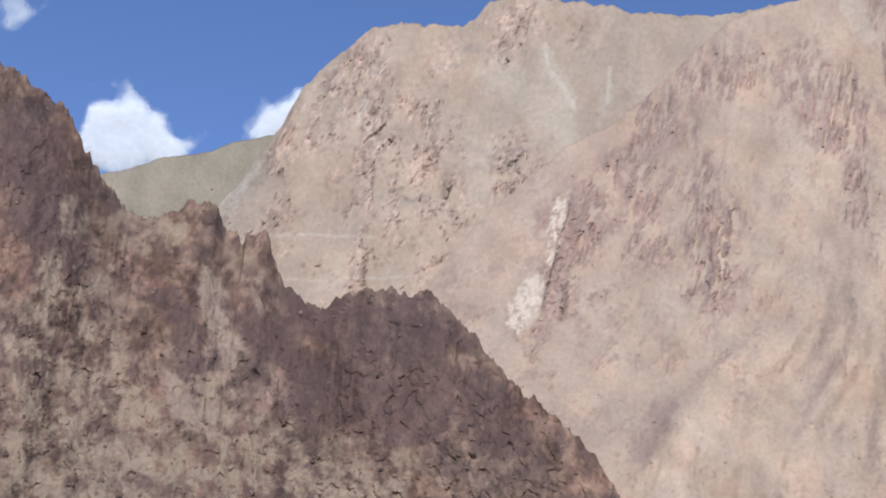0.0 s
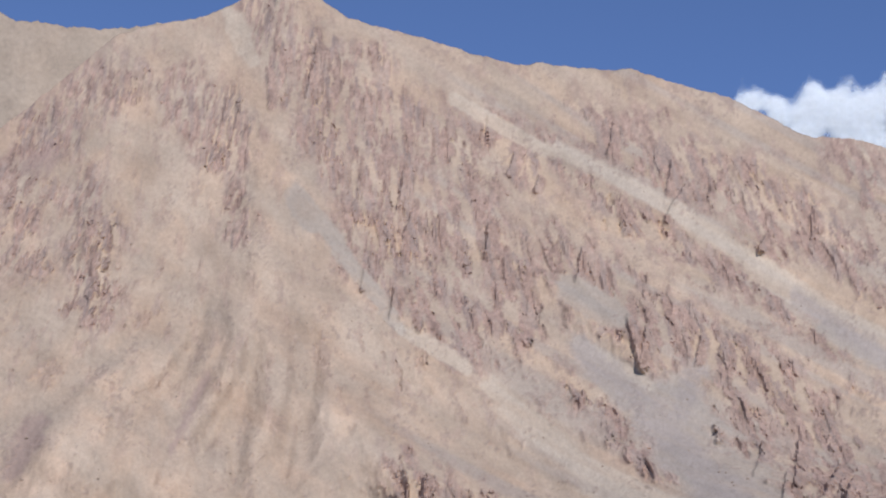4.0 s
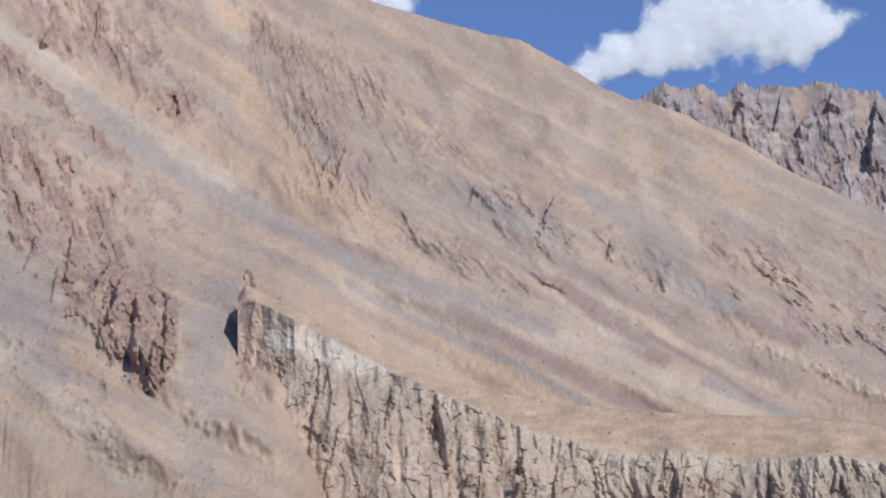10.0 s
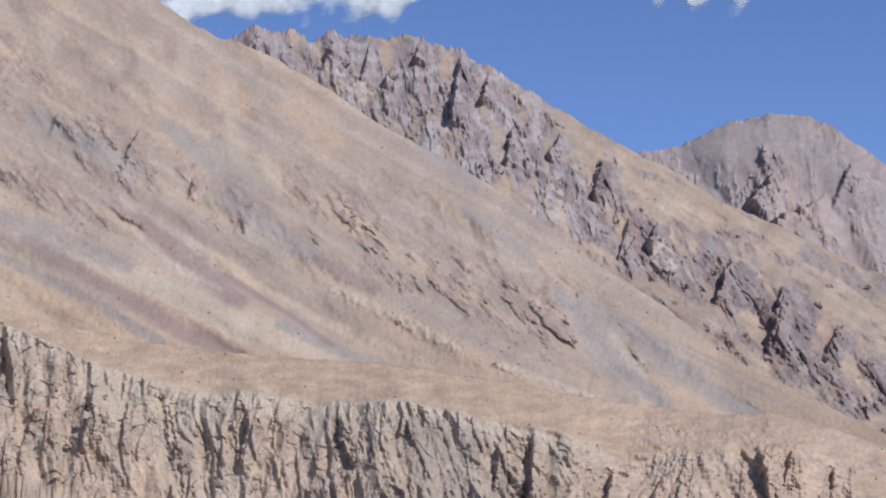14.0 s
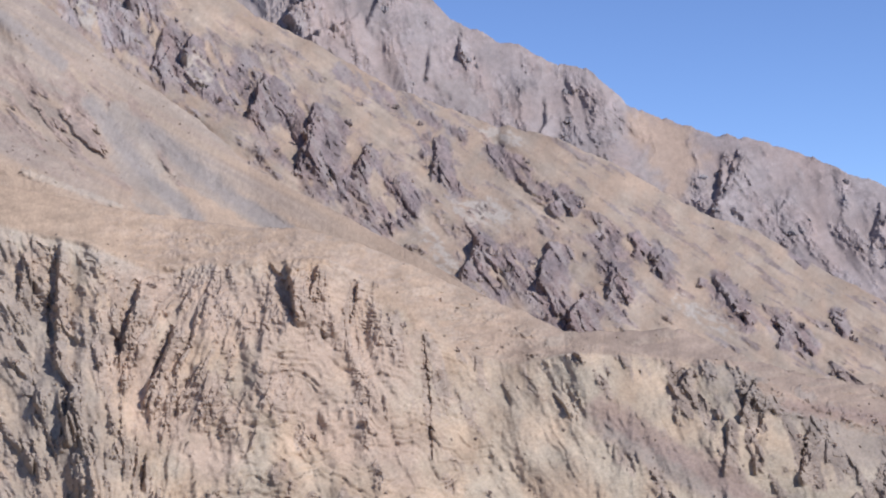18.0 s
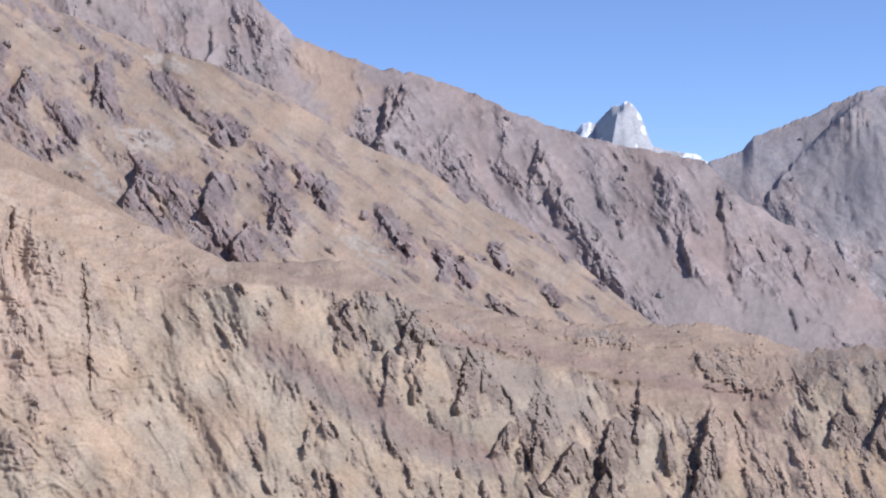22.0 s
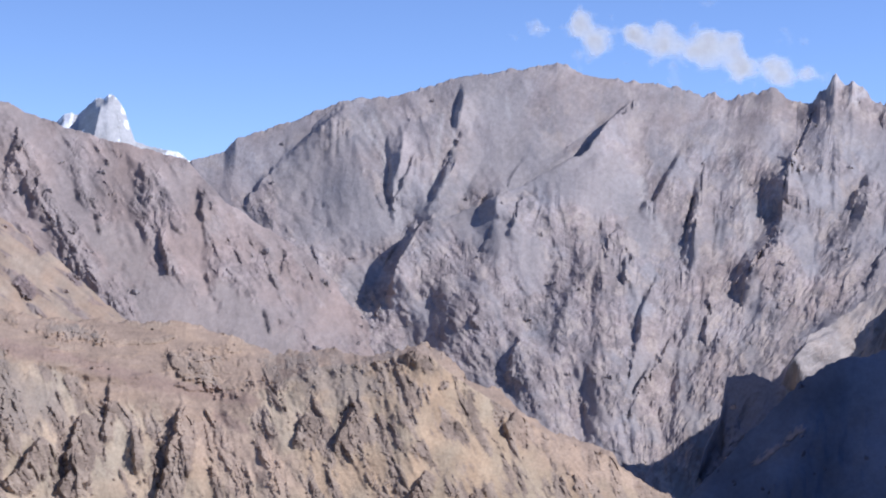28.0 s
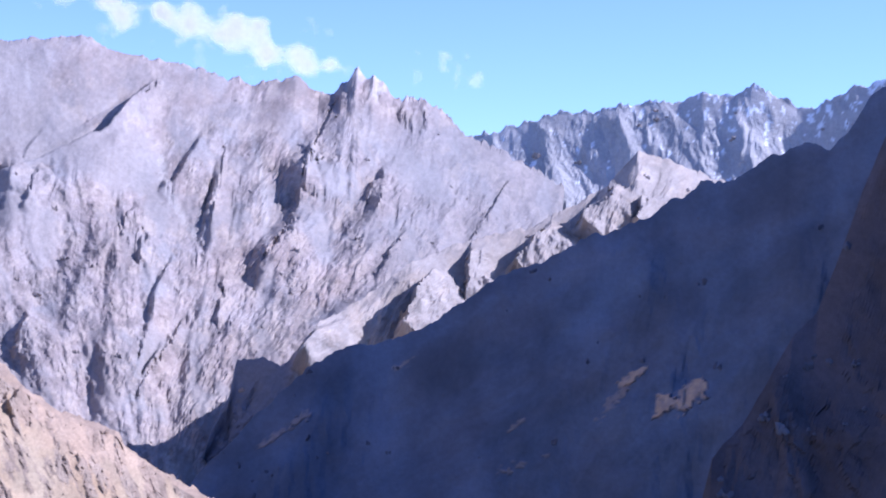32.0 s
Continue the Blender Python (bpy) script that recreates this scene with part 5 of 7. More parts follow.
def shade_shape(A, E, U, S, s, edge):
    MASKS["shaded_mountain"] = np.ones_like(A) * 0.6
    h = 14 * fbm(U / 220, S / 260, 4, 161) + gullies(U, S, 14 * fbm(U / 220, S / 260, 4, 161), -0.6, 110, 5, 162, 0.08)
    # the base colour carries the blue of shade and haze over brown rock
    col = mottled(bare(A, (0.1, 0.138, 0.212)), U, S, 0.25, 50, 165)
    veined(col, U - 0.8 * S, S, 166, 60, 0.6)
    lit = zone(A, E, SHADE_SUNLIT_ROCK, 0.8 * fbm(U / 14, S / 14, 5, 167, 0.62), 0.25)
    ragged = smooth(fbm(U / 5, S / 9, 5, 168, 0.65), -0.45, 0.05)
    streak = zone(A, E, SHADE_SUN_STREAK, 1.1 * fbm(U / 10, S / 10, 5, 170, 0.65), 0.3) * ragged
    # sunlight on these outcrops and streaks is put into their pale colour
    blend(col, 0.95 * lit * (0.7 + 0.3 * ragged), (0.46, 0.37, 0.28))
    blend(col, 0.45 * streak, (0.4, 0.34, 0.29))
    h = h + lit * (3 + 2 * blocks(U / 14, S / 16, 169)) + 2 * streak
    fade = 0.3 + 0.7 * smooth(1 - s, 0.0, 0.06)
    return h * fade, col


def dark_shape(A, E, U, S, s, edge):
    MASKS["dark_slope"] = np.ones_like(A) * 0.7
    h = 8 * fbm(U / 60, S / 60, 4, 171) + crag(U, S, 0.2, 22, 173, 0.3)
    # the slope's shade is put into this blue-dark base colour
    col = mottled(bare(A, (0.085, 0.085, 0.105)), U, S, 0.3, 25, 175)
    fade = 0.3 + 0.7 * smooth(1 - s, 0.0, 0.06)
    return h * fade, col


BLUFF_CLEFT = [
    (37.72, 8.49, 37.78, 8.06, 0.18), (38.90, 8.47, 38.66, 6.73, 0.14), (38.52, 6.39, 39.12, 5.68, 0.14), (41.18, 7.20, 41.10, 6.68, 0.16),
    (65.05, 3.24, 66.25, 1.46, 0.23), (66.55, 3.03, 66.64, 1.97, 0.16), (67.86, 2.65, 67.65, 1.42, 0.12), (61.10, 2.79, 60.63, 0.01, 0.21),
    (62.21, 1.37, 61.48, -0.88, 0.12), (69.96, 0.84, 70.17, -2.82, 0.09), (58.69, 3.88, 58.57, 0.76, 0.14), (54.51, 2.21, 55.17, 0.49, 0.28),
    (55.50, -0.21, 55.83, -1.24, 0.25), (58.89, -0.64, 59.22, -1.85, 0.18), (52.85, 4.34, 53.16, 2.91, 0.21), (49.87, 4.76, 49.76, 3.20, 0.16),
    (45.09, 5.19, 45.27, 4.16, 0.12), (42.51, 6.94, 42.44, 5.91, 0.14), (47.52, 4.98, 47.68, 3.42, 0.14), (55.23, 4.80, 55.39, 4.27, 0.12),
]
BLUFF_CLEFT_EAST = [
    (86.76, -2.95, 86.93, -4.00, 0.25), (86.14, -4.17, 85.84, -5.74, 0.30), (89.12, -3.47, 88.85, -6.07, 0.30), (81.84, -2.41, 81.48, -3.46, 0.21),
    (83.94, -3.29, 83.50, -5.56, 0.16), (93.19, -3.97, 93.02, -4.40, 0.18), (94.56, -3.61, 94.31, -4.21, 0.18), (77.99, -0.30, 77.90, -0.82, 0.16),
    (80.17, -0.83, 79.91, -1.70, 0.18), (85.53, -1.37, 85.71, -1.63, 0.18), (86.24, -1.46, 86.50, -1.72, 0.18), (80.43, -1.35, 79.91, -2.58, 0.14),
    (99.29, -3.24, 99.12, -3.94, 0.14), (99.81, -3.57, 100.00, -4.60, 0.12), (97.54, -2.76, 97.37, -2.94, 0.11),
]
BLUFF_RIB = [
    (40.97, 7.97, 40.67, 5.24, 0.53), (41.83, 7.12, 41.70, 3.70, 0.53), (43.03, 7.11, 42.88, 3.51, 0.49), (44.23, 6.41, 44.07, 3.49, 0.46),
    (45.61, 5.88, 45.44, 3.29, 0.53), (46.83, 5.51, 46.64, 3.27, 0.42), (48.04, 5.14, 47.85, 3.07, 0.49), (49.26, 4.95, 49.24, 3.04, 0.42),
    (51.01, 4.73, 50.98, 3.00, 0.53), (52.06, 4.53, 51.85, 2.98, 0.46), (54.17, 4.48, 53.95, 2.92, 0.49), (55.58, 4.61, 55.70, 3.04, 0.46),
    (57.32, 4.21, 57.44, 2.82, 0.46), (37.23, 9.59, 37.07, 5.43, 0.42), (38.29, 8.71, 38.10, 5.24, 0.42), (39.35, 8.70, 39.15, 5.22, 0.46),
    (40.58, 8.33, 40.37, 5.20, 0.46), (41.46, 7.96, 41.24, 5.18, 0.42),
]
BLUFF_RIB_MID = [
    (55.53, 4.26, 55.34, 1.51, 0.62), (57.22, 3.55, 57.03, 0.44, 0.70), (59.45, 2.82, 59.59, -0.31, 0.62), (61.53, 2.79, 60.79, -0.68, 0.56),
    (63.44, 1.70, 62.16, -1.76, 0.70), (65.91, 1.99, 65.87, 0.24, 0.63), (67.15, 2.67, 67.29, 0.91, 0.53), (68.54, 1.58, 69.00, -0.88, 0.70),
    (70.80, 0.82, 71.05, -2.67, 0.70), (72.90, 0.94, 72.96, -2.71, 0.74), (54.50, 1.53, 54.82, -1.55, 0.63), (56.51, -0.23, 56.83, -2.46, 0.63),
    (64.82, 0.26, 64.06, -2.50, 0.63), (66.91, -0.14, 67.03, -2.75, 0.63),
]
BLUFF_RIB_EAST = [
    (78.16, -0.12, 76.95, -2.21, 0.53), (79.73, -0.30, 79.03, -2.57, 0.53), (80.61, -1.53, 80.26, -3.98, 0.53), (82.54, -2.06, 82.01, -5.03, 0.56),
    (84.30, -3.65, 83.59, -5.91, 0.60), (85.17, -4.35, 84.64, -6.26, 0.53), (87.29, -3.12, 86.40, -6.08, 0.56), (88.16, -3.82, 87.80, -5.91, 0.49),
    (89.73, -3.99, 89.55, -6.24, 0.60), (91.12, -3.63, 90.94, -6.06, 0.53), (92.34, -2.41, 92.50, -5.01, 0.60), (94.23, -2.23, 94.39, -4.98, 0.60),
    (95.93, -2.22, 96.25, -4.96, 0.60), (76.43, -1.86, 75.92, -4.63, 0.60), (96.35, -1.71, 97.90, -4.76, 0.53), (99.18, -2.79, 100.02, -5.36, 0.53),
    (100.84, -4.45, 101.99, -6.14, 0.46), (102.62, -4.89, 103.40, -6.24, 0.42), (94.56, -3.17, 95.37, -5.55, 0.53), (98.04, -4.06, 99.20, -6.26, 0.46),
]
BLUFF_BLADE = [
    (37.81, 8.46, 37.73, 6.71, 0.35), (38.81, 7.22, 38.66, 5.66, 0.31), (39.36, 8.43, 39.13, 7.56, 0.28), (41.33, 7.70, 41.05, 6.30, 0.38),
    (42.69, 6.96, 42.46, 6.27, 0.35), (45.30, 5.49, 45.07, 3.76, 0.38), (46.34, 5.11, 46.21, 3.89, 0.31), (47.48, 5.07, 47.61, 3.85, 0.28),
    (50.01, 4.81, 49.81, 3.26, 0.38), (52.84, 4.35, 53.20, 3.13, 0.42), (54.98, 4.43, 55.07, 3.74, 0.24), (39.69, 6.68, 39.32, 5.29, 0.28),
    (43.61, 4.84, 43.13, 3.47, 0.31), (55.34, 1.68, 54.83, 0.49, 0.52), (55.97, -0.13, 55.54, -1.15, 0.45), (59.20, -0.39, 58.88, -2.19, 0.38),
    (61.36, 2.79, 60.60, 0.54, 0.59), (62.33, 1.37, 61.34, -0.96, 0.38), (65.84, 3.14, 66.10, 1.43, 0.59),
]
BLUFF_BLADE_B = [
    (66.72, 3.12, 66.43, 2.07, 0.45), (67.98, 2.73, 67.93, 2.12, 0.21), (58.86, 3.97, 58.70, 0.41, 0.31), (57.82, 3.72, 57.64, 2.33, 0.28),
    (86.36, -3.99, 85.75, -6.25, 0.62), (89.29, -3.62, 88.68, -6.67, 0.66), (83.97, -4.69, 83.73, -5.56, 0.35), (81.85, -2.06, 81.51, -3.73, 0.42),
    (79.37, -1.89, 79.20, -3.46, 0.28), (83.14, -4.16, 82.62, -5.12, 0.35), (93.21, -3.90, 92.86, -4.72, 0.48), (94.73, -3.36, 94.21, -4.79, 0.52),
    (85.17, -4.78, 84.20, -6.08, 0.59), (87.19, -2.85, 86.96, -4.68, 0.31), (87.89, -4.33, 87.98, -5.55, 0.28), (96.88, -5.51, 96.46, -6.63, 0.42),
    (76.87, -4.13, 76.70, -5.08, 0.21), (80.24, -0.66, 79.72, -1.89, 0.38), (78.24, -0.23, 77.81, -0.84, 0.35),
]
BLUFF_BLADE_C = [
    (96.55, -1.65, 96.13, -2.00, 0.35), (94.61, -3.33, 94.44, -4.29, 0.35), (99.89, -3.21, 99.37, -4.19, 0.52), (93.16, -3.81, 92.86, -4.77, 0.45),
    (96.81, -5.68, 96.49, -6.39, 0.35), (89.47, -3.59, 88.96, -5.22, 0.52),
]
BLUFF_BLADES = BLUFF_BLADE + BLUFF_BLADE_B + BLUFF_BLADE_C
BLUFF_DARK = [
    (75.74, -2.05, 78.64, -3.77, 0.35), (78.64, -3.77, 82.12, -5.42, 0.42), (55.52, 3.92, 58.88, -2.19, 1.76), (54.34, 1.87, 54.82, -2.06, 1.06),
    (79.03, -0.12, 80.43, -1.18, 0.70), (81.84, -1.53, 84.65, -3.65, 1.06), (77.64, -3.26, 81.83, -5.03, 0.49), (85.53, -1.37, 86.59, -1.54, 0.32),
    (92.17, -2.24, 95.08, -2.92, 0.53), (38.01, 9.57, 41.81, 7.02, 0.88),
]
BLUFF_PINK = [
    (36.88, 9.20, 36.42, 7.12, 0.28), (36.42, 7.12, 36.59, 5.04, 0.25), (61.03, 4.20, 64.49, 1.67, 1.41), (64.86, 2.72, 68.67, -0.18, 1.94),
    (60.63, 0.36, 63.37, -2.31, 1.06), (66.20, -0.64, 69.30, -2.63, 1.23), (36.95, 10.12, 36.53, 7.17, 0.39), (100.17, -4.25, 103.60, -5.67, 0.70),
    (89.67, -4.15, 92.34, -5.84, 0.88),
]
BLUFF_PALE = [
    (37.85, 9.19, 39.61, 8.81, 0.21), (39.61, 8.81, 41.20, 8.34, 0.21), (45.44, 5.71, 48.91, 4.61, 0.70), (49.62, 5.11, 55.59, 4.79, 0.28),
    (39.95, 8.57, 40.97, 8.32, 0.25), (48.22, 5.66, 49.62, 5.29, 0.25), (72.28, -2.34, 72.59, -4.77, 0.70), (74.05, -0.29, 74.56, -1.35, 0.53),
    (74.72, -2.06, 76.77, -4.89, 0.53), (37.64, 9.23, 40.81, 8.44, 0.35),
]
BLUFF_TAN = [
    (86.76, -3.12, 91.30, -3.63, 0.46), (80.43, -1.00, 84.65, -2.24, 0.25), (86.41, -1.37, 91.65, -1.72, 0.28), (76.77, 0.58, 81.49, -0.30, 0.32),
    (62.90, 3.90, 66.69, 3.33, 0.53), (69.12, 2.23, 71.55, 0.78, 0.70),
]


BLUFF_BENCH = [
    (89.20, -2.26, 92.35, -2.73, 0.45),
    (92.35, -2.17, 94.93, -2.05, 0.45),
    (94.93, -2.01, 97.48, -1.82, 0.42),
    (84.98, -1.36, 86.78, -1.67, 0.24),
    (81.47, -1.05, 82.87, -1.75, 0.21),
    (79.89, -1.10, 81.47, -1.71, 0.24),
    (83.75, -0.92, 84.28, -1.27, 0.14),
    (89.38, -2.57, 90.95, -3.26, 0.24),
    (82.87, -1.89, 83.93, -2.10, 0.17),
]


BLUFF_SOIL = [
    (75.40, -1.33, 78.16, -3.09, 0.35), (78.16, -3.09, 80.43, -4.50, 0.42), (80.43, -4.50, 82.54, -5.21, 0.30), (81.13, -1.53, 83.95, -1.89, 0.22),
    (83.95, -1.98, 86.41, -2.42, 0.20), (86.41, -2.51, 89.21, -3.12, 0.25), (89.21, -3.12, 91.47, -3.46, 0.20), (90.43, -3.99, 91.30, -4.33, 0.20),
]
BLUFF_SCREE = [
    (75.06, -1.61, 77.47, -3.27, 0.38),
    (77.47, -3.27, 80.08, -4.68, 0.42),
    (80.08, -4.68, 82.88, -5.47, 0.38),
    (72.86, -1.35, 74.07, -6.33, 1.04),
    (74.38, -2.22, 76.27, -4.65, 0.69),
    (76.08, -0.84, 77.46, -1.88, 0.45),
]


def bluff_shape(A, E, U, S, s, edge):
    wob = 0.4 * fbm(U / 30, S / 30, 4, 181)
    tan = zone(A, E, BLUFF_TAN, wob, 0.6)
    top = smooth(edge, 0.0, 0.12)
    face = (1 - top) * (1 - 0.8 * tan)
    lean = np.interp(A, [36, 52, 55, 58, 60.5, 62.5, 64, 68, 72, 80, 108], [0.0, 0.05, 0.3, 0.5, 0.1, -0.45, -0.3, 0.05, 0.4, 0.35, 0.45])
    near_edge = smooth(s, 0.5, 0.75)
    east = smooth(A, 70, 80)
    macro = (1 - top) * (8 * fbm((U + lean * S) / 90, S / 100, 3, 185) + np.interp(A, [70, 80], [3.5, 4.0]) * spine(A, E, BLUFF_RIB + BLUFF_RIB_MID + BLUFF_RIB_EAST, 0.9 * wob) * (1 - 0.6 * tan))
    g = gullies(U, S, macro, np.interp(A, [36, 56, 62, 70, 80, 108], [0.0, 0.1, 0.3, 0.8, 0.5, 0.4]), 26, 5, 180, 0.05)
    grain = fbm((U + lean * S) / 11, S / 34, 6, 182, 0.62)
    bare_rock = smooth(g / 4 + grain + np.interp(A, [36, 56, 62, 72, 80, 108], [0.6, 0.4, 0.15, -0.25, 0.0, 0.05]) + 0.3 * near_edge, 0.0, 0.4)
    cleft = zone(A, E, BLUFF_CLEFT + BLUFF_CLEFT_EAST, wob * 0.8, 0.7, 0.7, 0.5)
    ribs = blade(A, E, BLUFF_BLADES, wob)
    rock = np.maximum(np.maximum(bare_rock, smooth(cleft, 0, 0.3)), smooth(ribs, 0.02, 0.12)) * face
    cleft = smooth(cleft + 0.2 * blocks(U / 4, S / 9, 188), 0.35, 0.7) * (cleft > 0.05)
    knobs = top * smooth(fbm(U / 26, S / 6, 5, 184, 0.6), 0.22, 0.5) * smooth(A, 60, 70)
    slide = zone(A, E, BLUFF_SCREE, 0.6 * wob, 0.5, 0.35, 0.3)
    soil = zone(A, E, BLUFF_SOIL, 0.6 * wob, 0.5, 0.35, 0.4)
    rock = rock * (1 - 0.85 * np.maximum(slide, soil))
    shelf = zone(A, E, BLUFF_BENCH, wob, 0.5)
    rock = np.maximum(np.maximum(rock, knobs * 0.45), shelf * smooth(grain + 0.5, 0.0, 0.4))
    relief = np.interp(A, [40, 48, 60, 72, 80, 100], [0.65, 0.7, 0.75, 0.6, 0.7, 0.65]) * np.where(A < 58, crag(U, S, lean, 30, 186, 0.6, None, 1.1), crag(U, S, lean, 14, 183))
    # folded beds cross the middle of the face
    folded = smooth(A, 62.5, 64.5) * smooth(A, 73, 70.5) * (1 - top)
    lie = S + 0.25 * U + 12 * perlin(U / 30, S / 26, 195) + 5 * perlin(U / 11, S / 11, 196)
    beds = ridged(lie / 5.5, U / 45, 3, 197, 0.55)
    h = macro + (0.3 * (1 - top) + 0.7 * rock) * relief * (1 - 0.45 * folded) + 0.3 * rock + g * (1 - 0.9 * top) * (1 - 0.6 * tan) + 0.8 * folded * beds + np.interp(A, [45, 55, 72, 82, 100], [8, 14, 12, 13, 12]) * ribs
    h = h - 1.6 * cleft * np.maximum(face, 0.3) + top * 1.2 * fbm(U / 40, S / 40, 3, 187) + knobs * 1.2 + shelf * 2.5 + top * smooth(A, 59, 63) * smooth(A, 76, 72) * (0.7 * beds + 1.6 * fbm(U / 11, S / 5, 4, 199, 0.55)) + np.interp(A, [55, 62, 74], [0.2, 0.4, 0.25]) * fbm(U / 6, S / 2.4, 3, 192)
    col = mottled(bare(A, (0.45, 0.34, 0.235)), U, S, 0.12, 25, 189)
    blend(col, east * 0.6, (0.42, 0.33, 0.232))
    blend(col, smooth(A, 60, 50) * 0.5, (0.42, 0.315, 0.23))
    blend(col, smooth(A, 88, 97) * 0.6, (0.43, 0.315, 0.205))
    veined(col, U, S, 190, 30, 0.5)
    stony = top * smooth(A, 58, 63) * smooth(A, 78, 72) * smooth(fbm(U / 12, S / 4.5, 5, 200, 0.62) + 0.2 * beds, 0.1, 0.4)
    rock = np.maximum(rock, 0.6 * stony)
    MASKS["rock_bluff"] = rock
    blend(col, rock * np.interp(A, [56, 64], [0.45, 0.65]), (0.35, 0.262, 0.2))
    blend(col, rock * east * 0.75, (0.235, 0.18, 0.142))
    faceted(col, rock, U, S, 6, 193, 0.28)
    blend(col, rock * smooth(fbm((U + lean * S) / 7, S / 30, 5, 191, 0.6), 0.0, 0.4) * 0.6, (0.43, 0.34, 0.26))
    blend(col, 0.25 * folded * smooth(-beds, -0.4, 0.3), (0.34, 0.24, 0.185))
    blend(col, 0.8 * zone(A, E, BLUFF_SCREE[:3], 0.5 * wob, 0.5, 0.3, 0.3), (0.31, 0.235, 0.185))
    blend(col, np.interp(A, [50, 62], [0.35, 0.75]) * zone(A, E, BLUFF_DARK, wob, 0.7), (0.305, 0.25, 0.2))
    blend(col, 0.7 * zone(A, E, BLUFF_PINK, wob, 0.8) * (1 - 0.4 * rock), (0.5, 0.36, 0.262))
    blend(col, 0.6 * zone(A, E, BLUFF_PALE, wob, 0.7), (0.48, 0.39, 0.28))
    rim = smooth(E - np.interp(A, [37, 40, 42, 46, 49, 56, 60, 64, 68, 72], [9.5, 8.7, 7.7, 6.0, 5.1, 4.7, 3.7, 3.2, 2.9, 0.0]) + 0.25 * wob, -0.75, -0.1) * (1 - top) * smooth(A, 72, 60)
    blend(col, 0.7 * rim * (1 - 0.5 * rock), (0.5, 0.41, 0.305))
    blend(col, smooth(A + 0.5 * wob + 0.12 * (9.5 - E), 37.7, 37.2) * 0.8, (0.49, 0.345, 0.25))
    blend(col, 0.6 * zone(A, E, BLUFF_PALE, wob, 0.6) * smooth(A, 46, 43), (0.53, 0.465, 0.375))
    bench = np.maximum(top, tan) * (1 - 0.7 * knobs) * (1 - 0.85 * shelf * rock) * (1 - 0.6 * stony)
    blend(col, 0.9 * bench, (0.455, 0.318, 0.208))
    blend(col, bench * smooth(A, 64, 80) * 0.75, (0.315, 0.235, 0.18))
    col *= (1 + 0.16 * bench * fbm(U / 14, S / 5, 5, 198, 0.6))[..., None]
    blend(col, bench * smooth(A, 76, 90) * smooth(fbm(U / 30, S / 8, 4, 194), 0.1, 0.5) * 0.5, (0.42, 0.3, 0.205))
    blend(col, 0.7 * soil, (0.3, 0.21, 0.165))
    fade = 0.4 + 0.6 * smooth(1 - s, 0.0, 0.05)
    return h * fade, col


NEAR_CREST = [
    (-14.94, 20.53), (-14.10, 20.37), (-12.78, 19.55), (-12.14, 18.96), (-11.54, 18.00), (-11.10, 17.54),
    (-10.25, 16.70), (-9.79, 16.59), (-8.92, 16.88), (-8.09, 17.44), (-7.42, 17.26), (-7.06, 16.60),
    (-6.44, 16.06), (-6.38, 16.59), (-5.98, 16.73), (-5.65, 16.33), (-5.16, 15.32), (-4.66, 14.94),
    (-4.25, 14.63), (-3.60, 14.52), (-3.10, 14.93), (-2.14, 15.35), (-1.12, 15.22), (-0.58, 15.36),
    (0.28, 14.99), (0.78, 14.51), (1.46, 14.03), (1.98, 13.29), (2.85, 12.57), (4.36, 11.63),
    (5.31, 10.83), (5.90, 10.01), (6.28, 9.48), (7.77, 7.91),
]
BACK_CREST = [
    (-8.74, 15.59), (-7.41, 17.17), (-6.12, 19.27), (-5.66, 20.03), (-5.08, 21.33), (-4.08, 22.41),
    (-3.05, 23.31), (-2.12, 23.55), (-0.02, 23.64), (0.33, 23.98), (0.86, 24.51), (1.98, 24.80),
    (3.73, 24.66), (4.88, 24.63), (5.56, 24.46), (8.30, 24.47), (10.64, 24.84), (10.90, 24.86),
    (15.37, 24.36),
]
FAR_LEFT_CREST = [
    (-15.97, 16.41), (-12.62, 17.48), (-11.23, 17.73), (-10.36, 18.00), (-9.52, 18.47), (-7.92, 18.87),
    (-7.24, 19.27), (-5.99, 19.64), (-3.79, 20.07), (0.05, 19.22),
]
MAIN_CREST = [
    (-1.32, 14.49), (-0.34, 15.64), (0.96, 17.53), (2.50, 19.06), (3.71, 20.17), (5.33, 21.09),
    (6.39, 22.02), (8.83, 24.30), (10.15, 24.78), (11.71, 25.13), (12.81, 25.66), (13.66, 26.19),
    (14.36, 26.60), (14.93, 26.50), (15.38, 26.13), (15.89, 25.77), (16.65, 25.38), (19.21, 24.85),
    (21.14, 24.34), (22.39, 24.07), (23.24, 24.12), (25.23, 23.90), (26.27, 23.91), (27.56, 23.48),
    (29.57, 22.91), (31.93, 21.65), (33.79, 21.39), (36.85, 20.16), (38.65, 20.07), (39.54, 20.00),
    (42.36, 19.17), (44.54, 18.53), (45.71, 18.28), (47.20, 17.40), (48.23, 16.71), (49.06, 16.33),
    (50.50, 15.88), (52.66, 14.71), (54.09, 13.71), (55.86, 12.77), (57.62, 11.74), (59.18, 10.62),
    (60.20, 9.69), (61.90, 8.56), (63.24, 7.62), (64.64, 6.32), (67.24, 4.90), (69.85, 3.45),
    (72.98, 1.45),
]
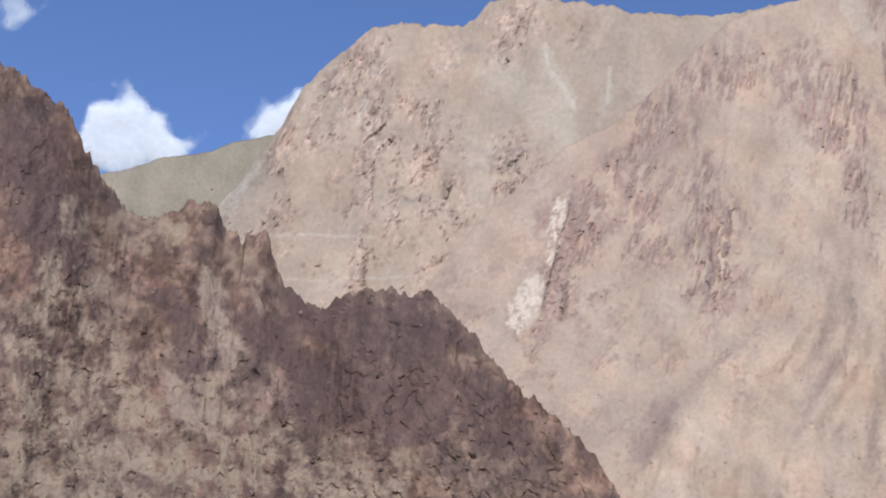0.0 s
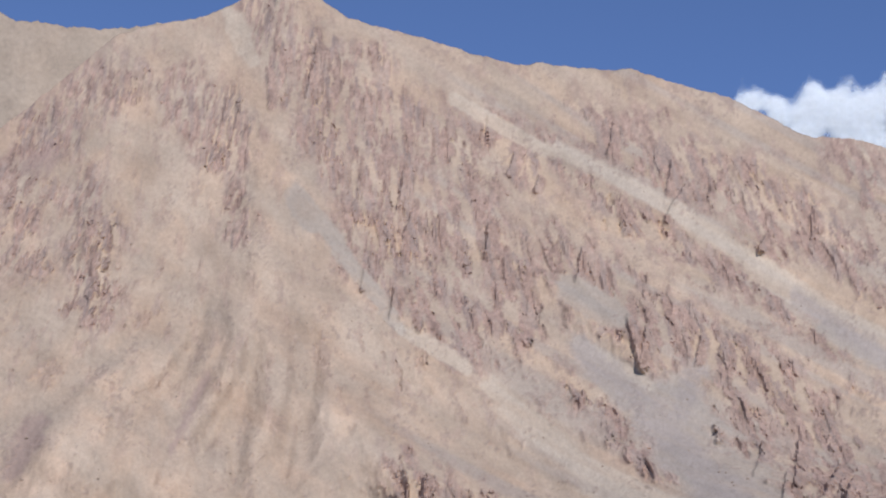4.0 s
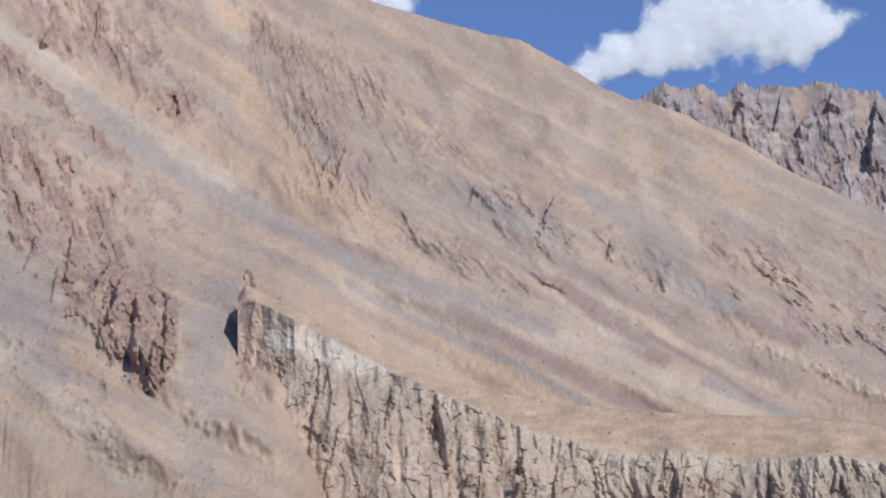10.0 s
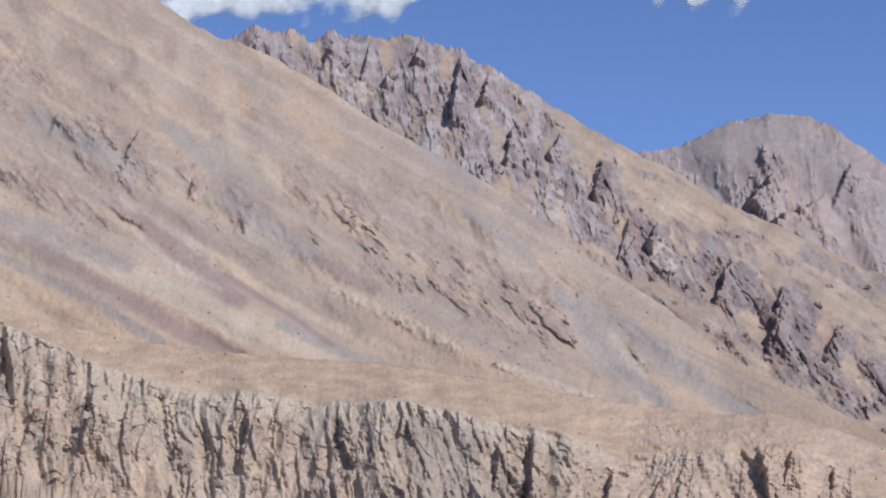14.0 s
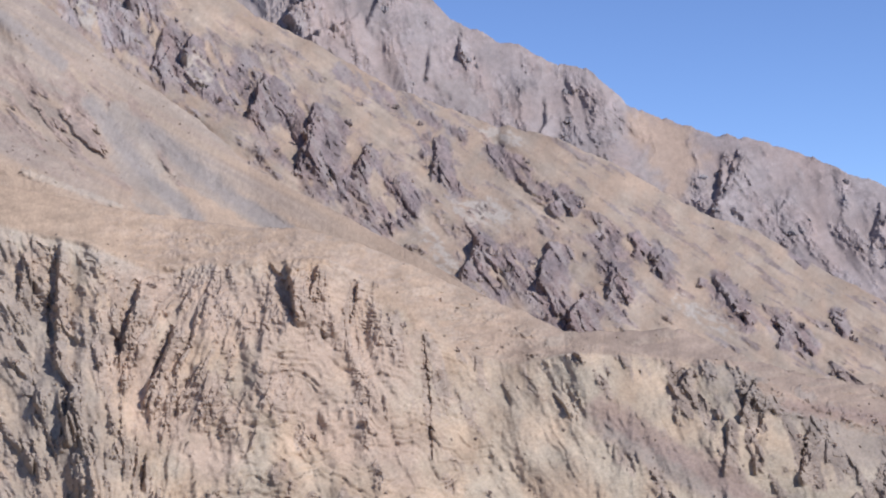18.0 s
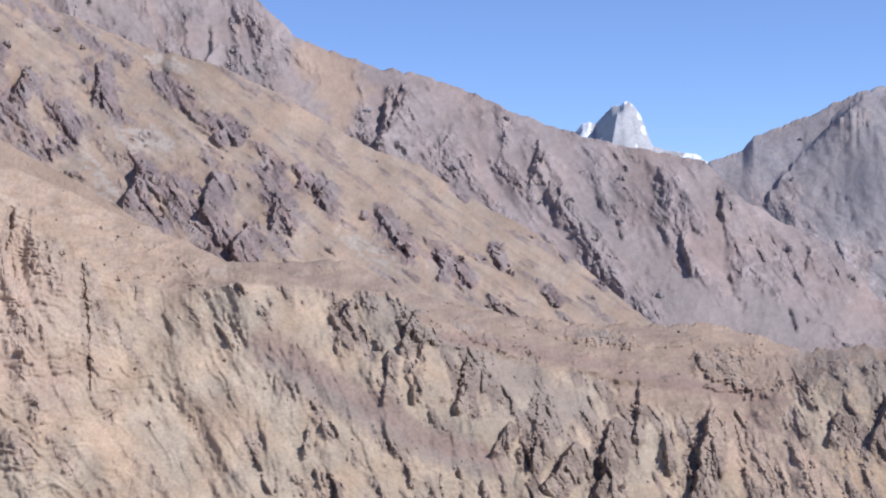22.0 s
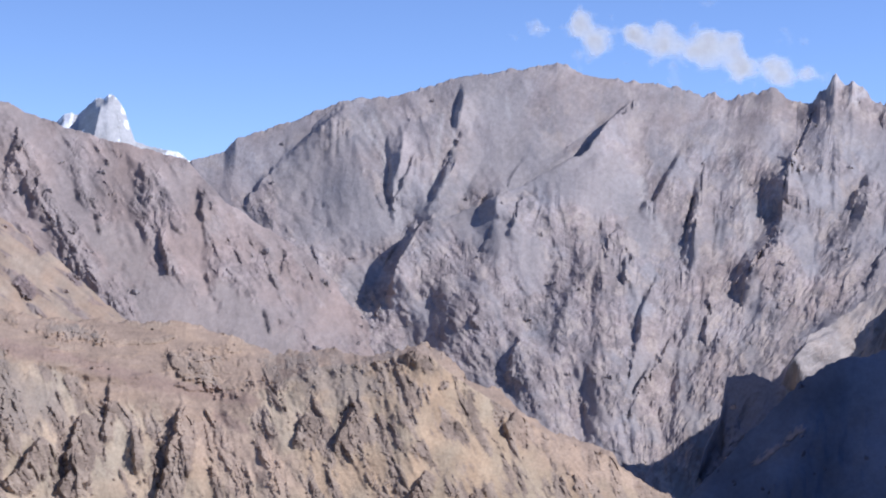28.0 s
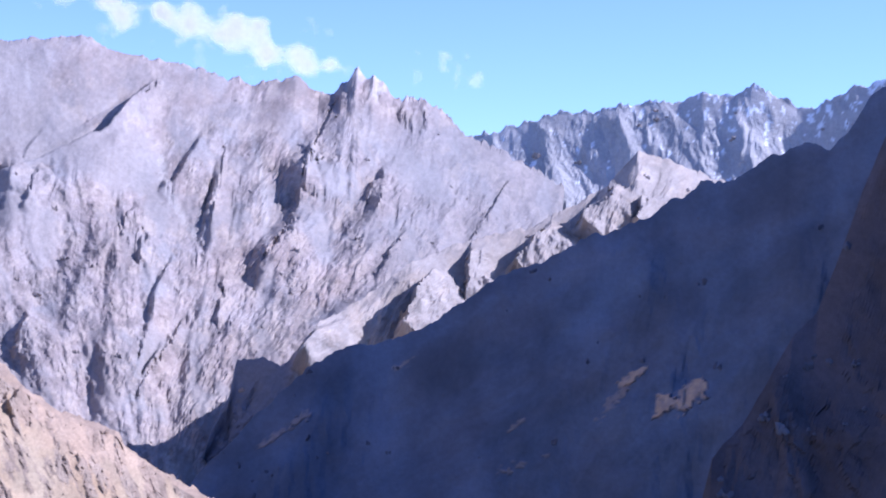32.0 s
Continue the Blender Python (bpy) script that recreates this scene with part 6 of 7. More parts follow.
JAG_CREST = [
    (46.88, 15.64), (49.51, 16.36), (50.34, 16.67), (51.25, 16.48), (52.34, 16.29), (52.71, 16.49),
    (54.16, 16.28), (55.36, 16.42), (55.98, 16.10), (56.80, 15.94), (58.30, 15.04), (60.23, 13.81),
    (62.30, 12.55), (63.79, 11.79), (64.84, 10.97), (66.60, 10.13), (67.47, 9.66), (69.02, 8.73),
    (71.47, 7.79), (72.44, 7.36), (72.75, 7.41), (74.34, 6.96), (75.91, 6.22), (77.30, 5.39),
    (78.69, 4.56), (80.41, 3.89), (81.98, 2.88), (83.60, 1.98), (85.19, 0.92), (86.42, -0.14),
    (87.47, -1.02), (88.87, -1.72),
]
GREY_CREST = [
    (60.52, 12.48), (62.30, 12.55), (63.76, 12.67), (65.21, 13.32), (66.53, 13.51), (67.78, 13.40),
    (68.30, 13.12), (69.34, 12.38), (70.36, 11.46), (71.03, 10.73), (72.56, 10.04), (72.99, 9.97),
    (74.08, 9.36), (74.57, 9.24), (75.28, 9.13), (75.97, 8.50), (76.49, 7.96), (77.89, 7.39),
    (78.93, 7.00), (80.50, 6.72), (81.70, 6.29), (83.57, 5.44), (85.37, 4.79), (87.04, 4.35),
    (88.19, 4.16), (89.24, 3.89), (89.85, 3.28), (90.46, 2.66), (91.67, 1.95), (92.88, 1.24),
    (94.24, 0.02), (95.43, -0.67), (96.10, -1.53), (97.11, -2.56),
]
SNOW_CREST = [
    (82.90, 3.20), (83.74, 4.45), (84.71, 4.45), (85.06, 4.68), (85.27, 4.89), (85.46, 5.14),
    (85.67, 5.21), (85.89, 5.14), (86.13, 5.35), (86.41, 5.65), (86.64, 5.70), (86.78, 5.85),
    (86.94, 5.82), (87.12, 5.61), (87.30, 5.29), (87.47, 4.84), (87.62, 4.44), (87.97, 4.28),
    (88.41, 4.24), (88.94, 4.14), (89.37, 3.84), (91.00, 2.60),
]
BIG_CREST = [
    (87.95, 2.48), (89.41, 3.92), (90.38, 4.21), (90.72, 4.62), (92.12, 5.12), (94.05, 5.94),
    (95.63, 6.14), (97.73, 6.83), (99.29, 7.04), (100.67, 7.31), (101.54, 6.96), (103.02, 6.79),
    (104.60, 6.59), (105.93, 6.28), (106.62, 6.47), (107.32, 6.64), (108.05, 6.16), (108.56, 6.32),
    (108.72, 6.56), (108.92, 6.66), (109.02, 6.84), (109.18, 6.99), (109.30, 6.90), (109.42, 6.80), (109.58, 6.84), (109.72, 6.96), (109.84, 6.80), (110.02, 6.68), (110.34, 6.30),
    (110.88, 6.23), (111.41, 6.30), (111.92, 5.98), (112.15, 5.73), (112.52, 5.40), (112.98, 5.17),
    (114.09, 4.73), (115.92, 3.89),
]
FAR_RIGHT_CREST = [
    (110.60, 4.02), (111.96, 4.75), (112.99, 5.21), (114.02, 5.60), (115.40, 6.14), (116.45, 6.21),
    (117.66, 6.55), (118.52, 6.70), (119.39, 6.75), (119.98, 7.10), (120.94, 7.01), (121.43, 7.35),
    (122.13, 7.17), (122.85, 6.74), (123.85, 7.00), (124.66, 7.55), (125.45, 7.76), (127.62, 8.19),
]
SPUR_CREST = [
    (103.90, -7.20), (105.26, -5.76), (105.56, -4.41), (106.01, -3.37), (106.13, -2.28), (106.93, -2.11),
    (107.56, -2.40), (107.91, -1.89), (108.52, -0.97), (109.86, -0.09), (111.18, 1.07), (112.37, 1.69),
    (113.40, 2.12), (114.79, 2.49), (115.97, 3.19), (116.98, 3.79), (117.63, 4.54), (118.11, 5.18),
    (118.82, 4.97), (120.07, 4.61), (121.13, 4.25), (122.90, 3.49),
]
SHADE_CREST = [
    (104.46, -6.91), (105.08, -6.02), (105.55, -5.47), (106.51, -4.37), (107.63, -3.07), (108.61, -2.12),
    (109.62, -1.55), (110.66, -1.35), (111.69, -0.92), (112.69, -0.23), (113.52, 0.54), (114.36, 1.13),
    (115.39, 1.47), (116.40, 2.16), (117.07, 2.53), (117.76, 2.70), (118.77, 3.30), (120.09, 4.27),
    (121.12, 4.45), (122.10, 5.18), (123.26, 5.76), (123.95, 5.60), (124.43, 6.00), (125.02, 7.23),
    (125.46, 7.59), (126.56, 9.16), (128.24, 11.21),
]
DARK_CREST = [
    (119.60, -7.60), (120.79, -5.53), (121.04, -4.10), (121.91, -3.00), (122.67, -1.40), (123.19, -0.24), (123.90, 0.58), (124.44, 2.33),
    (125.04, 4.49), (125.57, 6.06), (126.56, 9.16), (127.75, 11.20),
]
BLUFF_BACK = [
    (36.45, 10.50), (36.70, 10.90), (37.65, 10.42), (38.70, 9.85), (39.70, 9.20), (41.65, 8.15),
    (43.37, 7.63), (46.83, 6.90), (50.34, 6.49), (53.87, 6.23), (57.38, 5.69), (60.84, 4.95),
    (64.49, 4.39), (66.24, 4.35), (67.97, 3.87), (69.68, 3.13), (71.36, 2.30), (73.02, 1.66),
    (74.37, 0.98), (76.13, 0.94), (77.88, 0.99), (79.94, 0.06), (81.84, -0.57), (83.60, -0.84),
    (85.18, -1.10), (87.82, -1.11), (89.39, -1.11), (90.79, -1.46), (92.17, -1.98), (93.89, -1.80),
    (95.09, -1.97), (95.43, -1.94), (96.65, -1.59), (97.35, -1.72), (98.06, -2.57), (99.28, -2.98),
    (99.98, -3.65), (100.99, -4.21), (101.20, -4.22), (102.74, -4.68), (102.94, -5.12), (104.02, -5.74),
    (105.81, -6.58), (107.65, -7.75),
]
BLUFF_EDGE = [
    (36.45, 10.20), (36.75, 10.50), (37.60, 10.10), (38.64, 9.55), (39.70, 8.98), (41.48, 7.98),
    (42.85, 7.29), (44.23, 6.76), (45.44, 6.14), (46.83, 5.77), (48.92, 5.13), (49.97, 5.37),
    (52.07, 4.88), (54.71, 4.99), (56.63, 4.58), (58.02, 4.19), (59.57, 3.87), (60.07, 3.69),
    (61.81, 2.96), (63.23, 3.19), (64.81, 3.33), (67.08, 3.28), (68.79, 2.46), (69.30, 2.05),
    (70.85, 0.44), (72.59, -0.12), (74.71, 0.27), (77.68, 0.03), (79.38, -0.04), (79.76, -0.19),
    (81.84, -1.53), (83.95, -2.24), (86.41, -2.95), (89.21, -3.29), (90.26, -3.73), (91.99, -3.11),
    (93.37, -2.41), (95.08, -2.23), (96.65, -1.82), (98.06, -2.75), (99.99, -3.83), (101.00, -4.38),
    (102.74, -4.85), (104.03, -5.91), (107.66, -7.92),
]

near_ridge = tagged(slope("rocky_ridge", [(-22, 22.5)] + NEAR_CREST, [(-22, 720), (-8, 700), (8, 520)], [(-22, 470, 0), (8, 430, 0)],
                          near_shape, CLIFF, jag=0.28, seed=2, power=0.95, seen=[(-22, 8), (8, 7)], fine=(-16, 9)),
                    "dark brown jagged rock ridge above a paler lower face", "mountain ridge")
main_mountain = tagged(slope("scree_mountain", MAIN_CREST, [(-2, 1500), (6, 2000), (13, 2400), (25, 2350), (35, 2200), (45, 1900), (55, 1600), (65, 1250), (73, 1000)],
                             [(-2, 800, 0), (60, 800, 0), (73, 850, -40)], main_shape, SCREE, jag=0.05, seed=3,
                             seen=[(-2, 12), (5, 9), (13, 10), (26, 8.5), (31, 5.0), (33, 3.5), (36.5, 3.0), (40, 7.5), (50, 5.5), (60, 3.5), (73, 0.5)]),
                       "tan scree mountain with pink rock outcrops and pale chutes", "mountain")
back_mountain = tagged(slope("back_mountain", BACK_CREST, [(-9, 3100), (16, 3400)], [(-9, 2300, 360), (16, 2500, 380)], back_shape, FAR_ROCK, step=0.065, jag=0.1, seed=4, seen=[(-9, 13), (0, 13), (5, 17), (16, 22)]),
                       "beige stony mountain with a rocky summit behind the scree slope", "mountain")
far_left = tagged(slope("far_ridge", FAR_LEFT_CREST, [(-16, 4200), (1, 4300)], [(-16, 3500, 700), (1, 3500, 700)], far_left_shape, FAR_ROCK, jag=0.04, seed=5, seen=[(-16, 14), (1, 14)]),
                  "distant olive-brown smooth ridge under white clouds", "mountain ridge")
jag_mountain = tagged(slope("jagged_mountain", JAG_CREST, [(46, 2050), (60, 2050), (75, 2000), (89, 2050)], [(46, 1100, -20), (70, 1050, -60), (80, 1220, -90), (89, 1450, -120)],
                            jag_shape, SCREE, step=0.048, jag=[(46, 0.22), (57, 0.22), (60, 0.05), (89, 0.06)], seed=6, seen=[(46, 12), (57, 8), (65, 4), (75, 0.5), (89, -2.5)]),
                      "long tan ridge with dark jagged crags along its crest", "mountain")
grey_mountain = tagged(slope("grey_mountain", GREY_CREST, [(60, 2700), (80, 2750), (98, 2750)], [(60, 2000, -100), (98, 1800, -230)], grey_shape, FAR_ROCK, jag=0.08, seed=7, seen=[(60, 9), (70, 6), (80, 2.5), (90, -2.5), (98, -4)]),
                       "purple-grey rocky mountain with an orange patch on its slope", "mountain")
snow_peak = tagged(slope("snow_peak", SNOW_CREST, [(82, 4750), (91, 4750)], [(82, 4350, 100), (91, 4350, 100)], snow_shape, FAR_ROCK, jag=0.06, seed=8, step=0.03, broad=0.12, rise=(0.75, 0.93), seen=[(82, 2), (91, 2)]),
                   "sharp pale granite peak with snow near its top", "mountain peak")
big_mountain = tagged(slope("massif", BIG_CREST, [(87, 3100), (100, 3800), (116, 4600)], [(87, 1950, -260), (116, 2150, -260)], big_shape, FAR_ROCK, jag=[(87, 0.08), (102, 0.09), (105, 0.16), (108.6, 0.14), (109.8, 0.14), (110.5, 0.24), (116, 0.22)], broad=3.0, rise=(0.5, 0.82), seed=9, step=0.05, seen=[(87, 0), (97, -4), (104, -7), (110, -4), (116, 1)]),
                      "broad grey massif with gullies and hanging scree bowls", "mountain")
far_right = tagged(slope("far_range", FAR_RIGHT_CREST, [(110, 4800), (128, 4800)], [(110, 4300, 100), (128, 4300, 100)], far_right_shape, FAR_ROCK, jag=0.17, seed=10, rise=(0.6, 0.93)),
                   "distant jagged grey range with small snow patches", "mountain range")
# the sheer western end is added to stand where a cast shadow lies
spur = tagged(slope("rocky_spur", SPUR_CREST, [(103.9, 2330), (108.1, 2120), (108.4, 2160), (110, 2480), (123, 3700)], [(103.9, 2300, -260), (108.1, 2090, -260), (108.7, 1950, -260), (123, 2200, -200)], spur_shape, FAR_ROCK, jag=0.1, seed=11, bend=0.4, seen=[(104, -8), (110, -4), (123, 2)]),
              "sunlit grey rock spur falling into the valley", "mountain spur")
# crest points past bearing 130 are unseen, added to block the sun
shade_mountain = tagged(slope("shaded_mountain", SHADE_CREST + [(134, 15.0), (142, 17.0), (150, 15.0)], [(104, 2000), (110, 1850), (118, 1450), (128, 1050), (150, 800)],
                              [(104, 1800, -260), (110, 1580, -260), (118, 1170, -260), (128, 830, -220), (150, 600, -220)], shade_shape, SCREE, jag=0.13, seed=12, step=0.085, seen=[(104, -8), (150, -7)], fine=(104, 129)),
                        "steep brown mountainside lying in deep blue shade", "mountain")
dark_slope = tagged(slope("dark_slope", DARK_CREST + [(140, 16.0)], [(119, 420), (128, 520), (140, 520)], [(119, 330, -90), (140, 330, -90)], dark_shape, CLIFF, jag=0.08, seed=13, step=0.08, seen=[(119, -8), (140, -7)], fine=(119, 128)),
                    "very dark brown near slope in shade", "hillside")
bluff = tagged(slope("rock_bluff", BLUFF_BACK, [(36, 1070), (38, 1020), (45, 960), (60, 885), (75, 960), (90, 1160), (108, 1430)], [(34, 840, -10), (45, 770, -50), (60, 640, -130), (75, 720, -160), (90, 850, -200), (108, 1080, -260)], bluff_shape, CLIFF, step=0.042,
                     jag=[(35, 0.02), (70, 0.03), (82, 0.1), (93, 0.12), (96, 0.26), (98.5, 0.26), (100, 0.12), (108, 0.12)], seed=14, mid=(BLUFF_EDGE, [(36, 985), (38, 930), (45, 865), (60, 795), (75, 870), (90, 1070), (108, 1340)]), seen=[(35, 3), (44, 3), (50, -0.5), (54, -3.5), (57, -5), (68, -6.5), (75, -7.2), (85, -8), (108, -8.5)]),
               "beige and grey rock bluff with dark clefts below a tan terrace", "cliff")


# ---- the valley floor ----
def valley():
    rings = np.concatenate([np.linspace(0, 300, 60), np.geomspace(320, 4950, 60)])
    ang = np.radians(np.arange(0, 360, 2.0))
    R, T = np.meshgrid(rings, ang, indexing="ij")
    X, Y = R * np.sin(T), R * np.cos(T)
    Z = FLOOR + (-1.7 - FLOOR) * np.exp(-(R / 110) ** 2) + 3 * fbm(X / 90, Y / 90, 3, 201) * smooth(R, 8, 60)
    grid = np.stack([X, Y, Z], -1)
    n, m = R.shape
    i = np.arange(n * m).reshape(n, m)
    j = np.roll(i, -1, axis=1)
    faces = np.stack([i[:-1], j[:-1], j[1:], i[1:]], -1).reshape(-1, 4)
    col = mottled(bare(R, (0.33, 0.26, 0.2)), X, Y, 0.2, 60, 203)
    ob = link("ground", grid.reshape(-1, 3), faces[:, ::-1], col.reshape(-1, 3), SCREE)
    ob.data.attributes.new("lie", "FLOAT_VECTOR", "POINT").data.foreach_set("vector", grid.astype(np.float32).ravel())
    return ob


tagged(valley(), "dusty stony valley floor", "ground", kind="structure")


# ---- crags and stones ----
def rock_paint(name, tone, spread, grain):
    m = bpy.data.materials.new(name)
    m.use_nodes = True
    n, l = m.node_tree.nodes, m.node_tree.links
    p = n["Principled BSDF"]
    p.inputs["Roughness"].default_value = 0.95
    p.inputs["Specular IOR Level"].default_value = 0.15
    geo, tex, info = n.new("ShaderNodeNewGeometry"), n.new("ShaderNodeTexNoise"), n.new("ShaderNodeObjectInfo")
    tex.inputs["Scale"].default_value, tex.inputs["Detail"].default_value = 1 / grain, 6
    l.new(geo.outputs["Position"], tex.inputs["Vector"])
    add, mr, mul = n.new("ShaderNodeMath"), n.new("ShaderNodeMapRange"), n.new("ShaderNodeVectorMath")
    l.new(tex.outputs["Fac"], add.inputs[0])
    l.new(info.outputs["Random"], add.inputs[1])
    mr.inputs["From Min"].default_value, mr.inputs["From Max"].default_value = 0.3, 1.7
    mr.inputs["To Min"].default_value, mr.inputs["To Max"].default_value = 1 - spread, 1 + spread
    l.new(add.outputs[0], mr.inputs["Value"])
    mul.operation = "SCALE"
    mul.inputs[0].default_value = tone
    l.new(mr.outputs["Result"], mul.inputs["Scale"])
    l.new(mul.outputs["Vector"], p.inputs["Base Color"])
    bump = n.new("ShaderNodeBump")
    bump.inputs["Strength"].default_value, bump.inputs["Distance"].default_value = 0.8, grain * 0.3
    l.new(tex.outputs["Fac"], bump.inputs["Height"])
    l.new(bump.outputs["Normal"], p.inputs["Normal"])
    return m


def hull(rnd, n, size):
    """One angular block: the hull of a few points."""
    bm = bmesh.new()
    for _ in range(n):
        q = rnd.normal(size=3)
        q *= (0.6 + 0.4 * rnd.rand()) / np.linalg.norm(q)
        bm.verts.new(Vector(q * size))
    r = bmesh.ops.convex_hull(bm, input=bm.verts)
    bmesh.ops.delete(bm, geom=[v for v in bm.verts if not v.link_faces], context="VERTS")
    return bm


def crag_mesh(seed, material, blocks_in=5):
    """A small crag: a few steep angular blocks leaning together."""
    rnd = np.random.RandomState(seed)
    whole = bmesh.new()
    for k in range(blocks_in):
        tall = rnd.uniform(0.6, 1.5)
        bm = hull(rnd, 11, (0.42, 0.42, tall * 0.55))
        bmesh.ops.translate(bm, verts=bm.verts, vec=(rnd.normal() * 0.38, rnd.normal() * 0.25, tall * 0.25))
        me = bpy.data.meshes.new("tmp")
        bm.to_mesh(me)
        bm.free()
        whole.from_mesh(me)
        bpy.data.meshes.remove(me)
    me = bpy.data.meshes.new("crag")
    whole.to_mesh(me)
    whole.free()
    me.materials.append(material)
    return me


def plant_crags(site, owner, count, low, high, material, seed, span=None, need=0.5, name="crag"):
    A, E, pos = SITES[site]
    mask = MASKS[site]
    rnd = np.random.RandomState(seed)
    ok = mask > need
    ok[:4] = False
    ok[-6:] = False
    if span:
        ok &= (A > span[0]) & (A < span[1])
    rows, cols = np.nonzero(ok)
    shapes = [crag_mesh(seed * 20 + k, material) for k in range(8)]
    for k in rnd.choice(len(rows), min(count, len(rows)), replace=False):
        p = pos[rows[k], cols[k]]
        size = low + (high - low) * rnd.rand() ** 2
        ob = new(name, shapes[rnd.randint(8)])
        ob.parent = owner
        ob.matrix_basis = pose(p[0], p[1], p[2] - size * 0.12, rnd.uniform(-14, 14), rnd.uniform(-14, 14), rnd.uniform(0, 360)) @ Matrix.Diagonal((size * rnd.uniform(0.7, 1.3), size * rnd.uniform(0.7, 1.2), size, 1))


def stones(name, sites, count, low, high, material, seed, label):
    """Loose stones strewn over slopes."""
    rnd = np.random.RandomState(seed)
    kinds = []
    for k in range(6):
        bm = hull(rnd, 9, (1, 1, 0.75))
        bm.verts.index_update()
        kinds.append((np.array([v.co[:] for v in bm.verts]), np.array([[v.index for v in f.verts] for f in bm.faces])))
        bm.free()
    verts, faces, base = [], [], 0
    for site, share, span in sites:
        A, E, pos = SITES[site]
        ok = (A > span[0]) & (A < span[1]) & (E > span[2]) & (E < span[3])
        rows, cols = np.nonzero(ok)
        clump = np.exp(2.2 * fbm(A[ok] / 1.5, E[ok] / 0.9, 3, seed))
        for k in rnd.choice(len(rows), int(count * share), p=clump / clump.sum()):
            v, f = kinds[rnd.randint(6)]
            size = low + (high - low) * rnd.rand() ** 3
            c, s = math.cos(k), math.sin(k)
            v = v @ np.array([[c, s, 0], [-s, c, 0], [0, 0, 1]]) * size + pos[rows[k], cols[k]] + np.array([0, 0, 0.2 * size])
            verts.append(v)
            faces.append(f + base)
            base += len(v)
    v, f = np.concatenate(verts), np.concatenate(faces)
    ob = link(name, v, f, np.ones((len(v), 3)) * 0.3, material)
    return tagged(ob, label, "stones", kind="stuff")


PINK_CRAG = rock_paint("pink_crag", (0.37, 0.25, 0.19), 0.45, 5.0)
GREY_CRAG = rock_paint("grey_crag", (0.33, 0.255, 0.21), 0.4, 5.0)
FAR_CRAG = rock_paint("far_crag", (0.35, 0.3, 0.275), 0.3, 12.0)
BEIGE_CRAG = rock_paint("beige_crag", (0.37, 0.27, 0.205), 0.3, 10.0)
TAN_CRAG = rock_paint("tan_crag", (0.4, 0.3, 0.225), 0.4, 4.0)
DARK_CRAG = rock_paint("dark_crag", (0.19, 0.13, 0.1), 0.45, 4.0)
# crag tone with the slopes' blue shade put into it
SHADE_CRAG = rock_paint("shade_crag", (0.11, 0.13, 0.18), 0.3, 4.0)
STONE = rock_paint("loose_stone", (0.37, 0.275, 0.205), 0.4, 2.0)

plant_crags("scree_mountain", main_mountain, 150, 1.8, 4.2, PINK_CRAG, 1, (2, 36))
plant_crags("jagged_mountain", jag_mountain, 130, 4, 9, GREY_CRAG, 2)
plant_crags("rock_bluff", bluff, 230, 1.5, 4, TAN_CRAG, 3, (42, 107))
plant_crags("rocky_ridge", near_ridge, 160, 0.7, 2.2, DARK_CRAG, 4, (-16, 8), 0.2)
plant_crags("grey_mountain", grey_mountain, 100, 5, 12, FAR_CRAG, 5)
plant_crags("back_mountain", back_mountain, 24, 4, 9, BEIGE_CRAG, 6)
plant_crags("massif", big_mountain, 70, 5, 9, FAR_CRAG, 7)
plant_crags("rocky_spur", spur, 50, 6, 12, FAR_CRAG, 8)
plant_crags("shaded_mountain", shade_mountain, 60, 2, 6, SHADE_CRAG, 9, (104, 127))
plant_crags("far_ridge", far_left, 26, 4, 9, BEIGE_CRAG, 13, (-14, 0), 0.2)
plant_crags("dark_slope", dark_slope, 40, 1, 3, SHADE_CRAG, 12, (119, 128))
plant_crags("far_range", far_right, 40, 8, 18, FAR_CRAG, 10)
stones("loose_stones", [("scree_mountain", 0.5, (2, 66, 6, 24)), ("rock_bluff", 0.22, (40, 107, -8, 8)), ("jagged_mountain", 0.2, (50, 88, 0, 14))], 5200, 0.3, 1.4, STONE, 11,
       "loose brown stones strewn over the scree slopes")


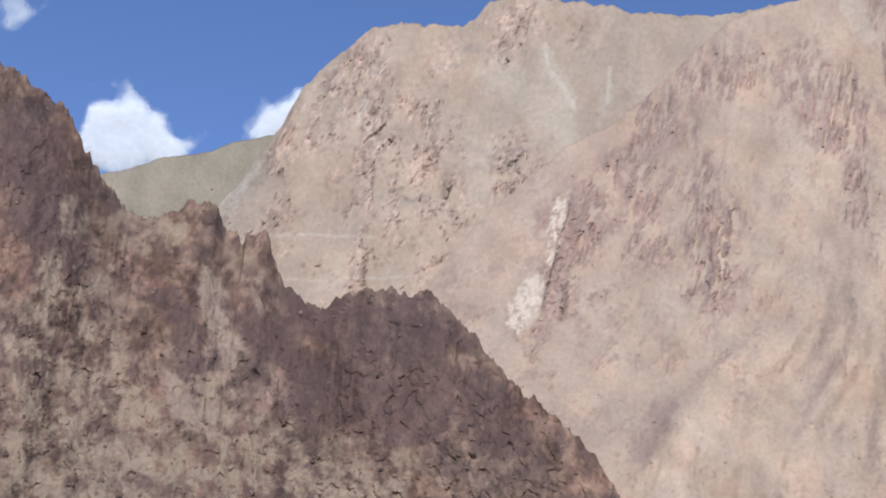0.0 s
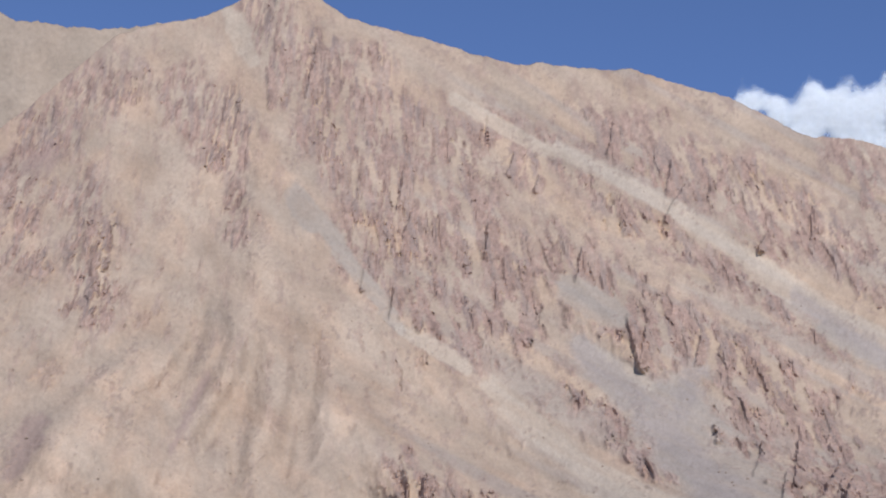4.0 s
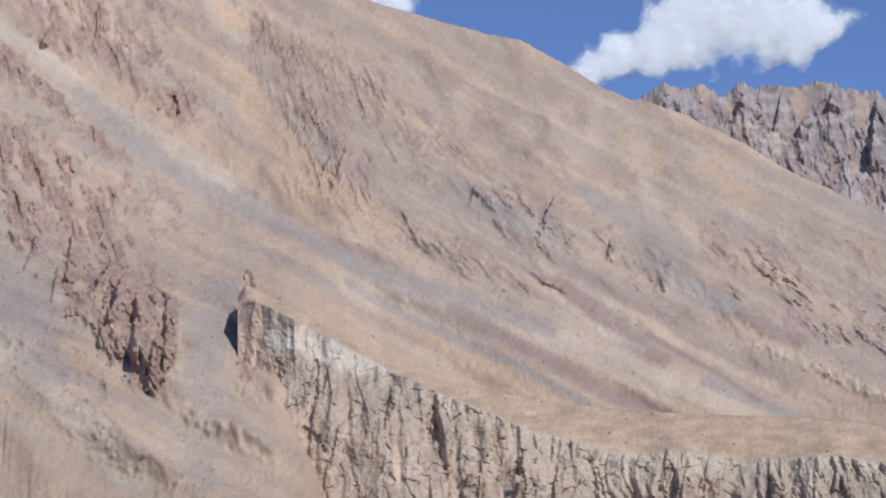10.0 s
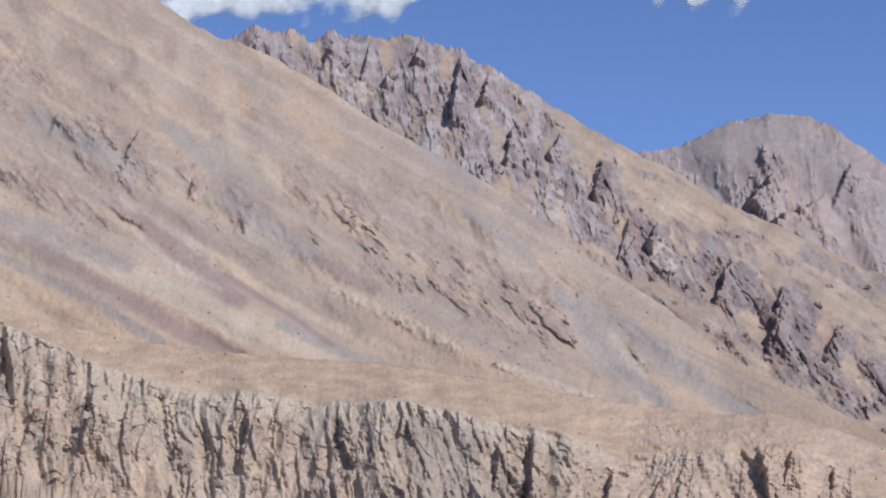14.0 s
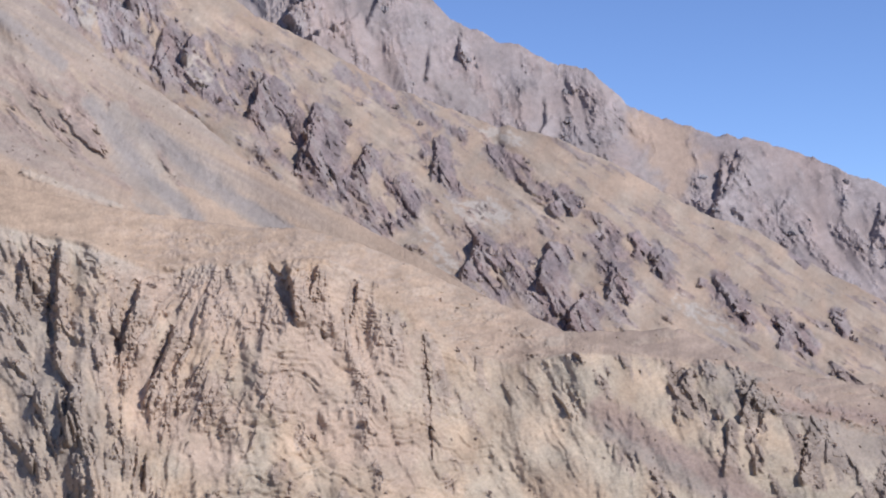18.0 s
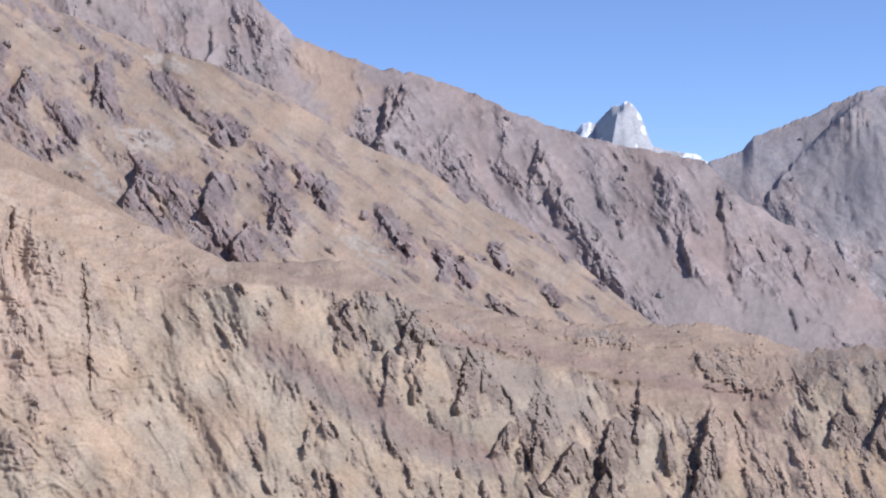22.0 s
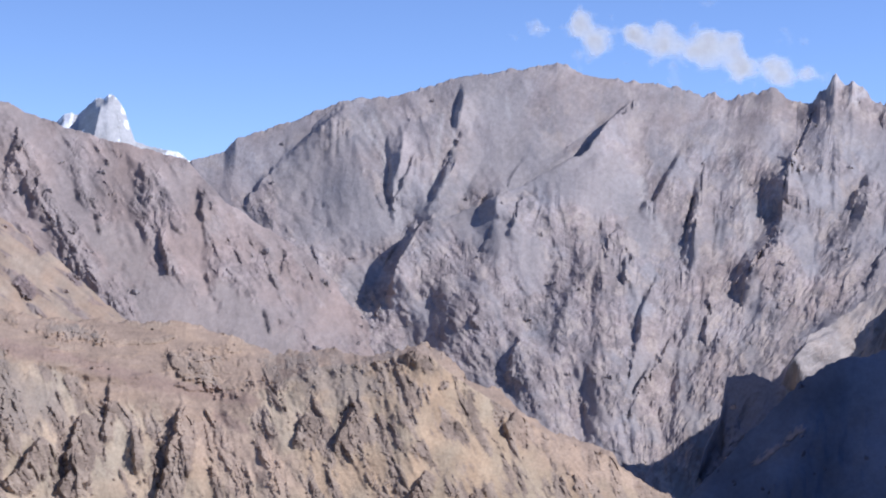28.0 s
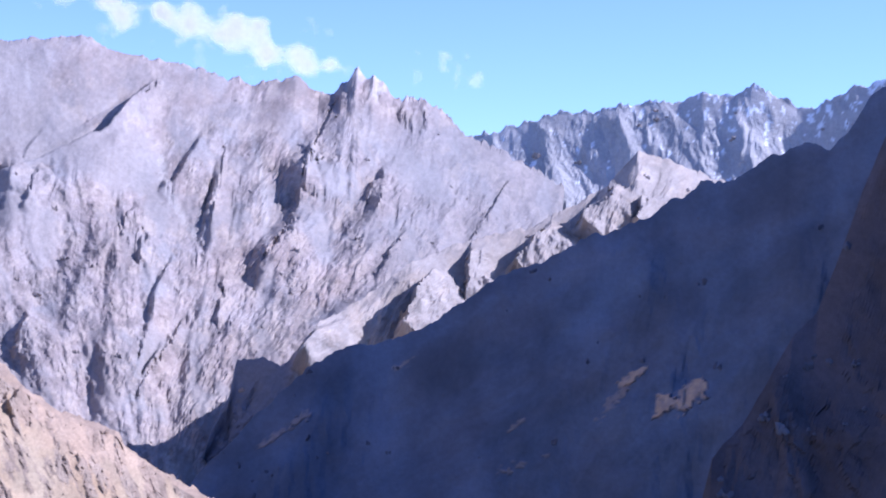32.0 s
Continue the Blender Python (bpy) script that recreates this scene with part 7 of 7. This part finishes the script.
# ---- clouds ----
def cloud(puffs, seed, label, dist=4600.0, thin=1.0):
    """A heaped cloud: a dense core inside a thinner skin of vapour."""
    p = np.array(puffs)
    pad = 1.6 * p[:, 4].max()
    az = np.arange(p[:, 0].min() - pad, p[:, 0].max() + pad, 0.08)
    el = np.arange(p[:, 1].min() - pad, p[:, 1].max() + pad, 0.08)
    A, E = np.meshgrid(az, el)
    wx, wy = fbm(A / 1.0, E / 1.0, 5, seed * 7, 0.6), fbm(A / 1.0, E / 1.0, 5, seed * 7 + 3, 0.6)
    a2, e2 = A + (0.34 if thin == 1 else 0.34) * wx, E + (0.3 if thin == 1 else 0.28) * wy
    field = np.zeros_like(A)
    for a, e, _, _, w in puffs:
        d = np.hypot(a2 - a, (e2 - e) * np.where(e2 < e, 1.15, 1.0)) / w
        field = np.maximum(field, 1.35 - d)
    field = even2(field, 2)
    field = field + (0.1 if thin == 1 else 0.13) * fbm(A / 0.7, E / 0.5, 5, seed + 9, 0.6) * smooth(field, 0.0, 0.2)
    lump = 0.05 * fbm(A / 0.8, E / 0.8, 3, seed + 21, 0.5)
    verts, faces, dens = [], [], []
    base = 0
    for level, full, density in ((0.22, 1.0, 1.0), (0.02, 0.85, 0.6)) if thin == 1 else ((0.15, 1.1, thin), (0.0, 0.95, 0.55 * thin)):
        deep = np.sqrt(np.clip(field - level, 0, None)) * (0.85 + lump) * math.radians(0.28) * dist * (1.0 if thin == 1 else 0.15)
        inside = field > level
        n, m = A.shape
        idx = np.arange(n * m).reshape(n, m)
        quad = np.stack([idx[:-1, :-1], idx[:-1, 1:], idx[1:, 1:], idx[1:, :-1]], -1)
        keep = inside[:-1, :-1] | inside[:-1, 1:] | inside[1:, 1:] | inside[1:, :-1]
        ca, sa, ce, se = np.cos(np.radians(A)), np.sin(np.radians(A)), np.cos(np.radians(E)), np.sin(np.radians(E))
        way = np.stack([sa * ce, ca * ce, se], -1)
        for side in ((-1, 1) if thin == 1 else (-1,)):
            q = quad[keep]
            used, inv = np.unique(q, return_inverse=True)
            verts.append((way * (dist + side * deep * (1.0 if side < 0 else 0.6))[..., None]).reshape(-1, 3)[used])
            faces.append(inv.reshape(-1, 4) + base)
            dens.append(np.repeat((density * smooth(field, level, full)).ravel()[used][:, None], 3, 1))
            base += len(used)
    top = new("cloud")
    top.location = bearing(p[:, 0].mean(), p[:, 1].mean(), dist)
    sides = 2 if thin == 1 else 1
    for k in range(0, len(verts), sides):
        v = np.concatenate(verts[k:k + sides]) - np.array(top.location)
        name = "core" if k == 0 else "veil"
        ob = link(name, v, np.concatenate(faces[k:k + sides]) - faces[k].min(), np.concatenate(dens[k:k + sides]), VAPOUR, top)
        # sunlight scatters through the vapour, so a cloud is lit far round its edge
        out = np.zeros((len(v), 3), dtype=np.float32)
        ob.data.vertices.foreach_get("normal", out.ravel())
        facing = np.sign((out * -(v + np.array(top.location))).sum(1))[:, None]
        toward = np.array(bearing(SUN_AZ, SUN_EL))
        toward = toward * (1 if toward @ np.array(top.location) < 0 else -1)
        soft = toward * 0.6 + out * facing * (0.12 if k == 0 else 0.03)
        ob.data.polygons.foreach_set("use_smooth", np.ones(len(ob.data.polygons), dtype=bool))
        ob.data.normals_split_custom_set_from_vertices((soft / np.linalg.norm(soft, axis=1)[:, None]).tolist())
    return tagged(top, label, "cloud", "clouds over the ridges")


def even2(f, n):
    for _ in range(2):
        f = sum(np.roll(f, k, 0) for k in range(-n, n + 1)) / (2 * n + 1)
        f = sum(np.roll(f, k, 1) for k in range(-n, n + 1)) / (2 * n + 1)
    return f


cloud([
    (-11.37, 19.25, -11.37, 19.25, 0.79), (-10.67, 19.44, -10.67, 19.44, 0.85), (-9.87, 18.95, -9.87, 18.95, 0.79), (-10.80, 18.46, -10.80, 18.46, 0.88),
    (-9.17, 18.61, -9.17, 18.61, 0.62), (-8.49, 18.93, -8.49, 18.93, 0.32), (-11.71, 18.50, -11.71, 18.50, 0.62),
], 1, "white puffy cloud behind the dark rock ridge", 4700)
cloud([
    (-6.11, 19.89, -6.11, 19.89, 0.63), (-5.70, 20.29, -5.70, 20.29, 0.67), (-5.18, 20.62, -5.18, 20.62, 0.53), (-6.54, 19.57, -6.54, 19.57, 0.28),
], 2, "small white cloud beside the beige mountain", 4700)
cloud([
    (-14.97, 22.20, -14.97, 22.20, 0.79), (-15.97, 22.27, -15.97, 22.27, 1.06), (-14.48, 22.03, -14.48, 22.03, 0.44),
], 3, "thin grey wisp of cloud high in blue sky", 4700, 0.35)
cloud([
    (30.24, 22.78, 30.24, 22.78, 0.44), (31.08, 22.32, 31.08, 22.32, 0.56), (32.13, 22.46, 32.13, 22.46, 0.70), (33.16, 22.24, 33.16, 22.24, 0.79),
    (34.10, 22.29, 34.10, 22.29, 0.79), (35.15, 22.58, 35.15, 22.58, 0.92), (35.96, 22.10, 35.96, 22.10, 1.06), (36.67, 21.54, 36.67, 21.54, 1.02),
    (37.38, 20.97, 37.38, 20.97, 1.06), (38.82, 20.61, 38.82, 20.61, 0.79), (39.88, 20.27, 39.88, 20.27, 0.74), (40.84, 19.85, 40.84, 19.85, 0.70),
    (41.70, 19.43, 41.70, 19.43, 0.49), (33.86, 21.17, 33.86, 21.17, 1.06), (35.70, 20.73, 35.70, 20.73, 1.06), (32.00, 21.59, 32.00, 21.59, 0.79),
], 4, "long white heaped cloud rising behind the scree mountain", 4700)
cloud([
    (47.85, 17.19, 47.85, 17.19, 0.67), (48.78, 17.59, 48.78, 17.59, 0.70), (49.70, 17.72, 49.70, 17.72, 0.97), (50.82, 18.18, 50.82, 18.18, 1.32),
    (51.95, 18.80, 51.95, 18.80, 1.50), (53.21, 18.46, 53.21, 18.46, 1.59), (54.45, 18.11, 54.45, 18.11, 1.32), (55.33, 17.86, 55.33, 17.86, 0.79),
    (51.63, 19.51, 51.63, 19.51, 1.06),
], 5, "large white heaped cloud over the jagged crags", 4700)
cloud([
    (63.31, 17.77, 63.31, 17.77, 0.70), (64.56, 17.67, 64.56, 17.67, 0.85), (65.80, 17.73, 65.80, 17.73, 0.79), (66.86, 17.81, 66.86, 17.81, 0.62),
], 6, "white flat-based cloud high in clear blue sky", 4700)
cloud([
    (101.36, 8.45, 101.36, 8.45, 0.56), (101.73, 8.04, 101.73, 8.04, 0.49), (103.14, 8.21, 103.14, 8.21, 0.56), (104.03, 8.00, 104.03, 8.00, 0.74),
    (105.11, 7.71, 105.11, 7.71, 0.78), (105.81, 7.92, 105.81, 7.92, 0.53), (106.37, 7.26, 106.37, 7.26, 0.67), (107.44, 7.14, 107.44, 7.14, 0.63),
    (108.32, 7.09, 108.32, 7.09, 0.42),
], 7, "ragged white cloud drifting over the grey massif", 4750, 0.8)
cloud([
    (99.60, 8.42, 99.60, 8.42, 0.35), (99.96, 8.36, 99.96, 8.36, 0.28),
], 8, "faint wisp of cloud above the grey massif", 4750, 0.3)
cloud([
    (111.66, 7.18, 111.66, 7.18, 0.42), (112.36, 7.02, 112.36, 7.02, 0.45), (112.97, 6.99, 112.97, 6.99, 0.4),
], 9, "faint pinkish wisp of cloud over the far range", 4750, 0.26)
